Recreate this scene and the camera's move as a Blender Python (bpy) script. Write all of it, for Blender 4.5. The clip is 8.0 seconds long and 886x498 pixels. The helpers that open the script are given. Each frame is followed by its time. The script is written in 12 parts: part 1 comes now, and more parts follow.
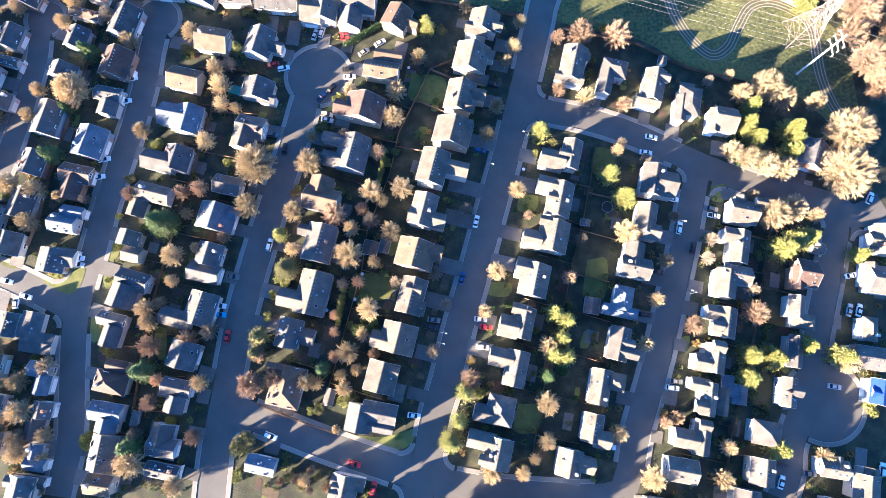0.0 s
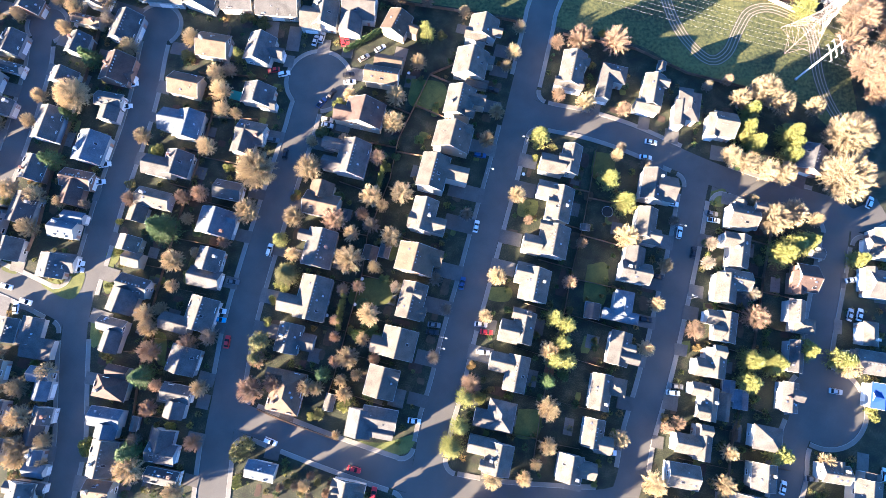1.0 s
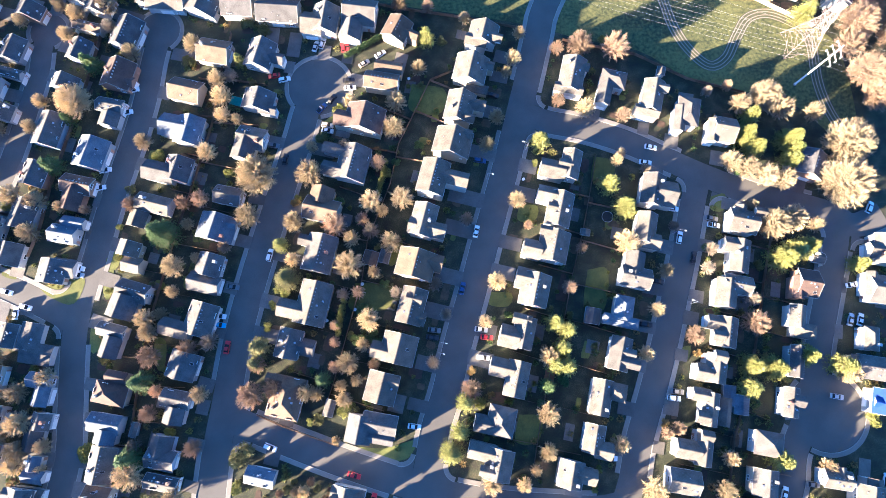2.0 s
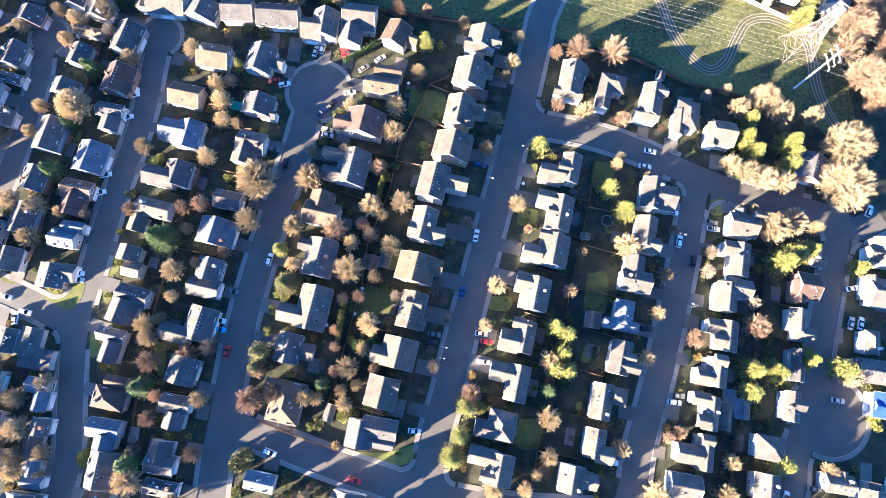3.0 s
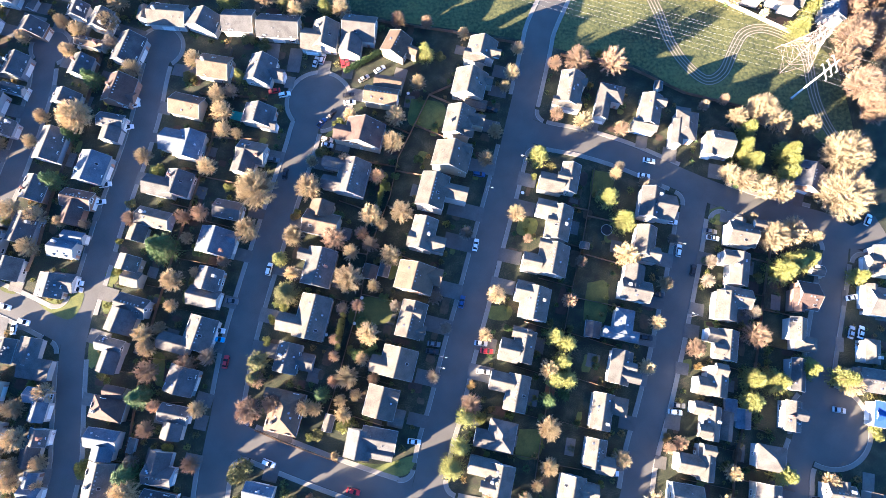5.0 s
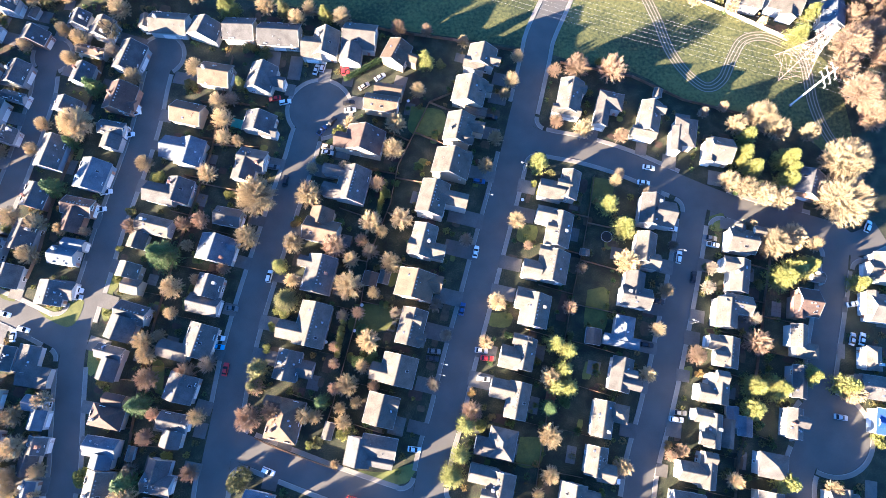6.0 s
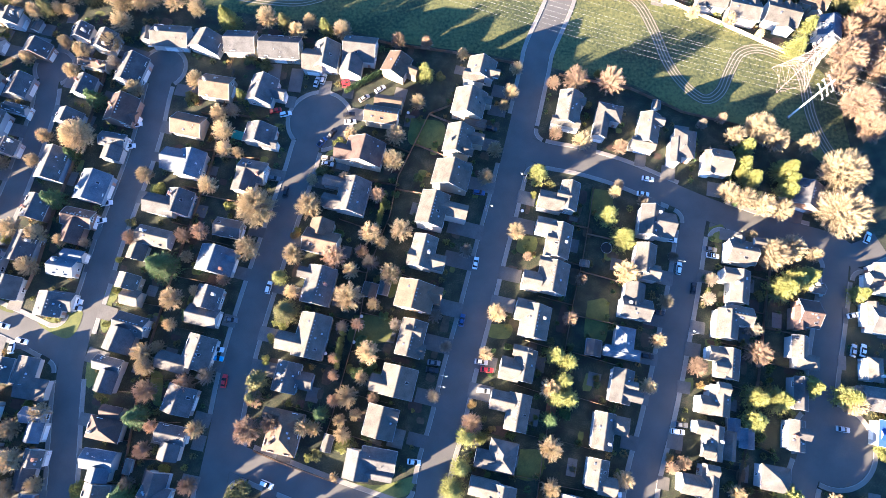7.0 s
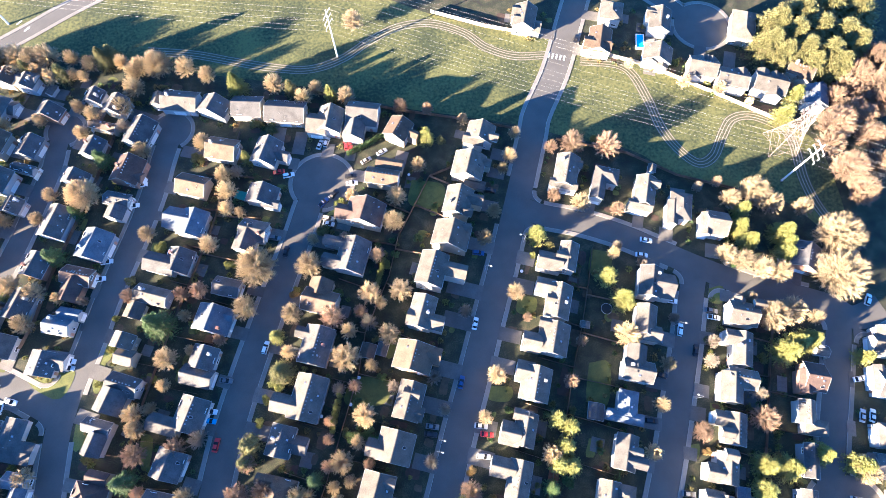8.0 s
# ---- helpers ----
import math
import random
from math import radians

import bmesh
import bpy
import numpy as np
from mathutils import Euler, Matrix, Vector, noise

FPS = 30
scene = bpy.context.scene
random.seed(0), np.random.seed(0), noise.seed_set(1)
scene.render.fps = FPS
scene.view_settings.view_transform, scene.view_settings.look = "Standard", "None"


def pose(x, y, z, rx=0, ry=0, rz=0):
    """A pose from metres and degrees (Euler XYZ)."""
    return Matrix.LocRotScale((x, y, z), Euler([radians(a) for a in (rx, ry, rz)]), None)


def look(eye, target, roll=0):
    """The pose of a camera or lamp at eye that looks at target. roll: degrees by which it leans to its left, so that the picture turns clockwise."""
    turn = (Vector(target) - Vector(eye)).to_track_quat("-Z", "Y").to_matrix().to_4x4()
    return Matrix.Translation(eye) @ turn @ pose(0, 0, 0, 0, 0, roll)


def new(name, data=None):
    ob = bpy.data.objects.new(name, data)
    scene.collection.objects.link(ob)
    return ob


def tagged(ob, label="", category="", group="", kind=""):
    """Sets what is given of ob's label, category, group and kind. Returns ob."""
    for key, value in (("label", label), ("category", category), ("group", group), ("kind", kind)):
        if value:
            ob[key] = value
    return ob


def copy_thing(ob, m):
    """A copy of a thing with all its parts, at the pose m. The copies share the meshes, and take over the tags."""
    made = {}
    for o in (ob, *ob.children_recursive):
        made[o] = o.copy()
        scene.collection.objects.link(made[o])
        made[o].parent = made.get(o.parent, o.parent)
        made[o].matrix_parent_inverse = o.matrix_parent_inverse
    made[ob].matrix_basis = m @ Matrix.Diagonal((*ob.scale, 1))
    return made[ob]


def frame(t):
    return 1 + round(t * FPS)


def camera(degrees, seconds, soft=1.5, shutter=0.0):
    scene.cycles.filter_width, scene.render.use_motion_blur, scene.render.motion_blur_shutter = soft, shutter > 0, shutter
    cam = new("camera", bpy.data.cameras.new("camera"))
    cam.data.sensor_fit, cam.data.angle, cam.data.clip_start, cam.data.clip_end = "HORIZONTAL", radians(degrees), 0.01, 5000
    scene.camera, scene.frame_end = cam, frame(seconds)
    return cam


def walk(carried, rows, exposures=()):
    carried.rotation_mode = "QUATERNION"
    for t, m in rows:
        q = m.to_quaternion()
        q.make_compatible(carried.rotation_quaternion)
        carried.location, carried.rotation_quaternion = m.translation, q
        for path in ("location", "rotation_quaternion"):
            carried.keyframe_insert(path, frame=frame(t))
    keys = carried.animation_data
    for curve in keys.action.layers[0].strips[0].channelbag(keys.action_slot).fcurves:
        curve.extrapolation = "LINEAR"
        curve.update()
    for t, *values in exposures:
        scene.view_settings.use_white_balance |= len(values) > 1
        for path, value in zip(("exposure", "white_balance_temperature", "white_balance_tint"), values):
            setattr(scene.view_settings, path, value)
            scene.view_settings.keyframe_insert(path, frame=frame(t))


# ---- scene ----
cam = camera(76.19, 8.0, soft=0.35)
EYE = (0.0, 0.0, 200.0)
ROWS = [
    (0.0, 10.165, -0.018, 0.069),
    (0.5, 10.436, -0.016, 0.043),
    (1.0, 10.661, 0.003, 0.021),
    (1.5, 10.930, 0.017, 0.002),
    (3.0, 11.602, 0.029, -0.091),
    (3.5, 11.835, -0.018, -0.084),
    (4.0, 12.132, -0.016, -0.138),
    (4.5, 12.301, -0.013, -0.147),
    (6.0, 13.259, 0.026, -0.223),
    (6.5, 13.647, 0.009, -0.200),
    (7.0, 14.389, 0.005, -0.228),
    (7.5, 16.305, -0.019, -0.176),
    (8.0, 20.463, -0.120, -0.003),
]
EXPOSURE, KELVIN, TINT = 2.93, 4840.0, 12.0
walk(cam, [(t, pose(*EYE, tilt, lean, turn)) for t, tilt, lean, turn in ROWS], [(0.0, EXPOSURE, KELVIN, TINT), (8.0, EXPOSURE, KELVIN, TINT)])

# ---- light: low winter sun from the lower left, clear blue sky ----
SUN_UP, SUN_WAY = 11.2, 29.0
world = bpy.data.worlds.new("sky")
scene.world = world
world.use_nodes = True
wt = world.node_tree
sky = wt.nodes.new("ShaderNodeTexSky")
sky.sky_type, sky.sun_disc = "NISHITA", False
sky.sun_elevation, sky.sun_rotation = radians(SUN_UP), radians(241)
sky.ozone_density, sky.dust_density = 5.0, 0.3
wt.links.new(sky.outputs[0], wt.nodes["Background"].inputs[0])
wt.nodes["Background"].inputs[1].default_value = 0.086
lamp = bpy.data.lights.new("sun", "SUN")
lamp.energy, lamp.angle, lamp.color = 10.8, radians(0.6), (1.0, 0.68, 0.36)
sun = new("sun", lamp)
_w = Vector((math.cos(radians(SUN_WAY)) * math.cos(radians(SUN_UP)), math.sin(radians(SUN_WAY)) * math.cos(radians(SUN_UP)), -math.sin(radians(SUN_UP))))
sun.matrix_basis = look(-300 * _w, (0, 0, 0))


# ---- materials ----
def surface(name, a, b, coarse=0.3, fine=6.0, rough=0.85, bump=0.3, spread=0.0, metal=0.0, island=False, streak=None, ends=(0.3, 0.7), depth=0.003, mid=None):
    """Two colours mixed by coarse and fine noise in metres; spread: how far objects (or islands) differ in brightness."""
    m = bpy.data.materials.new(name)
    m.use_nodes = True
    t = m.node_tree
    n, k = t.nodes, t.links.new
    p = n["Principled BSDF"]
    p.inputs["Roughness"].default_value, p.inputs["Metallic"].default_value = rough, metal
    co = n.new("ShaderNodeTexCoord")
    geo = n.new("ShaderNodeNewGeometry")
    src = geo.outputs["Position"]
    if streak:
        mp = n.new("ShaderNodeMapping")
        mp.inputs["Scale"].default_value = streak
        k(co.outputs["Object"], mp.inputs["Vector"])
        src = mp.outputs[0]
    big, small = n.new("ShaderNodeTexNoise"), n.new("ShaderNodeTexNoise")
    big.inputs["Scale"].default_value, small.inputs["Scale"].default_value = coarse, fine
    big.inputs["Detail"].default_value, small.inputs["Detail"].default_value = 5, 4
    k(src, big.inputs["Vector"]), k(src, small.inputs["Vector"])
    add = n.new("ShaderNodeMath")
    add.operation = "MULTIPLY_ADD"
    add.inputs[1].default_value = 0.5
    half = n.new("ShaderNodeMath")
    half.operation = "MULTIPLY"
    half.inputs[1].default_value = 0.5
    k(small.outputs["Fac"], half.inputs[0])
    k(big.outputs["Fac"], add.inputs[0]), k(half.outputs[0], add.inputs[2])
    ramp = n.new("ShaderNodeValToRGB")
    ramp.color_ramp.elements[0].position, ramp.color_ramp.elements[1].position = ends
    ramp.color_ramp.elements[0].color, ramp.color_ramp.elements[1].color = (*a, 1), (*b, 1)
    if mid:
        ramp.color_ramp.elements.new((ends[0] + ends[1]) / 2).color = (*mid, 1)
    k(add.outputs[0], ramp.inputs[0])
    out = ramp.outputs[0]
    if spread:
        if island:
            rnd = geo.outputs["Random Per Island"]
        else:
            info = n.new("ShaderNodeObjectInfo")
            rnd = info.outputs["Random"]
        mr = n.new("ShaderNodeMapRange")
        mr.inputs["To Min"].default_value, mr.inputs["To Max"].default_value = 1 - spread, 1 + spread
        k(rnd, mr.inputs["Value"])
        hsv = n.new("ShaderNodeHueSaturation")
        k(mr.outputs[0], hsv.inputs["Value"]), k(out, hsv.inputs["Color"])
        out = hsv.outputs[0]
    k(out, p.inputs["Base Color"])
    if bump:
        bp = n.new("ShaderNodeBump")
        bp.inputs["Strength"].default_value, bp.inputs["Distance"].default_value = bump, depth
        k(add.outputs[0], bp.inputs["Height"]), k(bp.outputs[0], p.inputs["Normal"])
    return m


ROOF = {
    "grey": surface("roof_grey", (0.042, 0.039, 0.037), (0.092, 0.087, 0.081), 0.35, 3.5, 0.9, 0.5, 0.16, ends=(0.36, 0.62)),
    "pale": surface("roof_pale", (0.050, 0.045, 0.038), (0.112, 0.102, 0.088), 0.35, 3.5, 0.9, 0.5, 0.12, ends=(0.36, 0.62)),
    "taupe": surface("roof_taupe", (0.045, 0.039, 0.033), (0.100, 0.088, 0.074), 0.35, 3.5, 0.9, 0.5, 0.15, ends=(0.36, 0.62)),
    "dark": surface("roof_dark", (0.034, 0.033, 0.034), (0.082, 0.080, 0.080), 0.35, 3.5, 0.9, 0.5, 0.2, ends=(0.36, 0.62)),
    "tan": surface("roof_tan", (0.050, 0.033, 0.021), (0.104, 0.072, 0.048), 0.35, 3.5, 0.9, 0.5, 0.15, ends=(0.36, 0.62)),
    "brown": surface("roof_brown", (0.035, 0.022, 0.018), (0.084, 0.054, 0.043), 0.35, 3.5, 0.9, 0.5, 0.15, ends=(0.36, 0.62)),
    "blue": surface("roof_blue", (0.043, 0.054, 0.072), (0.101, 0.119, 0.144), 0.35, 3.5, 0.9, 0.5, 0.15, ends=(0.36, 0.62)),
    "tarp": surface("roof_tarp", (0.008, 0.026, 0.13), (0.018, 0.055, 0.24), 0.5, 4, 0.5, 0.3),
}
WALL = {
    "white": surface("siding_white", (0.337, 0.326, 0.309), (0.413, 0.402, 0.381), 0.4, 5, 0.75, 0.15, 0.08),
    "cream": surface("siding_cream", (0.297, 0.263, 0.206), (0.377, 0.337, 0.269), 0.4, 5, 0.75, 0.15, 0.1),
    "grey": surface("siding_grey", (0.196, 0.202, 0.208), (0.273, 0.280, 0.286), 0.4, 5, 0.75, 0.15, 0.15),
    "tan": surface("siding_tan", (0.239, 0.180, 0.123), (0.326, 0.252, 0.180), 0.4, 5, 0.75, 0.15, 0.15),
    "brown": surface("siding_brown", (0.17, 0.10, 0.07), (0.27, 0.17, 0.12), 0.4, 5, 0.75, 0.15, 0.15),
    "blue": surface("siding_blue", (0.187, 0.238, 0.297), (0.272, 0.332, 0.391), 0.4, 5, 0.75, 0.15, 0.15),
}
TRIM = surface("painted_trim", (0.66, 0.65, 0.62), (0.80, 0.79, 0.76), 1, 8, 0.6, 0.05)
EAVES = surface("eaves_trim", (0.208, 0.200, 0.188), (0.336, 0.328, 0.308), 1, 8, 0.7, 0.05, 0.3)
GLASS = surface("window_glass", (0.02, 0.025, 0.03), (0.05, 0.055, 0.06), 0.5, 3, 0.08, 0.0, 0.4)
CARGLASS = surface("tinted_glass", (0.008, 0.008, 0.009), (0.016, 0.016, 0.018), 0.5, 3, 0.3, 0.0)
CARGLASS.node_tree.nodes["Principled BSDF"].inputs["Specular IOR Level"].default_value = 0.2
BRICK = surface("chimney_brick", (0.16, 0.08, 0.06), (0.30, 0.16, 0.11), 2, 12, 0.9, 0.4, 0.2)
METAL = surface("grey_metal", (0.30, 0.30, 0.31), (0.45, 0.45, 0.46), 1, 8, 0.45, 0.1, 0.2, 0.7)
DOORS = surface("painted_door", (0.20, 0.10, 0.07), (0.34, 0.20, 0.14), 1, 8, 0.5, 0.1, 0.4)
DRIVE = surface("driveway_concrete", (0.075, 0.070, 0.062), (0.135, 0.125, 0.111), 0.3, 3, 0.9, 0.2, 0.25)
ASPHALT = surface("asphalt", (0.066, 0.062, 0.056), (0.113, 0.106, 0.093), 0.12, 5, 0.9, 0.3, 0.0)
CONCRETE = surface("concrete", (0.140, 0.129, 0.111), (0.220, 0.202, 0.173), 0.25, 4, 0.9, 0.2, 0.15)
KERB = surface("kerb_concrete", (0.208, 0.196, 0.172), (0.312, 0.292, 0.256), 0.4, 4, 0.9, 0.2)
EARTH = surface("yard_ground", (0.016, 0.013, 0.010), (0.074, 0.058, 0.034), 0.22, 3.0, 0.95, 0.8, ends=(0.40, 0.62), depth=0.06, mid=(0.026, 0.034, 0.014))
LAWN = surface("lawn_grass", (0.052, 0.066, 0.016), (0.150, 0.150, 0.034), 0.35, 3.0, 0.95, 0.8, 0.2, depth=0.06)
MEADOW = surface("meadow_grass", (0.030, 0.040, 0.013), (0.116, 0.117, 0.033), 0.05, 0.8, 0.95, 1.0, ends=(0.4, 0.6), depth=0.2)
TUFT = surface("meadow_tufts", (0.030, 0.035, 0.012), (0.080, 0.079, 0.024), 0.1, 1.0, 0.95, 0.0, 0.35, island=True)
DIRT = surface("gravel_path", (0.044, 0.047, 0.022), (0.090, 0.089, 0.042), 0.3, 4, 0.95, 0.4)
RUT = surface("pale_rut", (0.17, 0.145, 0.11), (0.27, 0.235, 0.18), 0.4, 5, 0.95, 0.3)
FENCE = surface("fence_timber", (0.091, 0.059, 0.038), (0.196, 0.130, 0.084), 0.6, 5, 0.9, 0.3, 0.3)
TEAL = surface("teal_plastic", (0.02, 0.16, 0.13), (0.05, 0.28, 0.22), 0.8, 5, 0.5, 0.2)
REDWOOD = surface("red_deck_timber", (0.16, 0.060, 0.030), (0.26, 0.105, 0.055), 0.8, 6, 0.85, 0.3, 0.2)
PALEWOOD = surface("pale_fence_timber", (0.300, 0.247, 0.188), (0.420, 0.360, 0.277), 0.6, 5, 0.9, 0.3, 0.15)
BARK = surface("bark", (0.11, 0.08, 0.055), (0.24, 0.175, 0.12), 0.8, 7, 0.95, 0.5)
TWIG = {
    "tan": surface("twigs_tan", (0.290, 0.225, 0.120), (0.450, 0.360, 0.210), 0.3, 3, 0.9, 0, 0.3),
    "pale": surface("twigs_pale", (0.215, 0.172, 0.100), (0.360, 0.290, 0.178), 0.3, 3, 0.9, 0, 0.2),
    "rust": surface("twigs_rust", (0.168, 0.114, 0.072), (0.272, 0.193, 0.130), 0.3, 3, 0.9, 0, 0.25),
    "pink": surface("twigs_pink", (0.254, 0.172, 0.109), (0.375, 0.268, 0.178), 0.3, 3, 0.9, 0, 0.25),
    "grey": surface("twigs_grey", (0.147, 0.123, 0.095), (0.276, 0.237, 0.182), 0.3, 3, 0.9, 0, 0.25),
}
LEAF = {
    "gold": surface("foliage_gold", (0.116, 0.122, 0.026), (0.222, 0.226, 0.052), 0.5, 4, 0.8, 0, 0.3, island=True),
    "green": surface("foliage_green", (0.04, 0.075, 0.022), (0.11, 0.16, 0.045), 0.5, 4, 0.8, 0, 0.35, island=True),
    "olive": surface("foliage_olive", (0.080, 0.084, 0.024), (0.184, 0.168, 0.056), 0.5, 4, 0.8, 0, 0.3, island=True),
    "amber": surface("foliage_amber", (0.165, 0.109, 0.034), (0.285, 0.203, 0.068), 0.5, 4, 0.8, 0, 0.3, island=True),
}
PAINT = {c: surface("car_paint_" + c, v, tuple(min(1, i * 1.08 + 0.004) for i in v), 1, 9, 0.28, 0) for c, v in {
    "white": (0.72, 0.72, 0.71), "silver": (0.40, 0.41, 0.42), "black": (0.015, 0.015, 0.018), "red": (0.42, 0.025, 0.03),
    "blue": (0.03, 0.06, 0.16), "grey": (0.12, 0.125, 0.13), "beige": (0.42, 0.36, 0.28), "skyblue": (0.10, 0.35, 0.62)}.items()}
RUBBER = surface("tyre_rubber", (0.012, 0.012, 0.012), (0.025, 0.025, 0.025), 2, 9, 0.9, 0.1)


# ---- helpers ----
def solid(verts, faces):
    me = bpy.data.meshes.new("mesh")
    me.from_pydata([tuple(v) for v in verts], [], faces)
    return me


def piece(name, me, material, parent=None, label="", at=None):
    """One mesh object under a thing or a part."""
    if not me.materials:
        me.materials.append(material)
    me.name = name
    ob = new(name, me)
    if parent:
        ob.parent = parent
    if at is not None:
        ob.matrix_basis = at
    if label:
        ob["label"] = label
    return ob


class Build:
    """Gathers boxes, prisms and strips for one mesh."""
    def __init__(self):
        self.v, self.f = [], []

    def add(self, verts, faces):
        o = len(self.v)
        self.v += [tuple(p) for p in verts]
        self.f += [tuple(i + o for i in f) for f in faces]
        return self

    def hexa(self, p):
        return self.add(p, [(3, 2, 1, 0), (4, 5, 6, 7), (0, 1, 5, 4), (1, 2, 6, 5), (2, 3, 7, 6), (3, 0, 4, 7)])

    def box(self, x0, y0, z0, x1, y1, z1):
        return self.hexa([(x0, y0, z0), (x1, y0, z0), (x1, y1, z0), (x0, y1, z0), (x0, y0, z1), (x1, y0, z1), (x1, y1, z1), (x0, y1, z1)])

    def tube(self, a, b, ra, rb, sides=5):
        a, b = Vector(a), Vector(b)
        w = (b - a).normalized()
        u = w.cross(Vector((0, 0, 1)) if abs(w.z) < 0.9 else Vector((1, 0, 0))).normalized()
        s = w.cross(u)
        ring = [math.tau * i / sides for i in range(sides)]
        vs = [a + ra * (u * math.cos(i) + s * math.sin(i)) for i in ring] + [b + rb * (u * math.cos(i) + s * math.sin(i)) for i in ring]
        fs = [(i, (i + 1) % sides, sides + (i + 1) % sides, sides + i) for i in range(sides)]
        return self.add(vs, fs + [tuple(range(sides - 1, -1, -1)), tuple(range(sides, 2 * sides))])

    def mesh(self, smooth=False):
        me = solid(self.v, self.f)
        if smooth:
            me.polygons.foreach_set("use_smooth", [True] * len(me.polygons))
        return me


def spline(pts, step=2.5):
    """Even points along a smooth curve through pts."""
    p = [Vector(q).to_2d() for q in pts]
    p = [2 * p[0] - p[1]] + p + [2 * p[-1] - p[-2]]
    out = []
    for a, b, c, d in zip(p, p[1:], p[2:], p[3:]):
        n = max(2, int((c - b).length / step))
        for i in range(n):
            t = i / n
            out.append(0.5 * (2 * b + (c - a) * t + (2 * a - 5 * b + 4 * c - d) * t * t + (3 * b - a - 3 * c + d) * t ** 3))
    return out + [p[-2]]


def sides(line):
    """Unit vectors to the left of each point of a line."""
    out = []
    for i in range(len(line)):
        d = line[min(i + 1, len(line) - 1)] - line[max(i - 1, 0)]
        out.append(Vector((-d.y, d.x)).normalized())
    return out


def strip(line, near, far, z0, z1):
    """A raised band along a line between two offsets to its left; flat where z0 == z1."""
    b, nrm = Build(), sides(line)
    for (p, n), (q, m) in zip(zip(line, nrm), zip(line[1:], nrm[1:])):
        c = [p + n * near, q + m * near, q + m * far, p + n * far]
        if z0 == z1:
            b.add([(*i, z1) for i in c], [(0, 1, 2, 3)])
        else:
            b.hexa([(*i, z0) for i in c] + [(*i, z1) for i in c])
    return b


def place(x, y, turn=0.0, z=0.0):
    return pose(x, y, z, 0, 0, turn)


# ---- ground, roads, pavements ----
g = bmesh.new()
bmesh.ops.create_grid(g, x_segments=60, y_segments=60, size=2000)
gm = bpy.data.meshes.new("ground")
g.to_mesh(gm)
tagged(piece("ground", gm, EARTH), "brown and green winter yard ground between the houses", "ground", kind="structure")

ROADS, BULBS = [], []


def road(width, *pts):
    line = spline(pts)
    z = 0.02 + 0.004 * len(ROADS)
    ROADS.append((line, width / 2))
    tagged(piece("road", strip(line, -width / 2, width / 2, z, z).mesh(), ASPHALT), "dark asphalt residential street in morning shade", "road", kind="structure")


def bulb(x, y, r):
    z = 0.07 + 0.004 * len(BULBS)
    BULBS.append((Vector((x, y)), r))
    ring = [(x + r * math.cos(i * math.tau / 48), y + r * math.sin(i * math.tau / 48), z) for i in range(48)]
    tagged(piece("road", solid(ring, [tuple(range(48))]), ASPHALT), "round asphalt turning circle of a dead-end street", "road", kind="structure")


def clear(p, own, margin):
    for i, (line, h) in enumerate(ROADS):
        if i != own and min((p - q).length for q in line) < h + margin:
            return False
    return all(i == own - 1000 or (p - c).length > r + min(margin, 0.3) for i, (c, r) in enumerate(BULBS))


def runs(line, own, margin):
    run = []
    for p in line:
        if clear(p, own, margin):
            run.append(p)
        else:
            if len(run) > 2:
                yield run
            run = []
    if len(run) > 2:
        yield run


CORNER = 5.0


def rounded(at, u, v, hm, hs):
    """The rounded kerb corner between a street along u and one along v, which cross at the given place."""
    u, v = u.normalized(), v.normalized()
    nm, ns = (v - u * v.dot(u)).normalized(), (u - v * u.dot(v)).normalized()

    def spot(r):
        return at + u * ((hs + r) / u.dot(ns)) + v * ((hm + r) / v.dot(nm))

    r = CORNER
    c, corner = spot(r), spot(0)
    a0 = math.atan2(-nm.y, -nm.x)
    turn = (math.atan2(-ns.y, -ns.x) - a0 + math.pi) % math.tau - math.pi
    arc = [c + Vector((math.cos(a0 + turn * i / 10), math.sin(a0 + turn * i / 10))) * (r - 0.1) for i in range(11)]
    ring = [corner] + ([*arc] if turn > 0 else [*reversed(arc)])
    z = 0.062
    tagged(piece("road", solid([(*p, z) for p in ring], [tuple(range(len(ring) - 1, -1, -1))]), ASPHALT), "asphalt corner where two streets meet", "road", kind="structure")
    s = 1 if turn > 0 else -1
    tagged(piece("kerb", strip(arc, 0, s * 0.2, 0, 0.168).mesh(), KERB), "pale rounded concrete kerb at a street corner", "kerb", kind="structure")
    tagged(piece("pavement", strip(arc, s * 0.2, s * 1.6, 0, 0.156).mesh(), CONCRETE), "concrete pavement round a street corner", "pavement", kind="structure")


def meet(side, main, both=False):
    """Round the corners where the street numbered side starts at (or crosses) the street numbered main."""
    (sl, hs), (ml, hm) = ROADS[side], ROADS[main]
    k = 0 if not both else min(range(len(sl)), key=lambda n: min((sl[n] - q).length for q in ml))
    j = min(range(len(ml)), key=lambda n: (ml[n] - sl[k]).length)
    u = ml[min(j + 3, len(ml) - 1)] - ml[max(j - 3, 0)]
    v = sl[k + 4] - sl[k]
    for a in (u, -u):
        for b in (v, sl[k - 4] - sl[k]) if both else (v,):
            rounded(ml[j], a, b, hm, hs)


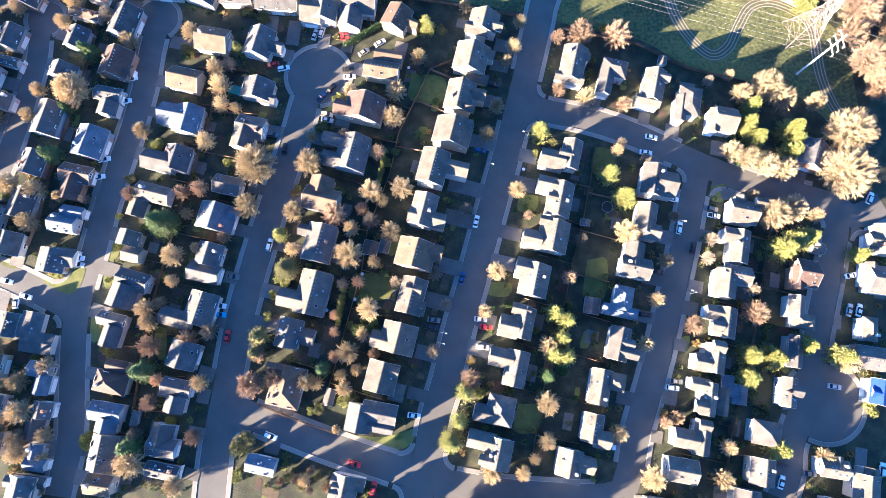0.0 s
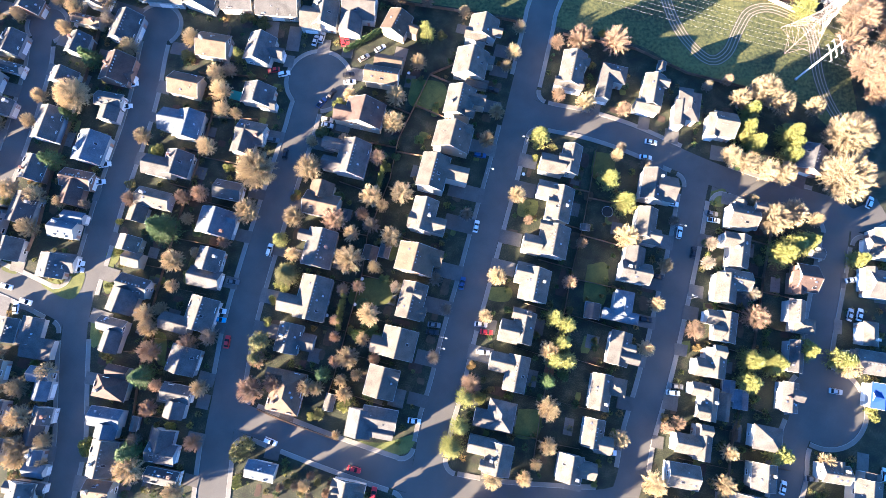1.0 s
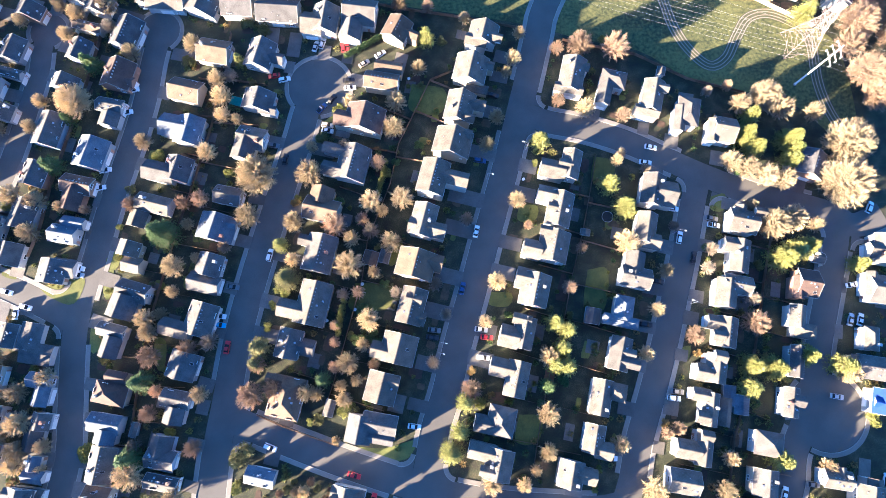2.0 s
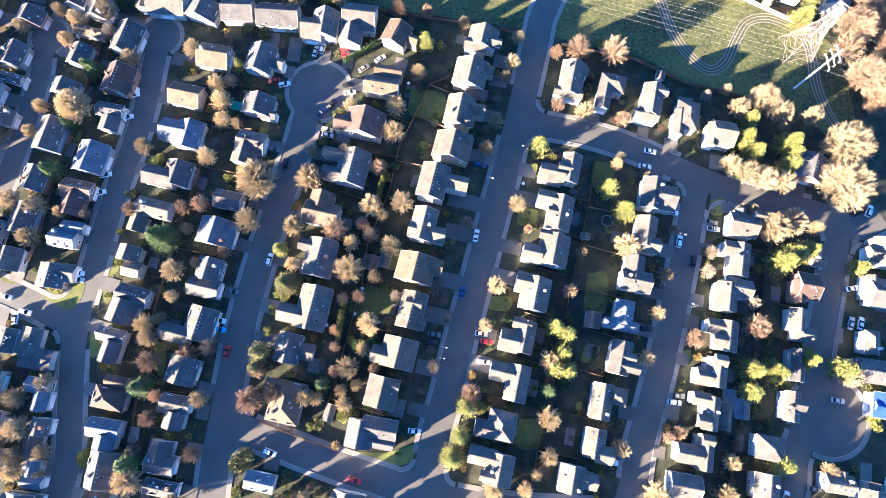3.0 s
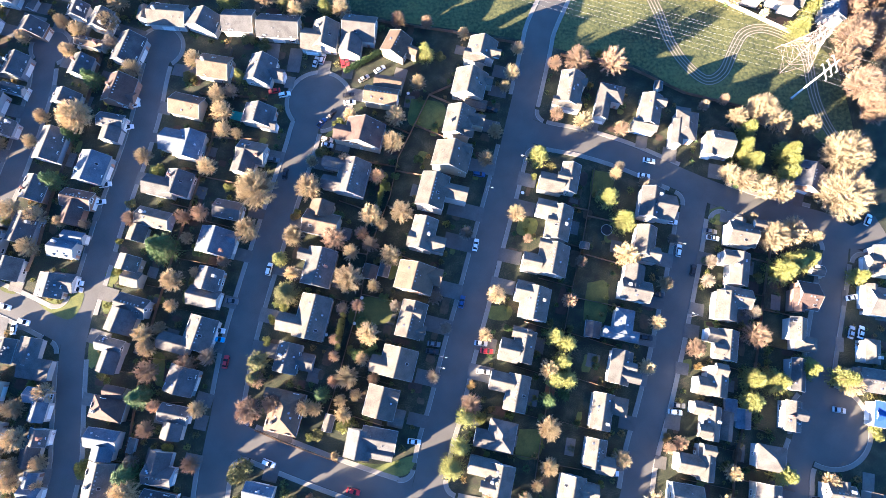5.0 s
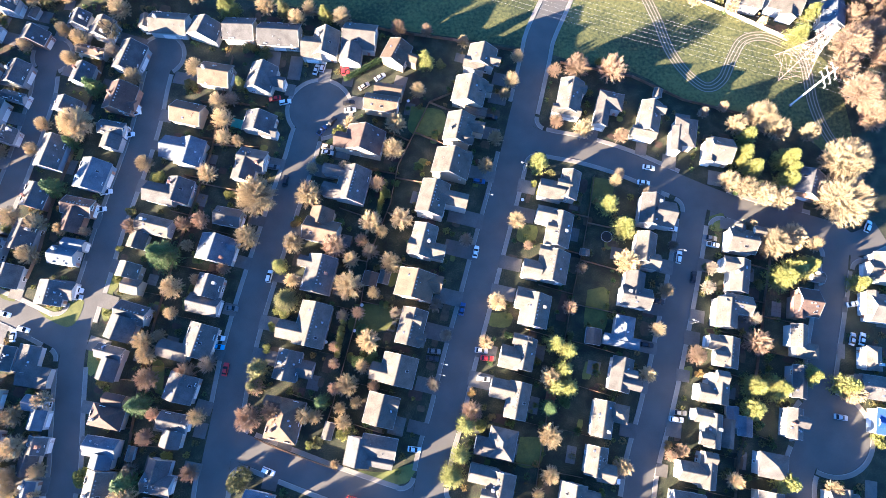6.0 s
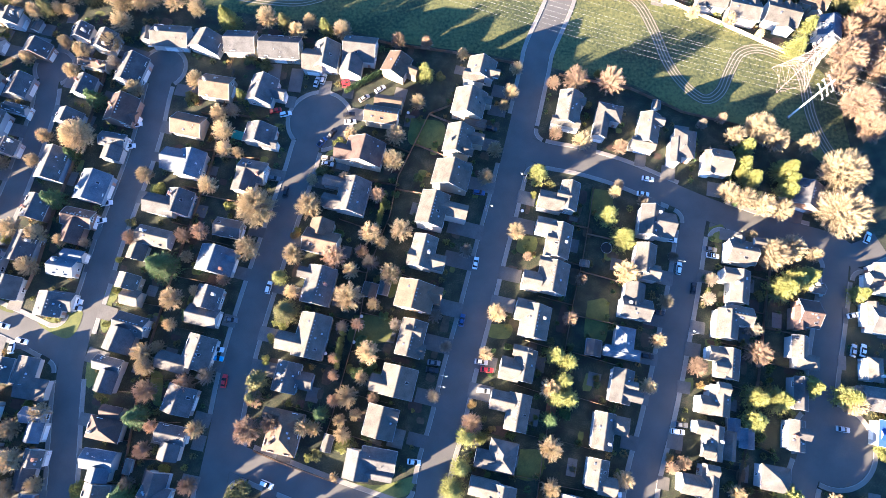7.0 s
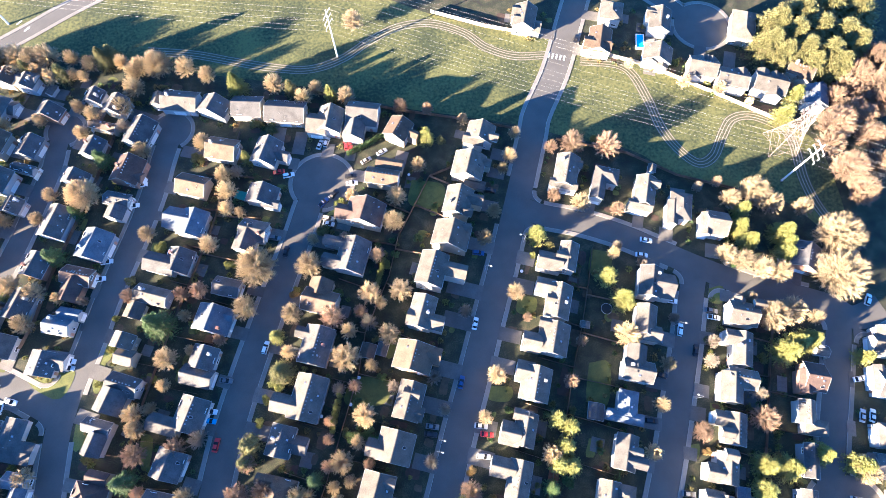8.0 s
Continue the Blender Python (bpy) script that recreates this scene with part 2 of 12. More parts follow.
def edges():
    """Kerbs and pavements along both sides of every street, broken at the junctions."""
    lines = [(i, line, h, s) for i, (line, h) in enumerate(ROADS) for s in (1, -1)]
    for i, line, h, s in lines:
        nrm = sides(line)
        side = [p + n * (s * (h + 0.1)) for p, n in zip(line, nrm)]
        for run in runs(side, i, CORNER):
            tagged(piece("kerb", strip(run, 0, s * 0.2, 0, 0.16).mesh(), KERB), "pale concrete kerb along the street", "kerb", kind="structure")
            tagged(piece("pavement", strip(run, s * 0.2, s * 1.6, 0, 0.15).mesh(), CONCRETE), "concrete pavement beside the street", "pavement", kind="structure")
    for i, (c, r) in enumerate(BULBS):
        ring = [c + Vector((math.cos(a * math.tau / 72), math.sin(a * math.tau / 72))) * (r + 0.1) for a in range(73)]
        for run in runs(ring, 1000 + i, 0.3):
            tagged(piece("kerb", strip(run, 0, -0.2, 0, 0.16).mesh(), KERB), "pale concrete kerb round the turning circle", "kerb", kind="structure")
            tagged(piece("pavement", strip(run, -0.2, -1.6, 0, 0.15).mesh(), CONCRETE), "concrete pavement round the turning circle", "pavement", kind="structure")


def patch(name, pts, z, material, label, category, kind="structure", step=3.0):
    line = spline(list(pts) + [pts[0]], step)[:-1]
    return tagged(piece(name, solid([(*p, z) for p in line], [tuple(range(len(line)))]), material), label, category, kind=kind)


def driveway(x, y, turn, w, l):
    b = Build().box(-w / 2, -l / 2, 0, w / 2, l / 2, 0.165)
    tagged(piece("driveway", b.mesh(), DRIVE, at=place(x, y, turn)), "concrete driveway from the garage to the street", "driveway", kind="structure")


MULCH = surface("bark_mulch", (0.028, 0.017, 0.012), (0.075, 0.045, 0.030), 0.8, 6, 0.95, 0.8, depth=0.05)
LITTER = surface("leaf_litter", (0.034, 0.026, 0.015), (0.110, 0.074, 0.042), 0.7, 6, 0.95, 0.8, depth=0.04)


BEDS = []


def bed(x, y, w, l, turn, kind="mulch"):
    """An irregular planted bed, or a patch of lawn or leaf litter, in a yard."""
    material, z, said = {"mulch": (MULCH, 0.020, "dark bark mulch bed beside a house"), "lawn": (LAWN, 0.012, "patch of damp winter lawn in a yard"), "litter": (LITTER, 0.016, "patch of brown leaf litter in a yard")}[kind]
    BEDS.append(x)
    z += 0.0024 * (len(BEDS) % 25)
    ring = []
    for i in range(14):
        a = i * math.tau / 14
        k = 1 + 0.28 * noise.noise((x * 0.9 + math.cos(a) * 1.3, y * 0.9 + math.sin(a) * 1.3, 4.0))
        sq = 1 / max(abs(math.cos(a)), abs(math.sin(a))) ** 0.7
        ring.append((math.cos(a) * w / 2 * k * sq, math.sin(a) * l / 2 * k * sq, z))
    tagged(piece("garden_bed", solid(ring, [tuple(range(14))]), material, at=place(x, y, turn)), said, "garden bed", kind="stuff")


def trampoline(x, y):
    t = new("trampoline")
    t.matrix_basis = place(x, y)
    ring = Build()
    for i in range(20):
        a, b = i * math.tau / 20, (i + 1) * math.tau / 20
        ring.tube((math.cos(a) * 2, math.sin(a) * 2, 0.8), (math.cos(b) * 2, math.sin(b) * 2, 0.8), 0.07, 0.07, 5)
    piece("frame", ring.mesh(), METAL, t)
    piece("mat", solid([(math.cos(i * math.tau / 20) * 1.9, math.sin(i * math.tau / 20) * 1.9, 0.79) for i in range(20)], [tuple(range(20))]), RUBBER, t)
    for i in range(4):
        a = i * math.tau / 4 + 0.4
        piece("leg", Build().tube((math.cos(a) * 2, math.sin(a) * 2, 0), (math.cos(a) * 2, math.sin(a) * 2, 0.8), 0.05, 0.05, 5).mesh(), METAL, t)
    tagged(t, "round black trampoline in a shaded back yard", "trampoline")


def street_lamp(x, y, turn):
    s = new("street_lamp")
    s.matrix_basis = place(x, y, turn)
    piece("base", Build().tube((0, 0, 0), (0, 0, 0.5), 0.2, 0.16, 8).mesh(), CONCRETE, s)
    piece("pole", Build().tube((0, 0, 0.4), (0, 0, 7.2), 0.09, 0.06, 8).mesh(), METAL, s)
    piece("arm", Build().tube((0, 0, 7.1), (0.8, 0, 7.5), 0.045, 0.04, 6).tube((0.8, 0, 7.5), (1.6, 0, 7.55), 0.04, 0.04, 6).mesh(), METAL, s)
    piece("lamp_head", Build().box(1.5, -0.16, 7.46, 2.2, 0.16, 7.62).mesh(), TRIM, s, "pale unlit lamp head")
    tagged(s, "slim grey street lamp standing by the kerb, unlit", "street lamp", "street lamps")


def garden_table(x, y):
    t = new("garden_table")
    t.matrix_basis = place(x, y)
    piece("tabletop", Build().tube((0, 0, 0.72), (0, 0, 0.77), 0.6, 0.6, 20).mesh(), TRIM, t)
    for i in range(4):
        a = i * math.tau / 4
        piece("leg", Build().tube((math.cos(a) * 0.45, math.sin(a) * 0.45, 0), (math.cos(a) * 0.4, math.sin(a) * 0.4, 0.72), 0.035, 0.035, 5).mesh(), METAL, t)
    tagged(t, "round white garden table on a patio", "table")


LAWNS = []


def lawn(*pts):
    LAWNS.append(pts)
    patch("lawn", pts, 0.081 + 0.0025 * len(LAWNS), LAWN, "short green lawn at the street corner", "lawn", "stuff", 1.5)


# ---- houses ----
def window_mesh(w, h):
    f = Build()
    t, d = 0.13, 0.12
    f.box(-w / 2, 0, -h / 2, -w / 2 + t, d, h / 2).box(w / 2 - t, 0, -h / 2, w / 2, d, h / 2)
    f.box(-w / 2 + t, 0, h / 2 - t, w / 2 - t, d, h / 2).box(-w / 2 - 0.06, 0, -h / 2 - 0.06, w / 2 + 0.06, d + 0.06, -h / 2 + t)
    f.box(-0.04, 0.01, -h / 2 + t, 0.04, d - 0.02, h / 2 - t)
    p = Build().box(-w / 2 + t, 0.01, -h / 2 + t, w / 2 - t, 0.05, h / 2 - t)
    return f.mesh(), p.mesh()


WINDOWS = {"wide": window_mesh(1.9, 1.3), "tall": window_mesh(1.1, 1.4), "small": window_mesh(0.8, 0.7)}


def add_window(parent, kind, x, y, z, turn):
    frame_me, pane_me = WINDOWS[kind]
    w = piece("window", frame_me, TRIM, parent, at=place(x, y, turn, z))
    piece("pane", pane_me, GLASS, w)


def block(parent, cx, cy, w, l, axis, eave, pitch, roof, wall, hip=0.0, over=0.45, base=0.0, gutters=True):
    """One gabled or hipped volume with its walls, thick roof and gutters. Returns the ridge's height."""
    a, c = (w, l) if axis == "y" else (l, w)          # a across the ridge, c along it
    rise = a / 2 * pitch

    def tr(u, v, z):
        return (cx + u, cy + v, z) if axis == "y" else (cx + v, cy + u, z)

    flip = axis != "y"
    b = Build()
    e = c / 2
    if hip:
        b.add([tr(-a / 2, -e, base), tr(a / 2, -e, base), tr(a / 2, e, base), tr(-a / 2, e, base),
               tr(-a / 2, -e, eave), tr(a / 2, -e, eave), tr(a / 2, e, eave), tr(-a / 2, e, eave)],
              [(0, 1, 5, 4), (1, 2, 6, 5), (2, 3, 7, 6), (3, 0, 4, 7)])
    else:
        b.add([tr(-a / 2, -e, base), tr(a / 2, -e, base), tr(a / 2, e, base), tr(-a / 2, e, base),
               tr(-a / 2, -e, eave), tr(a / 2, -e, eave), tr(a / 2, e, eave), tr(-a / 2, e, eave), tr(0, -e, eave + rise), tr(0, e, eave + rise)],
              [(0, 1, 5, 8, 4), (1, 2, 6, 5), (2, 3, 7, 9, 6), (3, 0, 4, 7)])
    if flip:
        b.f = [tuple(reversed(f)) for f in b.f]
    piece("wall", b.mesh(), WALL[wall], parent)
    r = Build()
    th = 0.18
    o = a / 2 + over
    low, top = eave - over * pitch, eave + rise
    if hip:
        k = max(0.05, e - a / 2 * hip)
        ee = e + over
        lo = [tr(-o, -ee, low), tr(o, -ee, low), tr(o, ee, low), tr(-o, ee, low)]
        up = [(p[0], p[1], p[2] + th) for p in lo]
        r.add(lo + up + [tr(0, -k, top + th), tr(0, k, top + th)],
              [(3, 2, 1, 0), (0, 1, 5, 4), (1, 2, 6, 5), (2, 3, 7, 6), (3, 0, 4, 7), (4, 5, 8), (5, 6, 9, 8), (6, 7, 9), (7, 4, 8, 9)])
    else:
        ee = e + 0.35
        for s in (-1, 1):
            p = [tr(s * o, -ee, low), tr(0, -ee, top), tr(0, ee, top), tr(s * o, ee, low)]
            if (s > 0) != flip:
                p = p[::-1]
            r.hexa(p + [(q[0], q[1], q[2] + th) for q in p])
        q = [tr(-0.14, -ee, top + th * 0.6), tr(0.14, -ee, top + th * 0.6), tr(0.14, ee, top + th * 0.6), tr(-0.14, ee, top + th * 0.6)]
        r.hexa((q[::-1] if flip else q) + [(i[0], i[1], i[2] + 0.12) for i in (q[::-1] if flip else q)])
    piece("roof", r.mesh(), ROOF[roof], parent)
    for s in (-1, 1) if gutters and not hip else ():
        v0, v1 = s * (ee + 0.005), s * (ee + 0.09)
        lo_, hi_ = -0.12, th + 0.06
        prof = [(-o, low + lo_), (0, top + lo_), (o, low + lo_), (o, low + hi_), (0, top + hi_), (-o, low + hi_)]
        vs = [tr(u, v, z) for v in (v0, v1) for u, z in prof]
        bb = Build().add(vs, [(0, 1, 4, 5), (1, 2, 3, 4), (7, 6, 11, 10), (8, 7, 10, 9), (5, 4, 10, 11), (4, 3, 9, 10), (1, 0, 6, 7), (2, 1, 7, 8)])
        piece("bargeboard", bb.mesh(), EAVES, parent)
    for s in (-1, 1) if gutters else ():
        t = Build()
        p0, p1 = tr(s * (o - 0.02), -e - 0.4, low - 0.06), tr(s * (o + 0.13), e + 0.4, low + 0.12)
        t.box(min(p0[0], p1[0]), min(p0[1], p1[1]), p0[2], max(p0[0], p1[0]), max(p0[1], p1[1]), p1[2])
        piece("gutter", t.mesh(), EAVES, parent)
    return eave + rise + th


def roof_at(cx, cy, w, l, axis, eave, pitch, x, y):
    d = abs(x - cx) if axis == "y" else abs(y - cy)
    a = w if axis == "y" else l
    return eave + (a / 2 - d) * pitch + 0.18


def dress(h, rnd, mx, my, mw, ml, axis, eave, pitch, hip, front, garage, beside, roof, wall, storeys, label=""):
    """Doors, windows, vents, skylights and chimney of a house whose main block is mw by ml metres round (mx, my)."""
    sx, sy = {"W": (-1, 0), "E": (1, 0), "N": (0, 1), "S": (0, -1)}[front]
    gx, gy, gw = garage
    # garage door and entrance on the street side
    turn_f = {"W": 90, "E": -90, "N": 0, "S": 180}[front]
    gd = Build()
    gwid = min(4.8, max(2.6, gw))
    for i in range(4):
        gd.box(-gwid / 2, 0, 0.1 + i * 0.55, gwid / 2, 0.07, 0.1 + i * 0.55 + 0.52)
    piece("garage_door", gd.mesh(), TRIM, h, "panelled white garage door", place(gx + sx * 0.01, gy + sy * 0.01, turn_f))
    off = (ml if sx else mw) * beside
    dxy = (mx + sx * mw / 2 + (0 if sx else off), my + sy * ml / 2 + (0 if sy else off))
    piece("door", Build().box(-0.5, 0, 0.15, 0.5, 0.08, 2.2).mesh(), DOORS, h, "painted front door", place(*dxy, turn_f))
    # windows on the four sides of the main block
    for nx, ny, tw in ((-1, 0, 90), (1, 0, -90), (0, 1, 0), (0, -1, 180)):
        run = ml if nx else mw
        n = max(1, int(run / 4.2))
        for fl in range(storeys):
            for i in range(n):
                if rnd.random() < 0.55:
                    continue
                o = (i + 0.5) / n * run - run / 2 + rnd.uniform(-0.4, 0.4)
                kind = rnd.choice(("wide", "tall", "wide", "small"))
                add_window(h, kind, mx + nx * mw / 2 + (0 if nx else o), my + ny * ml / 2 + (0 if ny else o), 1.6 + fl * 2.75, tw)
    # chimney, flues, vents, skylights
    if rnd.random() < 0.38:
        ox, oy = mx + rnd.choice((-1, 1)) * mw * 0.3, my + rnd.uniform(-0.35, 0.35) * ml
        z = roof_at(mx, my, mw, ml, axis, eave, pitch, ox, oy)
        piece("chimney", Build().box(-0.45, -0.4, z - 1.2, 0.45, 0.4, z + 1.5).box(-0.55, -0.5, z + 1.5, 0.55, 0.5, z + 1.66).tube((0, 0, z + 1.6), (0, 0, z + 2.05), 0.16, 0.16, 8).mesh(), BRICK if rnd.random() < 0.2 else WALL[wall], h, at=place(ox, oy))
    tilt = math.degrees(math.atan(pitch))
    if not hip and rnd.random() < 0.45:               # a broken line of vents under the ridge
        s, v = rnd.choice((-1, 1)), Build()
        run, half = (ml, mw / 2) if axis == "y" else (mw, ml / 2)
        top = eave + half * pitch + 0.18 - 0.55 * pitch
        k = int((run - 3.0) / 1.25)
        line = []
        for i in range(max(k, 0)):
            a = (i - (k - 1) / 2) * 1.25
            line += [(a - 0.2, top - 0.25), (a - 0.2, top + 0.2), (a + 0.2, top + 0.2), (a + 0.2, top - 0.25)]
        ring = [((mx + s * (0.55 + o), my + a, z) if axis == "y" else (mx + a, my + s * (0.55 + o), z)) for o in (-0.2, 0.2) for a, z in line]
        m = len(line)
        v.add(ring, [(i, i + 1, m + i + 1, m + i) for i in range(m - 1)] + [q for i in range(0, m, 4) for q in ((i, i + 1, i + 2, i + 3), (m + i, m + i + 1, m + i + 2, m + i + 3))])
        if k > 0:
            piece("ridge_vents", v.mesh(), EAVES, h, "row of small box vents beside the ridge")
    for i in range(rnd.randint(2, 4)):
        s = rnd.choice((-1, 1))
        across, along = s * rnd.uniform(0.12, 0.38), rnd.uniform(-0.4, 0.4)
        ox, oy = (mx + across * mw, my + along * ml) if axis == "y" else (mx + along * mw, my + across * ml)
        if hip and abs(along) > 0.2:
            continue
        z = roof_at(mx, my, mw, ml, axis, eave, pitch, ox, oy)
        if i == 0 and rnd.random() < 0.45:
            at = pose(ox, oy, z, 0, s * tilt, 0) if axis == "y" else pose(ox, oy, z, -s * tilt, 0, 0)
            sk = piece("skylight", Build().box(-0.61, -0.41, -0.1, 0.61, 0.41, 0.1).mesh(), METAL, h, "roof window with a metal frame", at)
            piece("pane", Build().box(-0.55, -0.35, 0.1, 0.55, 0.35, 0.125).mesh(), CARGLASS, sk)
        elif rnd.random() < 0.5:
            piece("vent", Build().box(-0.3, -0.3, z - 0.3, 0.3, 0.3, z + 0.28).mesh(), METAL, h, at=place(ox, oy))
        else:
            piece("vent_pipe", Build().tube((0, 0, z - 0.3), (0, 0, z + 0.55), 0.09, 0.09, 8).mesh(), METAL, h, at=place(ox, oy))
    words = {"grey": "grey shingle", "pale": "pale grey shingle", "dark": "dark charcoal shingle", "tan": "tan shingle", "taupe": "taupe-brown shingle", "brown": "brown shingle", "blue": "blue-grey shingle", "tarp": "blue tarpaulin-covered"}[roof]
    tagged(h, label or f"{'two' if storeys == 2 else 'one'}-storey house with {wall} siding and {words} {'hipped' if hip else 'gabled'} roof", "house", "suburban houses")


def house(x, y, turn, w, l, axis="y", front="W", roof="grey", wall="cream", storeys=2, wing=None, side=None, hip=0.0, pitch=0.62, seed=0, label=""):
    """A detached house, w by l metres. wing: (shift, width, reach) of the gabled front wing; side: (dx, dy, w, l, axis) of a lower block."""
    rnd = random.Random(seed)
    h = new("house")
    h.matrix_basis = place(x, y, turn)
    eave = (5.4 if storeys == 2 else 3.0) + rnd.uniform(-0.15, 0.3)
    mw, ml, mx, my = w, l, 0.0, 0.0
    sx, sy = {"W": (-1, 0), "E": (1, 0), "N": (0, 1), "S": (0, -1)}[front]
    if wing:
        reach = wing[2]
        mw, ml = w - abs(sx) * reach, l - abs(sy) * reach
        mx, my = -sx * reach / 2, -sy * reach / 2
    block(h, mx, my, mw, ml, axis, eave, pitch, roof, wall, hip)
    gx, gy, gw = mx + sx * mw / 2, my + sy * ml / 2, 5.0
    if wing:
        sh, ww, reach = wing
        into = 3.2 if rnd.random() < 0.55 else (mw if sx else ml) + 0.6
        ax = "x" if sx else "y"
        if sx:
            cx, cy, bw, bl = mx + sx * (mw / 2 + (reach - into) / 2), my + sh, reach + into, ww
        else:
            cx, cy, bw, bl = mx + sh, my + sy * (ml / 2 + (reach - into) / 2), ww, reach + into
        we = eave - (0.25 if storeys == 2 and rnd.random() < 0.8 else 2.1 if storeys == 2 else 0.2)
        block(h, cx, cy, bw, bl, ax, we, pitch * 1.05, roof, wall, gutters=False)
        gx, gy, gw = cx + sx * bw / 2, cy + sy * bl / 2, ww * 0.75
        add_window(h, "wide" if we > 4 else "small", gx + sx * 0.02, gy + sy * 0.02, max(we - 1.2, 2.9), {"W": 90, "E": -90, "N": 0, "S": 180}[front])
    if side:
        dx, dy, bw, bl, ax = side
        block(h, dx, dy, bw, bl, ax, eave - rnd.choice((0.4, 2.2)) if storeys == 2 else eave - 0.2, pitch, roof, wall, gutters=False)
    elif not hip and rnd.random() < 0.6:              # a lower gabled bay to the back
        span, deep = (ml, mw) if sx else (mw, ml)
        bw, out = span * rnd.uniform(0.38, 0.55), rnd.uniform(1.0, 1.8)
        at = rnd.choice((-1, 1)) * (span - bw) / 2 * rnd.uniform(0.7, 1)
        d = deep / 2 + (out - 3.4) / 2
        if sx:
            block(h, mx - sx * d, my + at, out + 3.4, bw, "x", eave - rnd.choice((0.35, 1.2)), pitch, roof, wall, gutters=False)
        else:
            block(h, mx + at, my - sy * d, bw, out + 3.4, "y", eave - rnd.choice((0.35, 1.2)), pitch, roof, wall, gutters=False)
    # dormers on the street slope, or a gable to the back
    for _ in range(0 if hip else rnd.choice((1, 1, 2, 2, 3))):
        bx, by = (sx, sy) if rnd.random() < 0.7 else (-sx, -sy)
        if (axis == "y") == bool(bx):
            span, deep = (ml, mw) if bx else (mw, ml)
            at = rnd.uniform(-0.32, 0.32) * span
            dw, dl = rnd.uniform(2.2, 4.8), deep * rnd.uniform(0.36, 0.52)
            off = deep / 2 - dl / 2 - rnd.uniform(-0.6, 0.5)
            ze = eave + rnd.uniform(0.2, 0.9)
            if bx:
                block(h, mx + bx * off, my + at, dl, dw, "x", ze, pitch, roof, wall, 0, 0.25, eave - 0.3, False)
            else:
                block(h, mx + at, my + by * off, dw, dl, "y", ze, pitch, roof, wall, 0, 0.25, eave - 0.3, False)
    dress(h, rnd, mx, my, mw, ml, axis, eave, pitch, hip, front, (gx, gy, gw), 0.32 if not wing or wing[0] < 0 else -0.32, roof, wall, storeys, label)
    return h


def home(x, y, turn, front, roof, wall, volumes, pitch=0.6, seed=0, tall=5.2):
    """A house of gabled, hipped, low or dormer volumes: (kind, ridge axis, dx, dy, w, l); the first is its main block."""
    rnd = random.Random(seed)
    h = new("house")
    h.matrix_basis = place(x, y, turn)
    sx, sy = {"W": (-1, 0), "E": (1, 0), "N": (0, 1), "S": (0, -1)}[front]
    kind, axis, _, _, mw, ml = volumes[0]
    storeys = 1 if kind == "low" else 2
    eave = (3.0 if kind == "low" else tall) + rnd.uniform(-0.1, 0.25)
    hip = 0.9 if kind == "hip" else 0.0
    block(h, 0, 0, mw, ml, axis, eave, pitch, roof, wall, hip)
    reach, garage, beside = sx * sx * mw / 2 + sy * sy * ml / 2, (sx * mw / 2, sy * ml / 2, 4.8), 0.3
    for n, (kind, ax, dx, dy, w, l) in enumerate(volumes[1:]):
        if kind == "dormer":
            across, half, run = (dx, mw / 2, w) if axis == "y" else (dy, ml / 2, l)
            foot = eave + max(0.0, half - abs(across) - run / 2) * pitch if ax != axis else eave
            block(h, dx, dy, w, l, ax, foot + 1.1 + 0.06 * n, pitch, roof, wall, 0, 0.25, eave - 0.3, False)
            continue
        e = 3.1 + 0.07 * n if kind == "low" else eave - 0.16 - 0.07 * n
        block(h, dx, dy, w, l, ax, e, pitch * (1.04 if ax != axis else 0.96), roof, wall, 0.9 if kind == "hip" else 0.0, gutters=False)
        out = sx * dx + sy * dy + (w if sx else l) / 2
        if out > reach + 0.4:
            reach = out
            garage = (dx + sx * w / 2, dy + sy * l / 2, (l if sx else w) * 0.75)
            beside = -0.32 if (dy if sx else dx) > 0 else 0.32
    dress(h, rnd, 0, 0, mw, ml, axis, eave, pitch, hip, front, garage, beside, roof, wall, storeys)
    return h


def shed(x, y, turn, w, l, roof="grey", wall="grey"):
    s = new("shed")
    s.matrix_basis = place(x, y, turn)
    block(s, 0, 0, w, l, "y", 2.1, 0.4, roof, wall, over=0.2)
    piece("door", Build().box(-0.5, 0, 0.1, 0.5, 0.06, 1.9).mesh(), TRIM, s, at=place(0, -l / 2, 180))
    tagged(s, "small garden shed with a shingled gable roof in a back yard", "shed", "garden sheds")


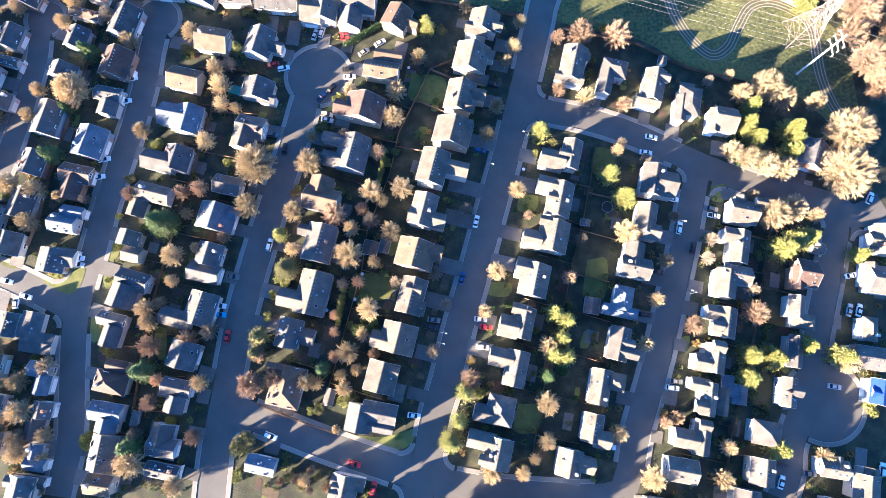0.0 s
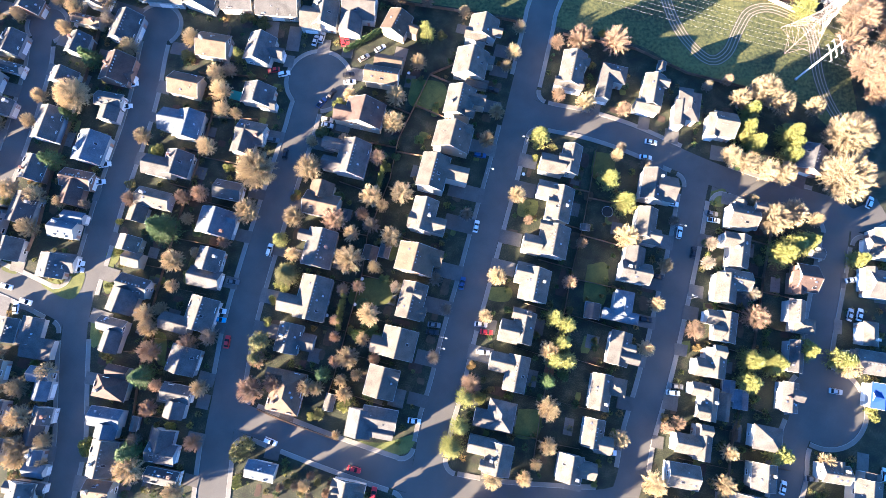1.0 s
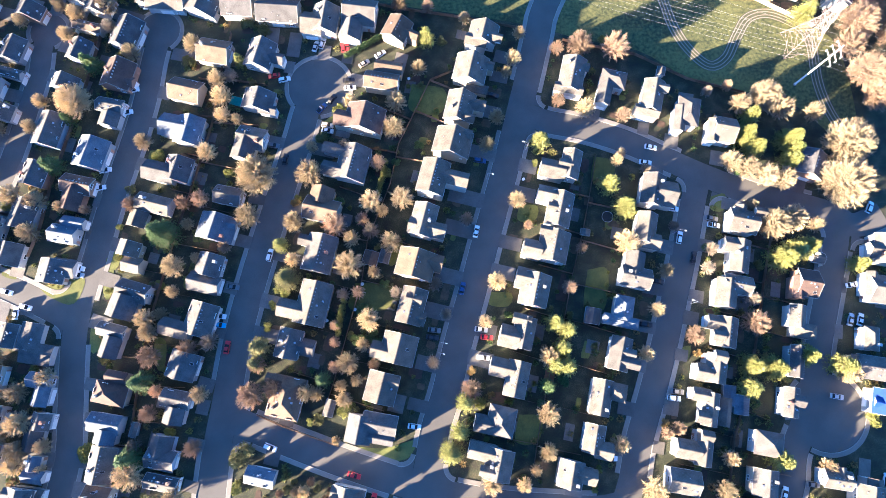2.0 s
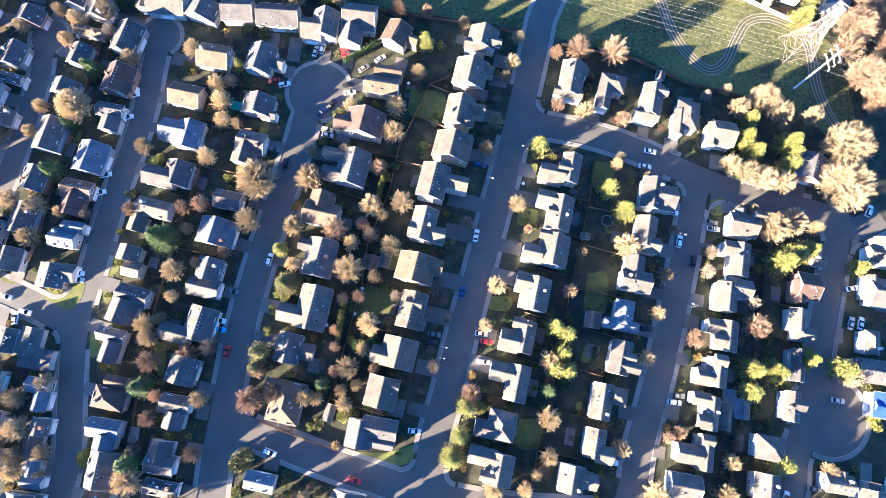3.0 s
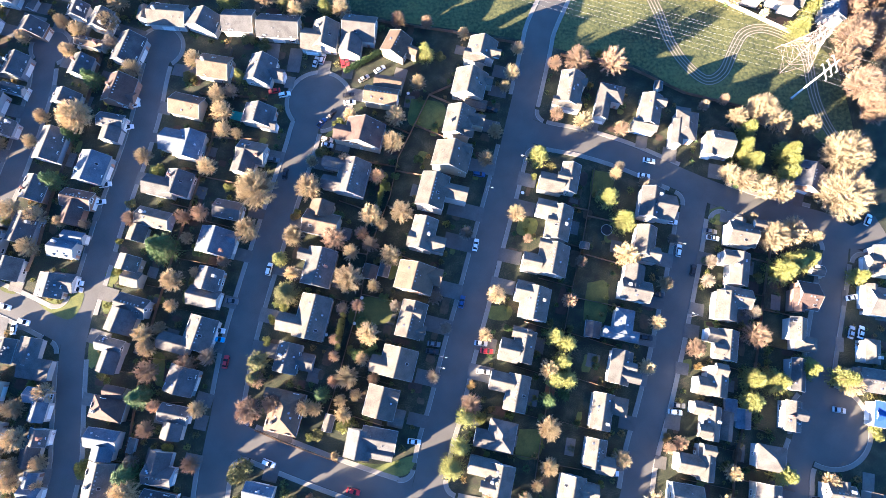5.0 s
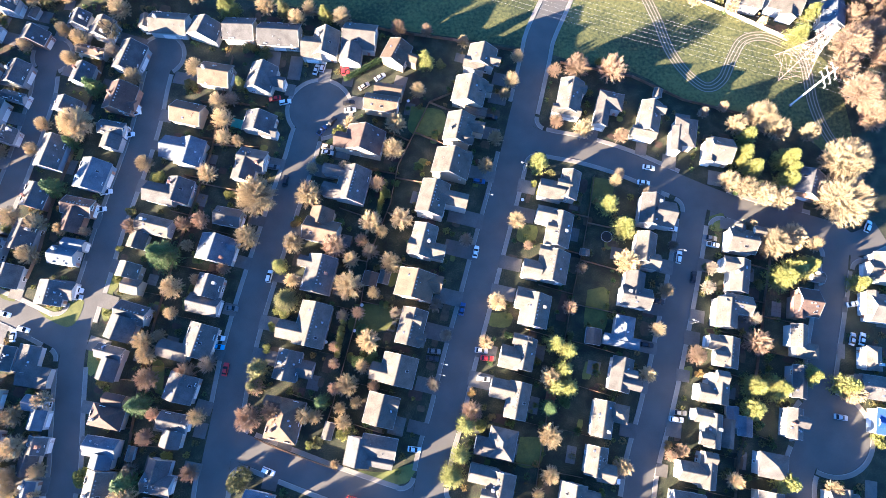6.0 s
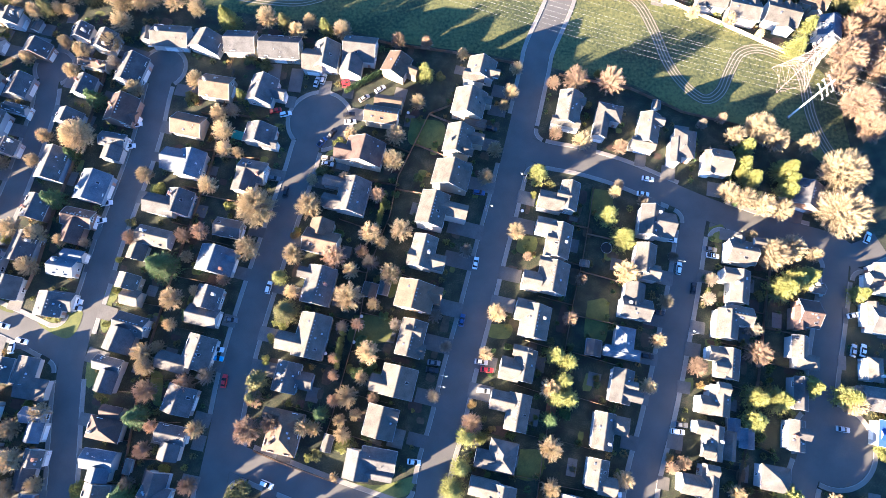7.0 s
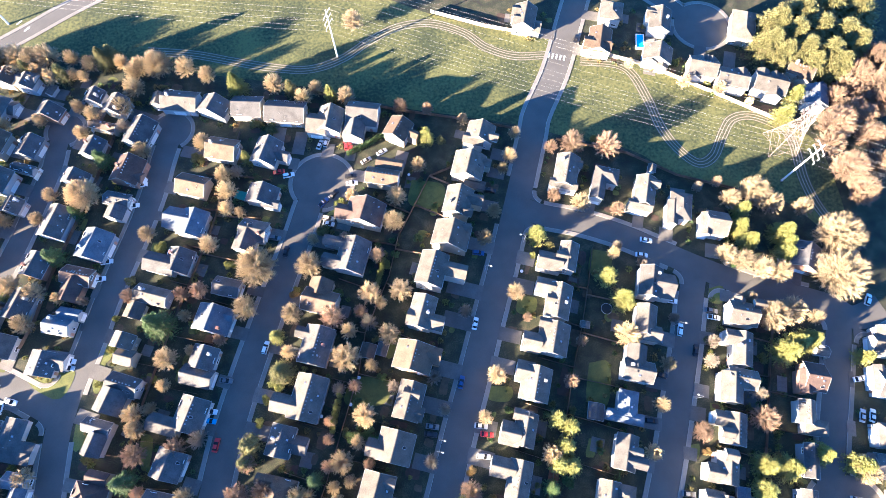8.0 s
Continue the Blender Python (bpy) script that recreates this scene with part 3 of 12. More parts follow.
# ---- trees ----
def bare_shape(seed, limbs=90, twigs=90, r=5.0, h=9.0, short=0.85):
    """A leafless crown of radius r and height h: limbs fan out from the fork to a rounded outline and bear straight twigs."""
    rnd = random.Random(seed)
    b, tw = Build(), Build()
    fork = 0.22 * h
    b.tube((0, 0, 0), (0, 0, fork), 0.05 * r, 0.04 * r, 7)
    for i in range(limbs):
        a = i * 2.39996 + rnd.uniform(-0.2, 0.2)
        up = (i + 0.5) / limbs                       # from the lowest, widest limbs to the top
        z = fork + 0.1 * h + (0.68 * h) * up
        out = r * math.sqrt(max(0.02, 1 - max(0, (up - 0.25) / 0.78) ** 2)) * rnd.uniform(0.62, 0.92)
        tip = Vector((math.cos(a) * out, math.sin(a) * out, z))
        root = Vector((0, 0, fork * rnd.uniform(0.8, 1.0) + 0.35 * h * up * rnd.uniform(0.5, 1)))
        bend = root.lerp(tip, 0.5) + Vector((rnd.gauss(0, 0.06), rnd.gauss(0, 0.06), rnd.uniform(-0.02, 0.07))) * r
        b.tube(root, bend, 0.018 * r, 0.012 * r, 4)
        b.tube(bend, tip, 0.012 * r, 0.004 * r, 3)
        heading = (tip - Vector((0, 0, 0.35 * h))).normalized()
        for k in range(twigs):
            f = rnd.uniform(0.25, 1.0)
            p = root.lerp(bend, f * 2) if f < 0.5 else bend.lerp(tip, f * 2 - 1)
            w = (heading * 1.1 + Vector((rnd.gauss(0, 0.55), rnd.gauss(0, 0.55), rnd.gauss(0.1, 0.5)))).normalized()
            end = p + w * r * rnd.uniform(0.14, 0.3) * short
            s = w.cross(Vector((rnd.gauss(0, 1), rnd.gauss(0, 1), rnd.gauss(0, 1)))).normalized() * 0.042
            mid = p.lerp(end, 0.4) + Vector((rnd.gauss(0, 0.03), rnd.gauss(0, 0.03), rnd.gauss(0.02, 0.03)))
            tw.add([p, mid + s, end, mid - s], [(0, 1, 2, 3)])
    return b.mesh(), tw


def big_bare_shape(seed):
    return bare_shape(seed, 230, 110, 9.0, 14.0, 0.7)


def leaf_tuft(c, rnd, at, out, size):
    """A small ragged spray of three leaf blades."""
    at, out = Vector(at), Vector(out).normalized()
    for _ in range(3):
        d = (out + Vector((rnd.gauss(0, 0.45), rnd.gauss(0, 0.45), rnd.gauss(0, 0.35)))).normalized()
        s = d.cross(Vector((rnd.gauss(0, 1), rnd.gauss(0, 1), rnd.gauss(0, 1)))).normalized() * size * rnd.uniform(0.15, 0.27)
        tip = at + d * size * rnd.uniform(0.9, 1.5)
        mid = at + d * size * 0.5
        c.add([at, mid + s, tip, mid - s], [(0, 1, 2, 3)])


def conifer_shape(seed, n=1700, wide=3.0, high=11.0, tiers=15):
    """A ragged conical crown in whorls of sprays."""
    rnd = random.Random(seed)
    b, c = Build(), Build()
    b.tube((0, 0, 0), (0, 0, high * 0.945), wide * 0.08, 0.03, 7)
    for k in range(tiers):
        t = k / (tiers - 1)
        z, r = high * (0.11 + 0.845 * t), wide * (1 - t) ** 0.8 + 0.25
        arms = max(4, int(wide * 3.7 * (1 - t) + 4))
        for i in range(arms):
            a = i * math.tau / arms + rnd.uniform(-0.35, 0.35) + k
            rr = r * rnd.uniform(0.68, 1.12)
            end = Vector((math.cos(a) * rr, math.sin(a) * rr, z - 0.12 * rr))
            root = Vector((0, 0, z + 0.15))
            b.tube(root, end, 0.05, 0.015, 3)
            m = max(3, int(n / tiers / arms * 0.9))
            for j in range(m):
                f = 0.2 + 0.8 * (j + rnd.random()) / m
                p = root.lerp(end, f) + Vector((rnd.gauss(0, 0.16), rnd.gauss(0, 0.16), rnd.gauss(0, 0.12))) * (0.5 + f)
                leaf_tuft(c, rnd, p, (math.cos(a), math.sin(a), -0.1), 0.5)
    return b.mesh(), c


def tall_conifer_shape(seed):
    return conifer_shape(seed, 6500, 6.0, 16.0, 22)


def bush_shape(seed, n=900):
    """A broad leafy crown, 3 m in radius and 4 m high, of uneven clumps."""
    rnd = random.Random(seed)
    b, c = Build(), Build()
    b.tube((0, 0, 0), (0, 0, 1.3), 0.16, 0.12, 6)
    clumps = []
    for i in range(14):
        a, r = rnd.uniform(0, math.tau), 2.1 * math.sqrt(rnd.random())
        clumps.append((Vector((math.cos(a) * r, math.sin(a) * r, rnd.uniform(1.3, 3.0) - 0.16 * r * r)), rnd.uniform(0.7, 1.25)))
        b.tube((0, 0, 1.1), clumps[-1][0], 0.07, 0.025, 4)
    for i in range(n):
        p, r = clumps[i % 14]
        d = Vector((rnd.gauss(0, 1), rnd.gauss(0, 1), rnd.gauss(0.3, 1))).normalized()
        leaf_tuft(c, rnd, p + d * r * rnd.uniform(0.55, 1.0), d, 0.45)
    return b.mesh(), c


SHAPES, TREES = {}, {}


def tree(kind, colour, x, y, r, h, turn=0.0, label=""):
    """A tree or shrub of crown radius r and height h."""
    shape = "big" if kind == "bare" and r > 6.0 else "tall" if kind == "conifer" and r > 4.4 else kind
    variant = int(abs(x * 7 + y * 3)) % (4 if shape == "bare" else 2 if shape == "big" else 3)
    maker, r0, h0 = {"bare": (bare_shape, 5.0, 9.0), "big": (big_bare_shape, 9.0, 14.0), "conifer": (conifer_shape, 3.0, 11.0), "tall": (tall_conifer_shape, 6.0, 16.0), "bush": (bush_shape, 3.0, 4.0)}[shape]
    m = place(x, y, turn) @ Matrix.Diagonal((r / r0, r / r0, h / h0, 1))
    key = (shape, colour, variant)
    if key in TREES:
        first = TREES[key]
        s = first.scale
        t = copy_thing(first, m @ Matrix.Diagonal((1 / s[0], 1 / s[1], 1 / s[2], 1)))
    else:
        if (shape, variant) not in SHAPES:
            SHAPES[shape, variant] = maker(11 + variant)
        trunk, crown = SHAPES[shape, variant]
        t = new("shrub" if kind == "bush" else "tree")
        piece("trunk", trunk, BARK, t)
        piece("crown", crown.mesh(), TWIG[colour] if kind == "bare" else LEAF[colour], t)
        t.matrix_basis = m
        TREES[key] = t
        bpy.context.view_layer.update()
    if kind == "bare":
        said = f"leafless deciduous tree with {dict(tan='sunlit tan', pale='pale cream', rust='rusty orange', pink='pinkish', grey='grey-brown')[colour]} twigs"
        cat = "tree"
    elif kind == "conifer":
        said = f"evergreen tree with {dict(gold='sunlit yellow-green', green='dark green', olive='olive green', amber='amber')[colour]} foliage"
        cat = "tree"
    else:
        said = f"rounded garden shrub with {dict(gold='yellow-green', green='dark green', olive='olive green', amber='amber')[colour]} leaves"
        cat = "shrub"
    tagged(t, label or said, cat, cat + "s of the suburb")
    return t


SHRUBS, SPARSE = {}, {}


JOINED = {}


def shrub(x, y, r, colour, far=False):
    """A small garden shrub, one mesh of leaf sprays and stems."""
    rnd = random.Random(int(abs(x * 13 + y * 7)) % 3)
    key = (colour, int(abs(x * 13 + y * 7)) % 3)
    if key not in SHRUBS:
        c = Build()
        for i in range(5):
            a = rnd.uniform(0, math.tau)
            c.tube((0, 0, 0), (math.cos(a) * 0.5, math.sin(a) * 0.5, 0.7), 0.04, 0.02, 3)
        for i in range(110):
            d = Vector((rnd.gauss(0, 1), rnd.gauss(0, 1), abs(rnd.gauss(0.2, 0.9)))).normalized()
            leaf_tuft(c, rnd, d * rnd.uniform(0.35, 0.85) * (1 + 0.25 * math.sin(3 * math.atan2(d.y, d.x) + key[1])), d, 0.3)
        SHRUBS[key] = c.mesh()
    if far:
        if key not in SPARSE:
            c = Build()
            for i in range(42):
                d = Vector((rnd.gauss(0, 1), rnd.gauss(0, 1), abs(rnd.gauss(0.2, 0.9)))).normalized()
                leaf_tuft(c, rnd, d * rnd.uniform(0.35, 0.85), d, 0.42)
            SPARSE[key] = c.mesh()
        m = place(x, y, (x * 37) % 360) @ Matrix.Diagonal((r, r, r * 1.1, 1))
        me = SPARSE[key]
        JOINED.setdefault(colour, Build()).add([m @ v.co for v in me.vertices], [tuple(p.vertices) for p in me.polygons])
        return
    ob = piece("shrub", SHRUBS[key], LEAF[colour], at=place(x, y, (x * 37) % 360) @ Matrix.Diagonal((r, r, r * 1.1, 1)))
    tagged(ob, f"low {dict(gold='yellow-green', green='dark green', olive='olive green', amber='amber')[colour]} garden shrub in a yard", "shrub", "garden shrubs")


def patio(x, y, turn, w, l):
    b = Build()
    n, m = max(1, int(w / 1.5)), max(1, int(l / 1.5))
    for i in range(n):
        for j in range(m):
            b.box(-w / 2 + i * w / n, -l / 2 + j * l / m, 0, -w / 2 + (i + 1) * w / n - 0.04, -l / 2 + (j + 1) * l / m - 0.04, 0.05)
    tagged(piece("patio", b.mesh(), DRIVE, at=place(x, y, turn)), "small paved patio behind a house", "patio", kind="structure")


# ---- decks ----
def deck(x, y, turn, w, l):
    """A raised timber deck of boards on joists."""
    d = new("garden_deck")
    d.matrix_basis = place(x, y, turn)
    piece("joists", Build().box(-w / 2 + 0.1, -l / 2 + 0.1, 0, w / 2 - 0.1, l / 2 - 0.1, 0.52).mesh(), FENCE, d)
    n = int(l / 0.3)
    board = Build().box(-w / 2, -0.135, 0.53, w / 2, 0.135, 0.58).mesh()
    for i in range(n):
        piece("board", board, REDWOOD, d, at=place(0, -l / 2 + (i + 0.5) * l / n))
    tagged(d, "reddish timber garden deck behind a house", "deck")


def groundsheet(x, y, turn, w, l):
    """A creased waterproof sheet spread over the ground, with a turned-up rim."""
    n = 10
    v = []
    for i in range(n + 1):
        for j in range(n + 1):
            edge = min(i, j, n - i, n - j)
            v.append((w * (i / n - 0.5), l * (j / n - 0.5), 0.2 + 0.1 * noise.noise((i * 0.9, j * 0.9, 2.0)) - (0.12 if edge == 0 else 0)))
    f = [(i * (n + 1) + j, (i + 1) * (n + 1) + j, (i + 1) * (n + 1) + j + 1, i * (n + 1) + j + 1) for i in range(n) for j in range(n)]
    under = [(p[0], p[1], 0.05) for p in v]
    m = len(v)
    rim = [i for i in range(n)] + [n + i * (n + 1) for i in range(n)] + [m - 1 - i for i in range(n)] + [(n - i) * (n + 1) for i in range(n)]
    f += [tuple(m + i for i in reversed(q)) for q in f]
    f += [(a, b, b + m, a + m) for a, b in zip(rim, rim[1:] + rim[:1])]
    tagged(piece("groundsheet", solid(v + under, f), TEAL, at=place(x, y, turn)), "creased teal plastic sheet lying in a yard", "sheet")


# ---- vehicles ----
def loft(sections):
    """A hull through cross-sections (x, half width low, half width high, z low, z high), closed at its ends."""
    b = Build()
    rings = []
    for x, wl, wh, zl, zh in sections:
        rings.append([(x, -wl, zl), (x, wl, zl), (x, wl, zl + (zh - zl) * 0.62), (x, wh, zh), (x, -wh, zh), (x, -wl, zl + (zh - zl) * 0.62)])
    n = 6
    vs = [p for r in rings for p in r]
    fs = [(k * n + i, k * n + (i + 1) % n, (k + 1) * n + (i + 1) % n, (k + 1) * n + i) for k in range(len(rings) - 1) for i in range(n)]
    fs += [tuple(range(n - 1, -1, -1)), tuple((len(rings) - 1) * n + i for i in range(n))]
    b.add(vs, fs)
    return b


CARS = {}


def car(x, y, turn, colour="white", kind="saloon", label=""):
    """A parked car; its nose points along its own +x."""
    key = (colour, kind)
    if key in CARS:
        c = copy_thing(CARS[key], place(x, y, turn, 0.03))
    else:
        c = CARS[key] = new("car")
        c.matrix_basis = place(x, y, turn, 0.03)
        tall = {"saloon": 0.0, "suv": 0.22, "van": 0.45, "pickup": 0.2}[kind]
        hull = loft([(-2.3, 0.78, 0.72, 0.42, 0.82), (-2.2, 0.88, 0.80, 0.3, 0.92 + tall * 0.4), (-1.4, 0.9, 0.84, 0.26, 0.96 + tall * 0.4), (0.9, 0.9, 0.84, 0.26, 0.96 + tall * 0.4),
                     (1.9, 0.88, 0.78, 0.28, 0.84 + tall * 0.5), (2.25, 0.8, 0.66, 0.36, 0.7 + tall * 0.4)])
        piece("body", hull.mesh(), PAINT[colour], c)
        back = {"saloon": -1.75, "suv": -2.15, "van": -2.2, "pickup": -0.5}[kind]
        z0, z1 = 0.94 + tall * 0.4, 1.42 + tall
        cab = loft([(back, 0.78, 0.7, z0 - 0.05, z0 + 0.04), (back + (0.55 if kind == "saloon" else 0.2), 0.76, 0.62, z0 - 0.05, z1 - 0.04), (0.2, 0.76, 0.62, z0 - 0.05, z1), (1.0, 0.78, 0.7, z0 - 0.08, z0 + 0.02)])
        piece("glazing", cab.mesh(), CARGLASS, c, "dark tinted car windows")
        rf = Build()
        rf.hexa([(back + (0.6 if kind == "saloon" else 0.22), -0.63, z1 - 0.05), (0.15, -0.63, z1 - 0.02), (0.15, 0.63, z1 - 0.02), (back + (0.6 if kind == "saloon" else 0.22), 0.63, z1 - 0.05),
                 (back + (0.65 if kind == "saloon" else 0.28), -0.57, z1 + 0.03), (0.1, -0.57, z1 + 0.05), (0.1, 0.57, z1 + 0.05), (back + (0.65 if kind == "saloon" else 0.28), 0.57, z1 + 0.03)])
        piece("roof", rf.mesh(), PAINT[colour], c)
        if kind == "pickup":
            bed = Build().box(-2.15, -0.72, 0.98, -0.7, 0.72, 1.05)
            piece("load_bed", bed.mesh(), RUBBER, c)
        for wx in (-1.4, 1.45):
            for wy in (-0.82, 0.82):
                piece("wheel", Build().tube((wx, wy - 0.11, 0.32), (wx, wy + 0.11, 0.32), 0.33, 0.33, 12).mesh(), RUBBER, c)
    names = {"saloon": "saloon car", "suv": "estate car", "van": "van", "pickup": "pickup truck"}
    tagged(c, label or f"{colour} {names[kind]} parked in the suburb", "car", "parked cars")
    return c


# ---- fences ----
_rim = []
for _i in range(12):
    _rim += [(-1.2 + _i * 0.2, -0.02 + 0.03 * (_i % 2)), (-1.2 + _i * 0.2 + 0.19, -0.02 + 0.03 * (_i % 2))]
_n = len(_rim)
_ring = _rim + [(x, y + 0.03) for x, y in reversed(_rim)]
PANEL = solid([(x, y, 0.06) for x, y in _ring] + [(x, y, 1.8) for x, y in _ring],
              [(k, (k + 1) % (2 * _n), 2 * _n + (k + 1) % (2 * _n), 2 * _n + k) for k in range(2 * _n)]
              + [(2 * _n + k, 2 * _n + k + 1, 4 * _n - 2 - k, 4 * _n - 1 - k) for k in range(_n - 1)])
POST = Build().box(-0.06, -0.06, 0, 0.06, 0.06, 1.9).mesh()


def fence(*pts, material=None, label="weathered brown timber board fence between back yards"):
    """A board fence of 2.4 m panels and posts along straight runs."""
    f = new("fence")
    for (ax, ay), (bx, by) in zip(pts, pts[1:]):
        d = math.hypot(bx - ax, by - ay)
        n = max(1, round(d / 3.6))
        turn = math.degrees(math.atan2(by - ay, bx - ax))
        for i in range(n):
            t = (i + 0.5) / n
            m = place(ax + (bx - ax) * t, ay + (by - ay) * t, turn) @ Matrix.Diagonal((d / n / 2.4, 1, 1, 1))
            piece("panel", PANEL, FENCE, f, at=m)
            if i % 3 == 0:
                piece("post", POST, FENCE, f, at=place(ax + (bx - ax) * i / n, ay + (by - ay) * i / n, turn))
    tagged(f, label, "fence", "yard fences")


def pale_fence(*pts):
    """A tall pale board fence along the meadow."""
    f = new("fence")
    pm = Build()
    pm.add([(-1.2, -0.03, 0), (1.2, -0.03, 0), (1.2, -0.03, 1.9), (1.2, -0.1, 1.9), (1.2, -0.1, 2.05), (-1.2, -0.1, 2.05), (-1.2, -0.1, 1.9), (-1.2, -0.03, 1.9),
            (-1.2, 0.03, 0), (1.2, 0.03, 0), (1.2, 0.03, 1.9), (1.2, 0.1, 1.9), (1.2, 0.1, 2.05), (-1.2, 0.1, 2.05), (-1.2, 0.1, 1.9), (-1.2, 0.03, 1.9)],
           [(0, 1, 2, 7), (7, 2, 3, 6), (6, 3, 4, 5), (9, 8, 15, 10), (10, 15, 14, 11), (11, 14, 13, 12), (5, 4, 12, 13), (1, 9, 10, 2), (2, 10, 11, 3), (3, 11, 12, 4), (8, 0, 7, 15), (15, 7, 6, 14), (14, 6, 5, 13)])
    pm = pm.mesh()
    for (ax, ay), (bx, by) in zip(pts, pts[1:]):
        d = math.hypot(bx - ax, by - ay)
        n = max(1, round(d / 2.4))
        turn = math.degrees(math.atan2(by - ay, bx - ax))
        for i in range(n):
            t = (i + 0.5) / n
            piece("panel", pm, PALEWOOD, f, at=place(ax + (bx - ax) * t, ay + (by - ay) * t, turn) @ Matrix.Diagonal((d / n / 2.4, 1, 1, 1)))
    tagged(f, "pale board fence along the edge of the meadow", "fence", "yard fences")


def inside(p, poly):
    hit = False
    for a, b in zip(poly, poly[1:] + poly[:1]):
        if (a[1] > p[1]) != (b[1] > p[1]) and p[0] < (b[0] - a[0]) * (p[1] - a[1]) / (b[1] - a[1]) + a[0]:
            hit = not hit
    return hit


MEADOW_EDGE, TRACKS = [], []


def meadow(*pts):
    MEADOW_EDGE.extend(pts)
    patch("meadow", pts, 0.008, MEADOW, "rough mown meadow under the power lines, half in shade", "meadow", step=4.0)


def track(*pts):
    line = spline(pts, 1.5)
    TRACKS.append(line)
    z = 0.014 + 0.0 * len(TRACKS)
    tagged(piece("path", strip(line, -2.3, 2.3, z, z).mesh(), DIRT), "winding gravel path with pale wheel ruts", "path", kind="structure")
    for k, o in enumerate((-1.9, -0.7, 0.6, 1.8)):
        bent = [p + n * (o + 0.22 * noise.noise((p.x * 0.07, p.y * 0.07, k * 9.0))) for p, n in zip(line, sides(line))]
        tagged(piece("path_rut", strip(bent, -0.17, 0.17, z + 0.005, z + 0.005).mesh(), RUT), "pale worn wheel rut in the gravel path", "path", kind="structure")


def crossing(x, y, turn, n=5):
    b = Build()
    for i in range(n):
        b.box(-4.2 + i * 8.4 / n, -1.4, 0.062, -4.2 + i * 8.4 / n + 0.75, 1.4, 0.066)
    tagged(piece("zebra_crossing", b.mesh(), TRIM, at=place(x, y, turn)), "painted white bars of a pedestrian crossing", "crossing", kind="structure")


def hedge(a, b, colour):
    rnd = random.Random(int(a[0] * 10))
    h = new("hedge")
    d = Vector(b) - Vector(a)
    n = d.normalized()
    s = Vector((-n.y, n.x))
    stem, c = Build(), Build()
    k = int(d.length / 0.9) + 1
    for i in range(k):
        p = Vector(a) + d * (i / max(1, k - 1))
        stem.tube((*p, 0), (*p, 2.4), 0.05, 0.03, 4)
    for i in range(int(d.length * 110)):
        p = Vector(a) + d * rnd.random() + s * rnd.gauss(0, 0.42)
        z = rnd.uniform(0.3, 3.1)
        leaf_tuft(c, rnd, (*p, z), (s.x * rnd.uniform(-1, 1), s.y * rnd.uniform(-1, 1), 0.8), 0.4)
    piece("stems", stem.mesh(), BARK, h)
    piece("foliage", c.mesh(), LEAF[colour], h)
    tagged(h, "clipped evergreen hedge along a yard boundary", "hedge")


WIRES = []


def power_pole(x, y, turn):
    p = new("power_pole")
    p.matrix_basis = place(x, y, turn)
    piece("pole", Build().tube((0, 0, 0), (0, 0, 27), 0.40, 0.2, 10).mesh(), PALESTEEL, p)
    piece("footing", Build().tube((0, 0, 0), (0, 0, 0.35), 0.7, 0.65, 10).mesh(), CONCRETE, p)
    ends = []
    for z in (19.4, 22.2, 25.0):
        arm = piece("crossarm", Build().box(-3.1, -0.12, z, 3.1, 0.12, z + 0.2).tube((-1.5, 0, z + 0.1), (0, 0, z + 0.9), 0.06, 0.06, 4).tube((1.5, 0, z + 0.1), (0, 0, z + 0.9), 0.06, 0.06, 4).mesh(), PALESTEEL, p)
        for s in (-3.0, 3.0):
            piece("insulator", Build().tube((s, 0, z - 0.9), (s, 0, z), 0.1, 0.07, 6).mesh(), TRIM, arm)
            ends.append(p.matrix_basis @ Vector((s, 0, z - 0.9)))
    WIRES.append(ends)
    tagged(p, "tall white power pole with three crossarms in the meadow", "power pole", "power poles")


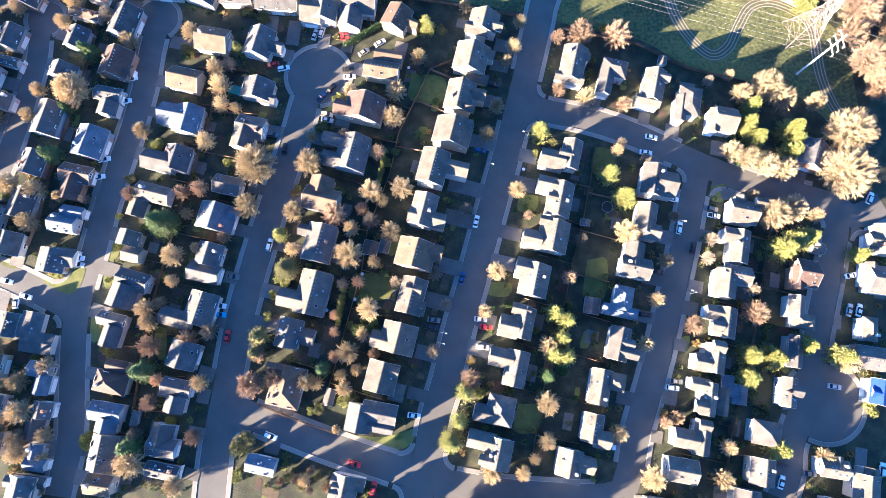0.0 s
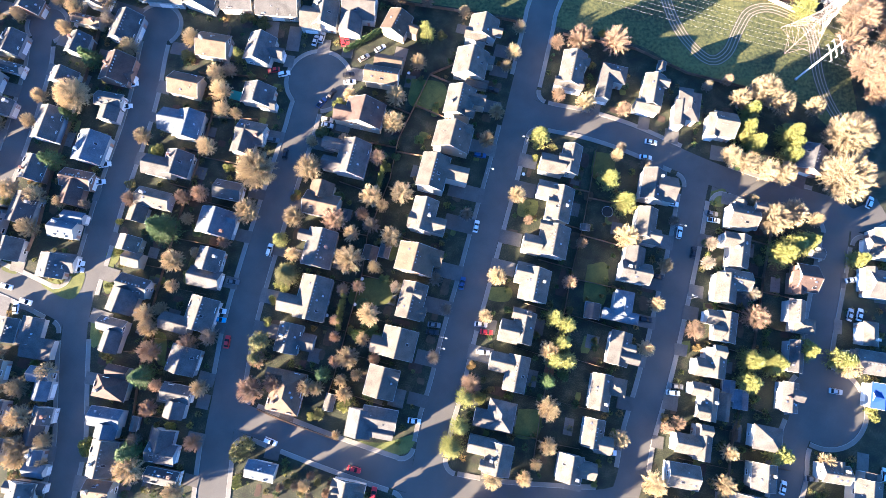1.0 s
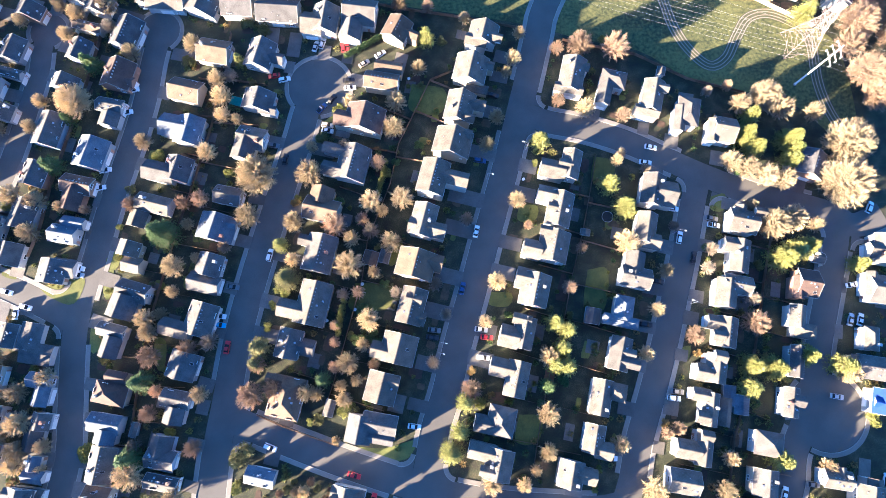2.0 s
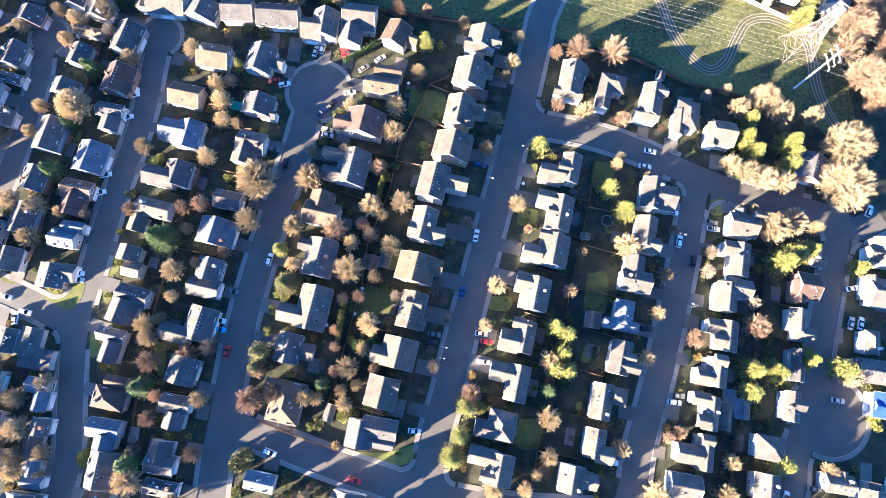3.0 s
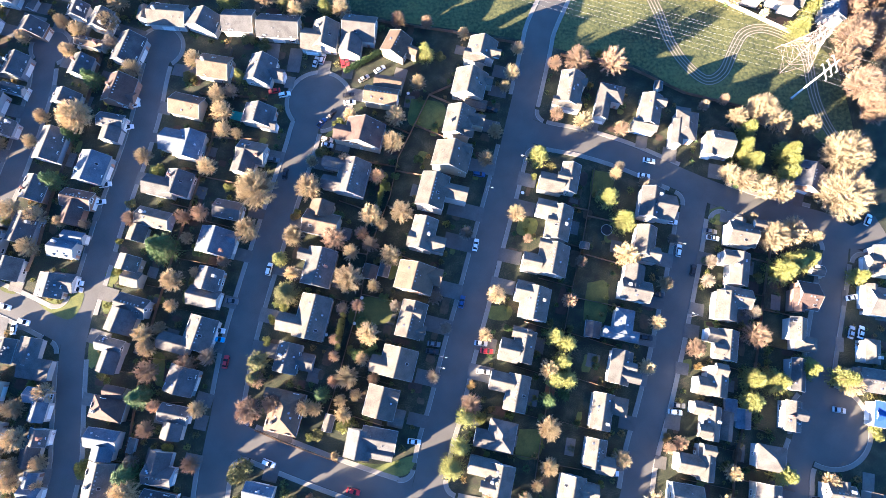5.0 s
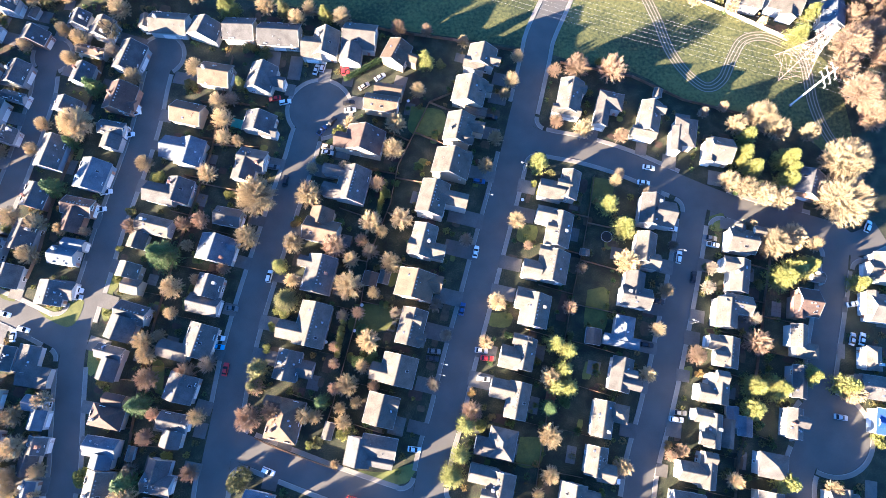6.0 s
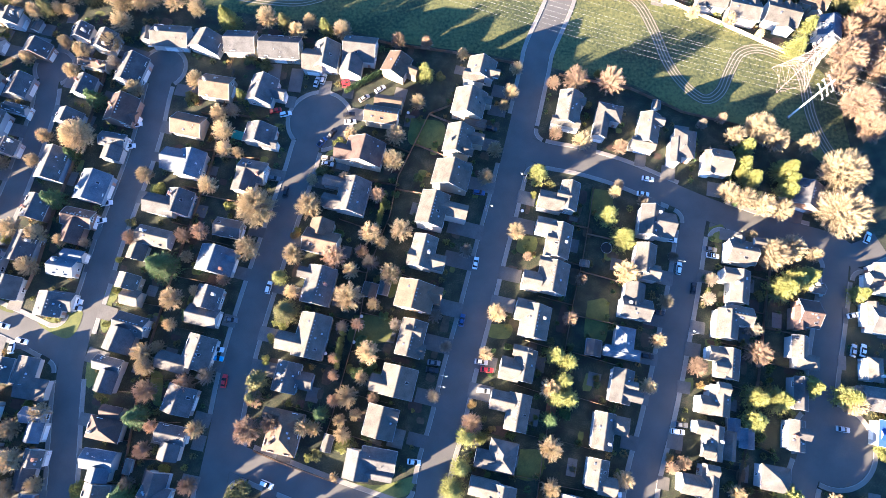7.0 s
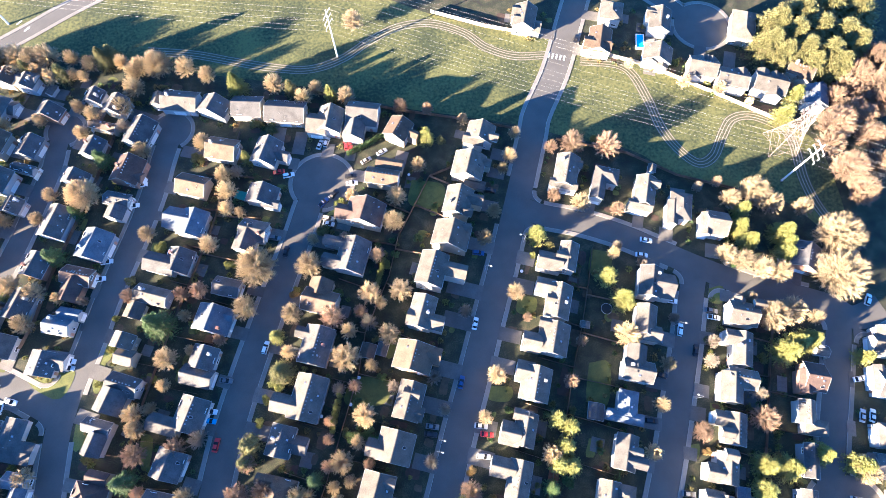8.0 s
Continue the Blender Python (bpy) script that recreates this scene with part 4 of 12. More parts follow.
def pylon(x, y, turn):
    """A lattice transmission tower of four braced legs and three pairs of arms."""
    p = new("pylon")
    p.matrix_basis = place(x, y, turn)
    levels = [(0, 5.6), (4.5, 4.4), (9, 3.3), (13, 2.4), (17, 1.6), (21, 1.2), (25, 0.9)]
    corner = [(-1, -1), (1, -1), (1, 1), (-1, 1)]
    for cx, cy in corner:
        leg = Build()
        for (z0, r0), (z1, r1) in zip(levels, levels[1:]):
            leg.tube((cx * r0, cy * r0, z0), (cx * r1, cy * r1, z1), 0.10, 0.09, 4)
        piece("leg", leg.mesh(), PYLONSTEEL, p)
    for i in range(4):
        (ax, ay), (bx, by) = corner[i], corner[(i + 1) % 4]
        for (z0, r0), (z1, r1) in zip(levels, levels[1:]):
            zm, rm = (z0 + z1) / 2, (r0 + r1) / 2
            for p0, p1 in (((ax * r0, ay * r0, z0), (bx * r1, by * r1, z1)), ((bx * r0, by * r0, z0), (ax * r1, ay * r1, z1)),
                           ((ax * r1, ay * r1, z1), (bx * r1, by * r1, z1)), ((ax * rm, ay * rm, zm), (bx * rm, by * rm, zm))):
                piece("brace", Build().tube(p0, p1, 0.055, 0.055, 4).mesh(), PYLONSTEEL, p)
    ends = []
    for z, reach in ((16, 6.0), (19.5, 4.8), (23, 3.8)):
        for s in (-1, 1):
            arm = Build()
            tip = (0.25 * s * reach, s * reach, z + 0.2)
            for q in ((-1, z), (1, z), (-0.8, z + 1.8), (0.8, z + 1.8)):
                arm.tube((q[0], s * 0.9, q[1]), tip, 0.11, 0.08, 4)
            for f in (0.3, 0.6):
                arm.tube((-1 + f, s * (0.9 + (reach - 0.9) * f), z), (1 - f, s * (0.9 + (reach - 0.9) * f), z + 0.8), 0.04, 0.04, 3)
            a = piece("arm", arm.mesh(), PYLONSTEEL, p)
            piece("insulator", Build().tube((tip[0], tip[1], tip[2] - 1.6), tip, 0.16, 0.12, 6).mesh(), TRIM, a)
            ends.append(p.matrix_basis @ Vector((tip[0], tip[1], tip[2] - 1.6)))
    WIRES.append(ends)
    tagged(p, "pale steel lattice transmission tower with six arms", "pylon")


def wire(a, b, sag):
    a, b = Vector(a), Vector(b)
    c = Build()
    n = 14
    pts = [a.lerp(b, i / n) - Vector((0, 0, 4 * sag * (i / n) * (1 - i / n))) for i in range(n + 1)]
    w = (b - a).normalized()
    u = w.cross(Vector((0, 0, 1))).normalized() * 0.019
    v = w.cross(u)
    c.add([p + o for p in pts for o in (u, v, -u, -v)], [(4 * k + i, 4 * k + (i + 1) % 4, 4 * k + 4 + (i + 1) % 4, 4 * k + 4 + i) for k in range(n) for i in range(4)])
    tagged(piece("power_cable", c.mesh(), CABLE), "thin bright overhead power cable above the meadow", "cable", "overhead cables")


def string_wires():
    east, mid, west, tower = WIRES
    for a, b in zip(east, mid):
        wire(a, b, 3.0)
    for a, b in zip(mid, west):
        wire(a, b, 2.0)
    for a, b in zip(west, mid):
        wire(a, a + (a - b) * 0.6, 1.5)
    for a, b in zip(east, mid):
        wire(a, a + (a - b) * 0.5, 2.5)
    run = (mid[0] - east[0]).normalized()
    for a in tower:
        wire(a, a + run * 330 + Vector((0, 14, 0)), 5.0)
        wire(a, a - run * 150, 3.0)


PYLONSTEEL = surface("weathered_steel", (0.150, 0.118, 0.104), (0.235, 0.190, 0.170), 0.6, 6, 0.6, 0.05)
PALESTEEL = surface("galvanised_steel", (0.52, 0.51, 0.49), (0.72, 0.71, 0.68), 0.6, 6, 0.5, 0.05)
CABLE = surface("bright_cable", (0.23, 0.23, 0.22), (0.32, 0.32, 0.31), 1, 8, 0.4, 0)



def pool(x, y, w, l, turn):
    p = new("swimming_pool")
    p.matrix_basis = place(x, y, turn)
    b = Build()
    b.box(-w / 2 - 0.3, -l / 2 - 0.3, 0, -w / 2, l / 2 + 0.3, 1.1).box(w / 2, -l / 2 - 0.3, 0, w / 2 + 0.3, l / 2 + 0.3, 1.1)
    b.box(-w / 2, -l / 2 - 0.3, 0, w / 2, -l / 2, 1.1).box(-w / 2, l / 2, 0, w / 2, l / 2 + 0.3, 1.1)
    piece("rim", b.mesh(), TRIM, p)
    piece("water", Build().box(-w / 2, -l / 2, 0, w / 2, l / 2, 0.9).mesh(), surface("pool_water", (0.03, 0.30, 0.55), (0.06, 0.42, 0.66), 0.5, 3, 0.1, 0.2), p, "bright blue water")
    tagged(p, "small above-ground swimming pool with a white rim", "pool")


# ---- streets ----
road(9.6, (64.2, 207.5), (56.9, 183.8), (48.6, 156.5), (39.4, 135.0), (37.1, 125.8), (32.6, 107.3), (29.0, 93.1), (23.2, 70.3), (16.5, 46.5), (10.9, 25.9), (5.3, 6.3), (1.1, -10.6), (-2.8, -23.3), (-5.1, -35.4), (-7.3, -44.1), (-9.1, -55.8))
road(9.0, (-76.1, -17.9), (-67.8, -21.1), (-54.1, -26.3), (-40.6, -31.2), (-27.2, -35.7), (-13.9, -39.8), (1.1, -43.7), (17.8, -46.6), (36.4, -48.0), (51.3, -48.5), (59.7, -47.0))
road(9.0, (26.5, 94.3), (38.1, 88.9), (53.0, 85.6), (67.7, 80.7), (82.0, 74.1), (96.1, 67.4), (114.0, 60.1), (128.2, 56.8), (142.0, 52.5), (149.5, 48.2), (160.6, 52.4))
road(9.0, (94.9, 67.8), (91.6, 56.9), (87.3, 40.0), (82.0, 21.7), (76.8, 4.2), (71.9, -10.8), (66.1, -27.0), (63.3, -38.4), (59.7, -48.0))
road(9.0, (144.3, 51.4), (141.5, 39.8), (136.6, 23.5), (131.7, 7.8), (128.5, -3.6), (124.9, -16.5), (118.0, -30.7), (116.2, -39.5), (112.6, -48.4))
road(9.6, (-47.4, 103.8), (-51.4, 93.4), (-54.0, 81.8), (-58.2, 66.1), (-62.7, 48.9), (-66.3, 34.3), (-69.5, 20.2), (-71.7, 8.5), (-73.3, -4.8), (-74.6, -15.8), (-76.0, -26.0), (-76.9, -38.3), (-77.3, -49.4))
road(8.8, (-110.0, 127.5), (-112.1, 112.7), (-113.2, 98.3), (-116.0, 82.0), (-119.4, 67.4), (-122.6, 52.3), (-125.1, 36.5), (-127.6, 24.4), (-129.1, 10.6), (-128.5, -2.7), (-127.2, -17.5), (-126.2, -30.7), (-128.3, -48.1))
road(8.6, (-130.4, 14.0), (-140.3, 19.0), (-149.4, 23.2), (-158.1, 26.8), (-171.1, 31.7))
road(8.0, (-153.3, 128.9), (-155.3, 120.2), (-155.2, 110.4), (-156.3, 100.8), (-158.4, 86.8), (-161.0, 73.1), (-164.9, 57.8))
road(6.6, (-209.1, 154.4), (-200.3, 162.0), (-191.2, 169.3), (-182.0, 176.8), (-171.8, 185.6), (-161.3, 194.0), (-149.5, 202.5))
road(8.0, (85.8, 207.1), (99.4, 194.5), (111.5, 182.2))
bulb(-47.4, 102.8, 11.5)
bulb(-110.8, 126.3, 8.0)
bulb(130.9, -17.4, 13.0)
bulb(-154.0, 126.4, 7)
bulb(115.0, 180.6, 12)
edges()
meet(2, 0)
meet(3, 2)
meet(4, 2)
meet(1, 5)
meet(7, 6)
meet(0, 1, True)

# ---- houses, street by street ----
# main street right row
home(46.2, 69.7, -13.0, "W", "pale", "white", (("gable", "y", 0.0, 0.0, 5.9, 10.3), ("gable", "x", -6.0, -3.2, 8.6, 6.2), ("dormer", "x", -1.9, -0.8, 4.6, 3.1),), pitch=0.63, seed=1, tall=5.7)
home(41.4, 52.8, -13.0, "W", "pale", "white", (("gable", "y", 0.0, 0.0, 7.8, 12.0), ("gable", "x", -5.3, 4.5, 6.3, 5.3), ("dormer", "x", -1.7, -0.2, 4.5, 3.1),), pitch=0.66, seed=2, tall=5.7)
home(38.8, 39.5, -13.0, "W", "pale", "white", (("gable", "y", 0.0, 0.0, 9.5, 10.6), ("gable", "x", -7.0, -2.7, 6.2, 5.9), ("dormer", "x", -3.6, 4.7, 4.1, 3.1),), pitch=0.69, seed=3, tall=5.7)
home(31.7, 24.1, -13.0, "W", "pale", "cream", (("gable", "y", 0.0, 0.0, 9.0, 10.8), ("gable", "x", -4.1, 3.2, 5.6, 6.6),), pitch=0.72, seed=4, tall=5.7)
home(27.5, 9.3, -13.0, "W", "pale", "white", (("gable", "y", 0.0, 0.0, 6.2, 10.2), ("gable", "x", -4.5, -2.3, 6.1, 6.9), ("dormer", "x", -1.6, 4.2, 5.9, 3.4),), pitch=0.75, seed=5, tall=5.7)
home(24.7, -6.0, -13.0, "W", "pale", "white", (("gable", "y", 0.0, 0.0, 6.5, 11.3), ("gable", "x", -5.6, 2.4, 7.5, 5.7),), pitch=0.61, seed=6, tall=5.7)
home(19.2, -19.7, -13.0, "W", "grey", "white", (("hip", "y", 0.0, 0.0, 8.2, 9.0), ("gable", "x", -4.4, -2.1, 7.8, 5.1),), pitch=0.64, seed=7, tall=5.7)
home(18.1, -33.4, -13.0, "W", "pale", "white", (("gable", "y", 0.0, 0.0, 8.0, 9.2), ("gable", "x", -6.0, 2.8, 8.7, 5.1), ("dormer", "x", -2.8, -2.7, 5.5, 3.1),), pitch=0.67, seed=8, tall=5.7)
# second street, left row
home(74.9, 59.9, -12.0, "N", "grey", "white", (("gable", "y", 0.0, 0.0, 7.1, 10.7), ("gable", "x", 4.8, -0.5, 6.8, 8.6),), pitch=0.70, seed=9, tall=6.4)
home(71.5, 46.0, -12.0, "E", "pale", "white", (("gable", "y", 0.0, 0.9, 6.1, 10.0), ("gable", "x", 2.6, -4.5, 5.5, 4.9),), pitch=0.73, seed=10, tall=6.4)
home(66.8, 28.3, -12.0, "E", "grey", "white", (("gable", "x", 0.0, 0.0, 9.7, 6.2), ("gable", "y", -1.1, 4.0, 6.0, 9.3),), pitch=0.76, seed=11, tall=6.2)
home(62.0, 17.0, -12.0, "E", "blue", "grey", (("hip", "y", 0.0, 0.0, 5.5, 9.2), ("hip", "x", -0.3, -3.9, 11.5, 3.0),), pitch=0.62, seed=12, tall=5.7)
home(59.8, 2.3, -14.0, "E", "grey", "white", (("gable", "y", 0.0, 0.0, 6.1, 10.6), ("dormer", "x", 2.6, 0.5, 4.1, 3.1), ("dormer", "x", 3.6, -2.5, 6.0, 3.1),), pitch=0.65, seed=13, tall=5.7)
home(52.7, -12.0, -12.0, "E", "pale", "white", (("gable", "y", 0.0, 0.0, 5.9, 11.1), ("hip", "x", 4.9, 2.7, 6.0, 5.2),), pitch=0.68, seed=14, tall=5.7)
home(49.6, -25.2, -12.0, "E", "pale", "white", (("gable", "y", 0.0, 0.0, 5.8, 8.6), ("gable", "x", 3.8, -3.1, 5.2, 5.0),), pitch=0.71, seed=15, tall=5.7)
home(41.5, -36.3, -12.0, "S", "pale", "white", (("gable", "y", 0.0, 0.0, 7.3, 8.0), ("gable", "x", 4.9, 0.5, 6.6, 4.6),), pitch=0.74, seed=16, tall=5.7)
# cross street, north side
home(48.3, 105.2, -13.0, "S", "pale", "white", (("gable", "y", 0.0, 0.0, 8.0, 12.5), ("gable", "x", 1.9, 3.7, 7.1, 2.8), ("gable", "x", -0.2, -6.1, 10.3, 2.8),), pitch=0.60, seed=17, tall=5.7)
home(63.6, 103.1, -14.0, "S", "grey", "white", (("hip", "x", 0.0, 0.0, 8.7, 6.0), ("gable", "y", -2.2, -5.7, 4.6, 9.6),), pitch=0.63, seed=18, tall=5.7)
home(77.7, 96.4, -13.0, "S", "pale", "cream", (("gable", "y", 0.0, 0.0, 6.8, 11.5), ("gable", "x", -1.1, -6.5, 8.6, 3.3), ("dormer", "x", 3.0, 3.1, 3.5, 3.1),), pitch=0.66, seed=19, tall=5.7)
home(90.4, 90.1, -11.0, "S", "grey", "white", (("hip", "y", 0.0, 0.0, 7.1, 10.3), ("gable", "y", -2.8, -3.2, 3.5, 9.4),), pitch=0.69, seed=20, tall=5.7)
home(102.9, 83.0, -11.0, "S", "pale", "white", (("gable", "x", 0.0, 0.0, 7.4, 8.6), ("gable", "y", -3.8, -0.8, 3.2, 8.4),), pitch=0.72, seed=21, tall=5.7)
# second street, right row
home(106.2, 48.3, -11.7, "N", "taupe", "white", (("gable", "x", 0.0, 0.0, 9.0, 7.4), ("gable", "y", -1.1, 2.9, 3.2, 5.2), ("dormer", "x", 5.2, 4.0, 3.5, 3.5),), pitch=0.75, seed=22, tall=5.7)
home(103.8, 35.9, -11.6, "W", "pale", "white", (("gable", "y", 0.0, 0.0, 5.7, 11.1), ("gable", "x", -3.1, 3.5, 4.9, 4.6),), pitch=0.61, seed=23, tall=5.7)
home(102.0, 25.8, -11.6, "W", "pale", "white", (("gable", "x", 0.0, 0.0, 9.0, 5.6), ("gable", "y", -3.4, -3.6, 6.7, 9.5),), pitch=0.64, seed=24, tall=5.7)
home(96.7, 9.5, -11.5, "W", "pale", "white", (("gable", "y", 0.0, 0.0, 6.1, 9.6), ("gable", "x", -3.9, 2.6, 5.3, 4.1), ("dormer", "x", -3.0, -1.9, 3.5, 3.1),), pitch=0.67, seed=25, tall=5.7)
home(91.9, -2.6, -11.4, "W", "pale", "white", (("gable", "y", 0.0, 0.0, 6.1, 9.1), ("gable", "x", -4.0, -2.1, 4.4, 5.3), ("dormer", "x", 0.2, 4.0, 3.5, 3.7),), pitch=0.70, seed=26, tall=5.7)
home(88.7, -15.9, -11.3, "W", "pale", "white", (("gable", "y", 0.0, 0.0, 4.4, 10.2), ("low", "y", 6.2, 0.1, 3.2, 8.8), ("gable", "x", -3.2, 4.1, 5.6, 3.8), ("dormer", "x", -2.6, -2.9, 3.5, 3.7),), pitch=0.73, seed=27, tall=5.7)
home(85.7, -28.2, -11.2, "W", "pale", "white", (("gable", "y", 0.0, 0.0, 4.7, 10.6), ("gable", "x", -5.1, -1.5, 7.4, 5.6), ("dormer", "x", -0.1, 4.0, 3.5, 3.1),), pitch=0.76, seed=28, tall=5.7)
home(78.3, -38.6, -10.0, "W", "pale", "white", (("gable", "x", 0.0, 0.0, 9.4, 6.8),), pitch=0.62, seed=29, tall=5.7)
# east street, left row
home(132.9, 35.7, -10.0, "E", "pale", "cream", (("low", "x", 0.0, 0.0, 3.8, 2.8),), pitch=0.65, seed=30, tall=5.7)
home(126.5, 26.3, -10.0, "E", "brown", "brown", (("gable", "x", 0.0, 0.0, 6.5, 8.7), ("gable", "y", -2.8, -1.9, 3.2, 7.5),), pitch=0.68, seed=31, tall=5.7)
home(121.6, 14.9, -10.0, "E", "pale", "white", (("gable", "y", 0.0, 0.0, 4.8, 7.1), ("hip", "x", 2.9, -4.6, 6.6, 4.4),), pitch=0.71, seed=32, tall=5.7)
home(119.4, -0.3, -10.0, "E", "dark", "grey", (("gable", "y", 0.0, 0.0, 3.9, 10.1),), pitch=0.74, seed=33, tall=5.7)
home(115.8, -13.7, -10.0, "E", "grey", "white", (("gable", "y", 0.0, 0.0, 4.3, 9.1), ("dormer", "x", 1.9, 0.8, 3.5, 3.4),), pitch=0.60, seed=34, tall=5.7)
home(107.0, -26.9, -11.0, "E", "grey", "white", (("hip", "y", 0.0, 0.0, 8.4, 7.1),), pitch=0.63, seed=35, tall=5.7)
home(104.5, -39.0, -10.0, "E", "grey", "cream", (("gable", "y", 0.0, 0.0, 7.2, 7.8),), pitch=0.66, seed=36, tall=5.7)
home(128.1, -38.0, -9.0, "N", "pale", "white", (("gable", "x", 0.0, 0.0, 8.2, 5.0), ("gable", "y", 0.8, 1.5, 3.2, 4.7),), pitch=0.69, seed=37, tall=5.7)
# east street, right row
home(155.4, 38.4, -9.0, "W", "pale", "white", (("gable", "y", 0.0, 0.0, 7.4, 9.8), ("gable", "x", -3.8, -1.1, 3.3, 5.3),), pitch=0.72, seed=38, tall=5.7)
home(151.9, 24.1, -9.0, "W", "grey", "white", (("gable", "x", 0.0, 0.0, 8.0, 8.9), ("gable", "y", -3.4, 1.5, 3.2, 8.0),), pitch=0.75, seed=39, tall=5.7)
home(145.7, 7.3, -9.0, "W", "pale", "white", (("hip", "y", 0.0, 0.0, 4.1, 7.4),), pitch=0.61, seed=40, tall=5.7)
home(144.6, -2.4, -9.0, "W", "grey", "cream", (("gable", "x", 0.0, 0.0, 10.0, 6.9), ("gable", "y", -5.1, -0.5, 3.2, 7.6),), pitch=0.64, seed=41, tall=5.7)
# main street, left row
home(15.3, 122.0, -14.0, "E", "taupe", "white", (("gable", "y", 0.0, 0.0, 9.9, 7.5), ("gable", "x", -2.0, -3.6, 7.8, 3.8), ("dormer", "x", 5.0, -1.5, 4.5, 3.1),), pitch=0.67, seed=42, tall=5.7)
home(10.4, 107.3, -13.0, "E", "pale", "cream", (("gable", "y", 0.0, 0.0, 11.3, 10.1), ("gable", "x", 4.4, 2.9, 7.3, 2.8), ("low", "x", 3.8, -6.1, 7.8, 2.9),), pitch=0.70, seed=43, tall=5.7)
home(6.1, 91.7, -12.5, "E", "taupe", "cream", (("gable", "y", 0.0, 0.0, 9.3, 10.7), ("gable", "x", 5.6, 2.1, 6.7, 3.8), ("dormer", "x", 3.7, -4.1, 4.9, 3.1),), pitch=0.73, seed=44, tall=6.4)
home(3.5, 77.7, -14.0, "E", "taupe", "cream", (("gable", "y", 0.0, 0.0, 12.6, 9.2), ("dormer", "x", 2.7, 3.9, 6.6, 3.1),), pitch=0.76, seed=45, tall=6.5)
home(-3.5, 64.1, -14.0, "E", "taupe", "white", (("gable", "y", 0.0, 0.0, 9.1, 11.8), ("gable", "x", 6.3, 1.5, 11.7, 4.6),), pitch=0.62, seed=46, tall=8.2)
home(-6.9, 48.7, -14.0, "E", "pale", "white", (("gable", "y", 0.0, 0.0, 7.7, 11.0), ("gable", "x", 1.9, -2.6, 12.7, 4.8),), pitch=0.65, seed=47, tall=7.2)
home(-9.5, 33.0, -14.0, "E", "tan", "tan", (("gable", "y", 0.0, 0.0, 12.3, 9.2), ("gable", "x", 5.0, 2.0, 7.5, 5.2),), pitch=0.68, seed=48, tall=6.4)
home(-10.8, 18.5, -14.0, "E", "taupe", "white", (("gable", "y", 0.0, 0.0, 7.9, 11.9), ("dormer", "x", 0.3, 2.2, 5.0, 3.1), ("gable", "x", 2.4, -3.5, 6.1, 4.1),), pitch=0.71, seed=49, tall=5.7)
home(-15.1, 4.0, -13.6, "E", "taupe", "white", (("gable", "y", 0.0, 0.0, 10.9, 9.5), ("gable", "x", -4.4, -2.0, 8.9, 5.0),), pitch=0.74, seed=50, tall=5.7)
home(-20.6, -8.9, -13.6, "E", "taupe", "white", (("gable", "y", 0.0, 0.0, 9.6, 9.5), ("low", "x", 6.1, -3.9, 4.6, 5.2), ("dormer", "x", 2.1, 2.6, 5.9, 3.1),), pitch=0.60, seed=51, tall=5.7)
home(-21.1, -20.8, -10.0, "S", "dark", "white", (("gable", "x", 0.0, 0.0, 10.9, 6.5), ("gable", "y", -6.3, -2.5, 7.8, 8.5), ("gable", "x", -0.6, -4.3, 11.5, 2.8),), pitch=0.63, seed=52, tall=5.7)
# middle street west, left row
home(-22.9, 102.4, -9.6, "W", "tan", "cream", (("gable", "x", 0.0, 0.0, 12.0, 5.8), ("gable", "x", 1.5, 6.0, 9.9, 4.0),), pitch=0.66, seed=53, tall=5.7)
home(-28.9, 87.3, -13.0, "W", "brown", "cream", (("gable", "y", 0.0, 0.0, 13.3, 9.1), ("gable", "x", -5.9, -1.6, 9.3, 5.4),), pitch=0.69, seed=54, tall=5.7)
home(-32.8, 70.4, -13.0, "W", "grey", "white", (("gable", "y", 0.0, 0.0, 10.1, 12.5), ("gable", "x", -5.6, 3.9, 12.8, 3.4), ("gable", "x", -5.6, -3.6, 9.5, 4.4),), pitch=0.72, seed=55, tall=4.9)
home(-43.4, 52.9, -13.0, "W", "tan", "cream", (("gable", "x", 0.0, 0.0, 11.9, 7.4), ("gable", "y", -1.4, 5.2, 7.7, 5.6),), pitch=0.75, seed=56, tall=4.9)
home(-43.5, 37.1, -12.7, "W", "grey", "cream", (("gable", "y", 0.0, 0.0, 9.4, 12.7), ("gable", "x", -4.6, 3.5, 7.3, 3.2),), pitch=0.61, seed=57, tall=4.9)
home(-45.0, 19.5, -12.5, "W", "pale", "cream", (("gable", "y", 0.0, 0.0, 9.9, 14.4), ("gable", "x", -6.0, -3.6, 10.6, 5.6),), pitch=0.64, seed=58, tall=4.9)
home(-52.9, 5.8, -12.3, "W", "grey", "white", (("gable", "y", 0.0, 0.0, 7.4, 9.4), ("low", "x", 4.8, -0.1, 7.3, 5.2),), pitch=0.67, seed=59, tall=4.2)
home(-52.8, -12.1, -12.3, "S", "tan", "tan", (("hip", "y", 0.0, 0.0, 10.2, 13.1), ("dormer", "x", -5.1, 5.1, 5.2, 3.1),), pitch=0.70, seed=60, tall=4.2)
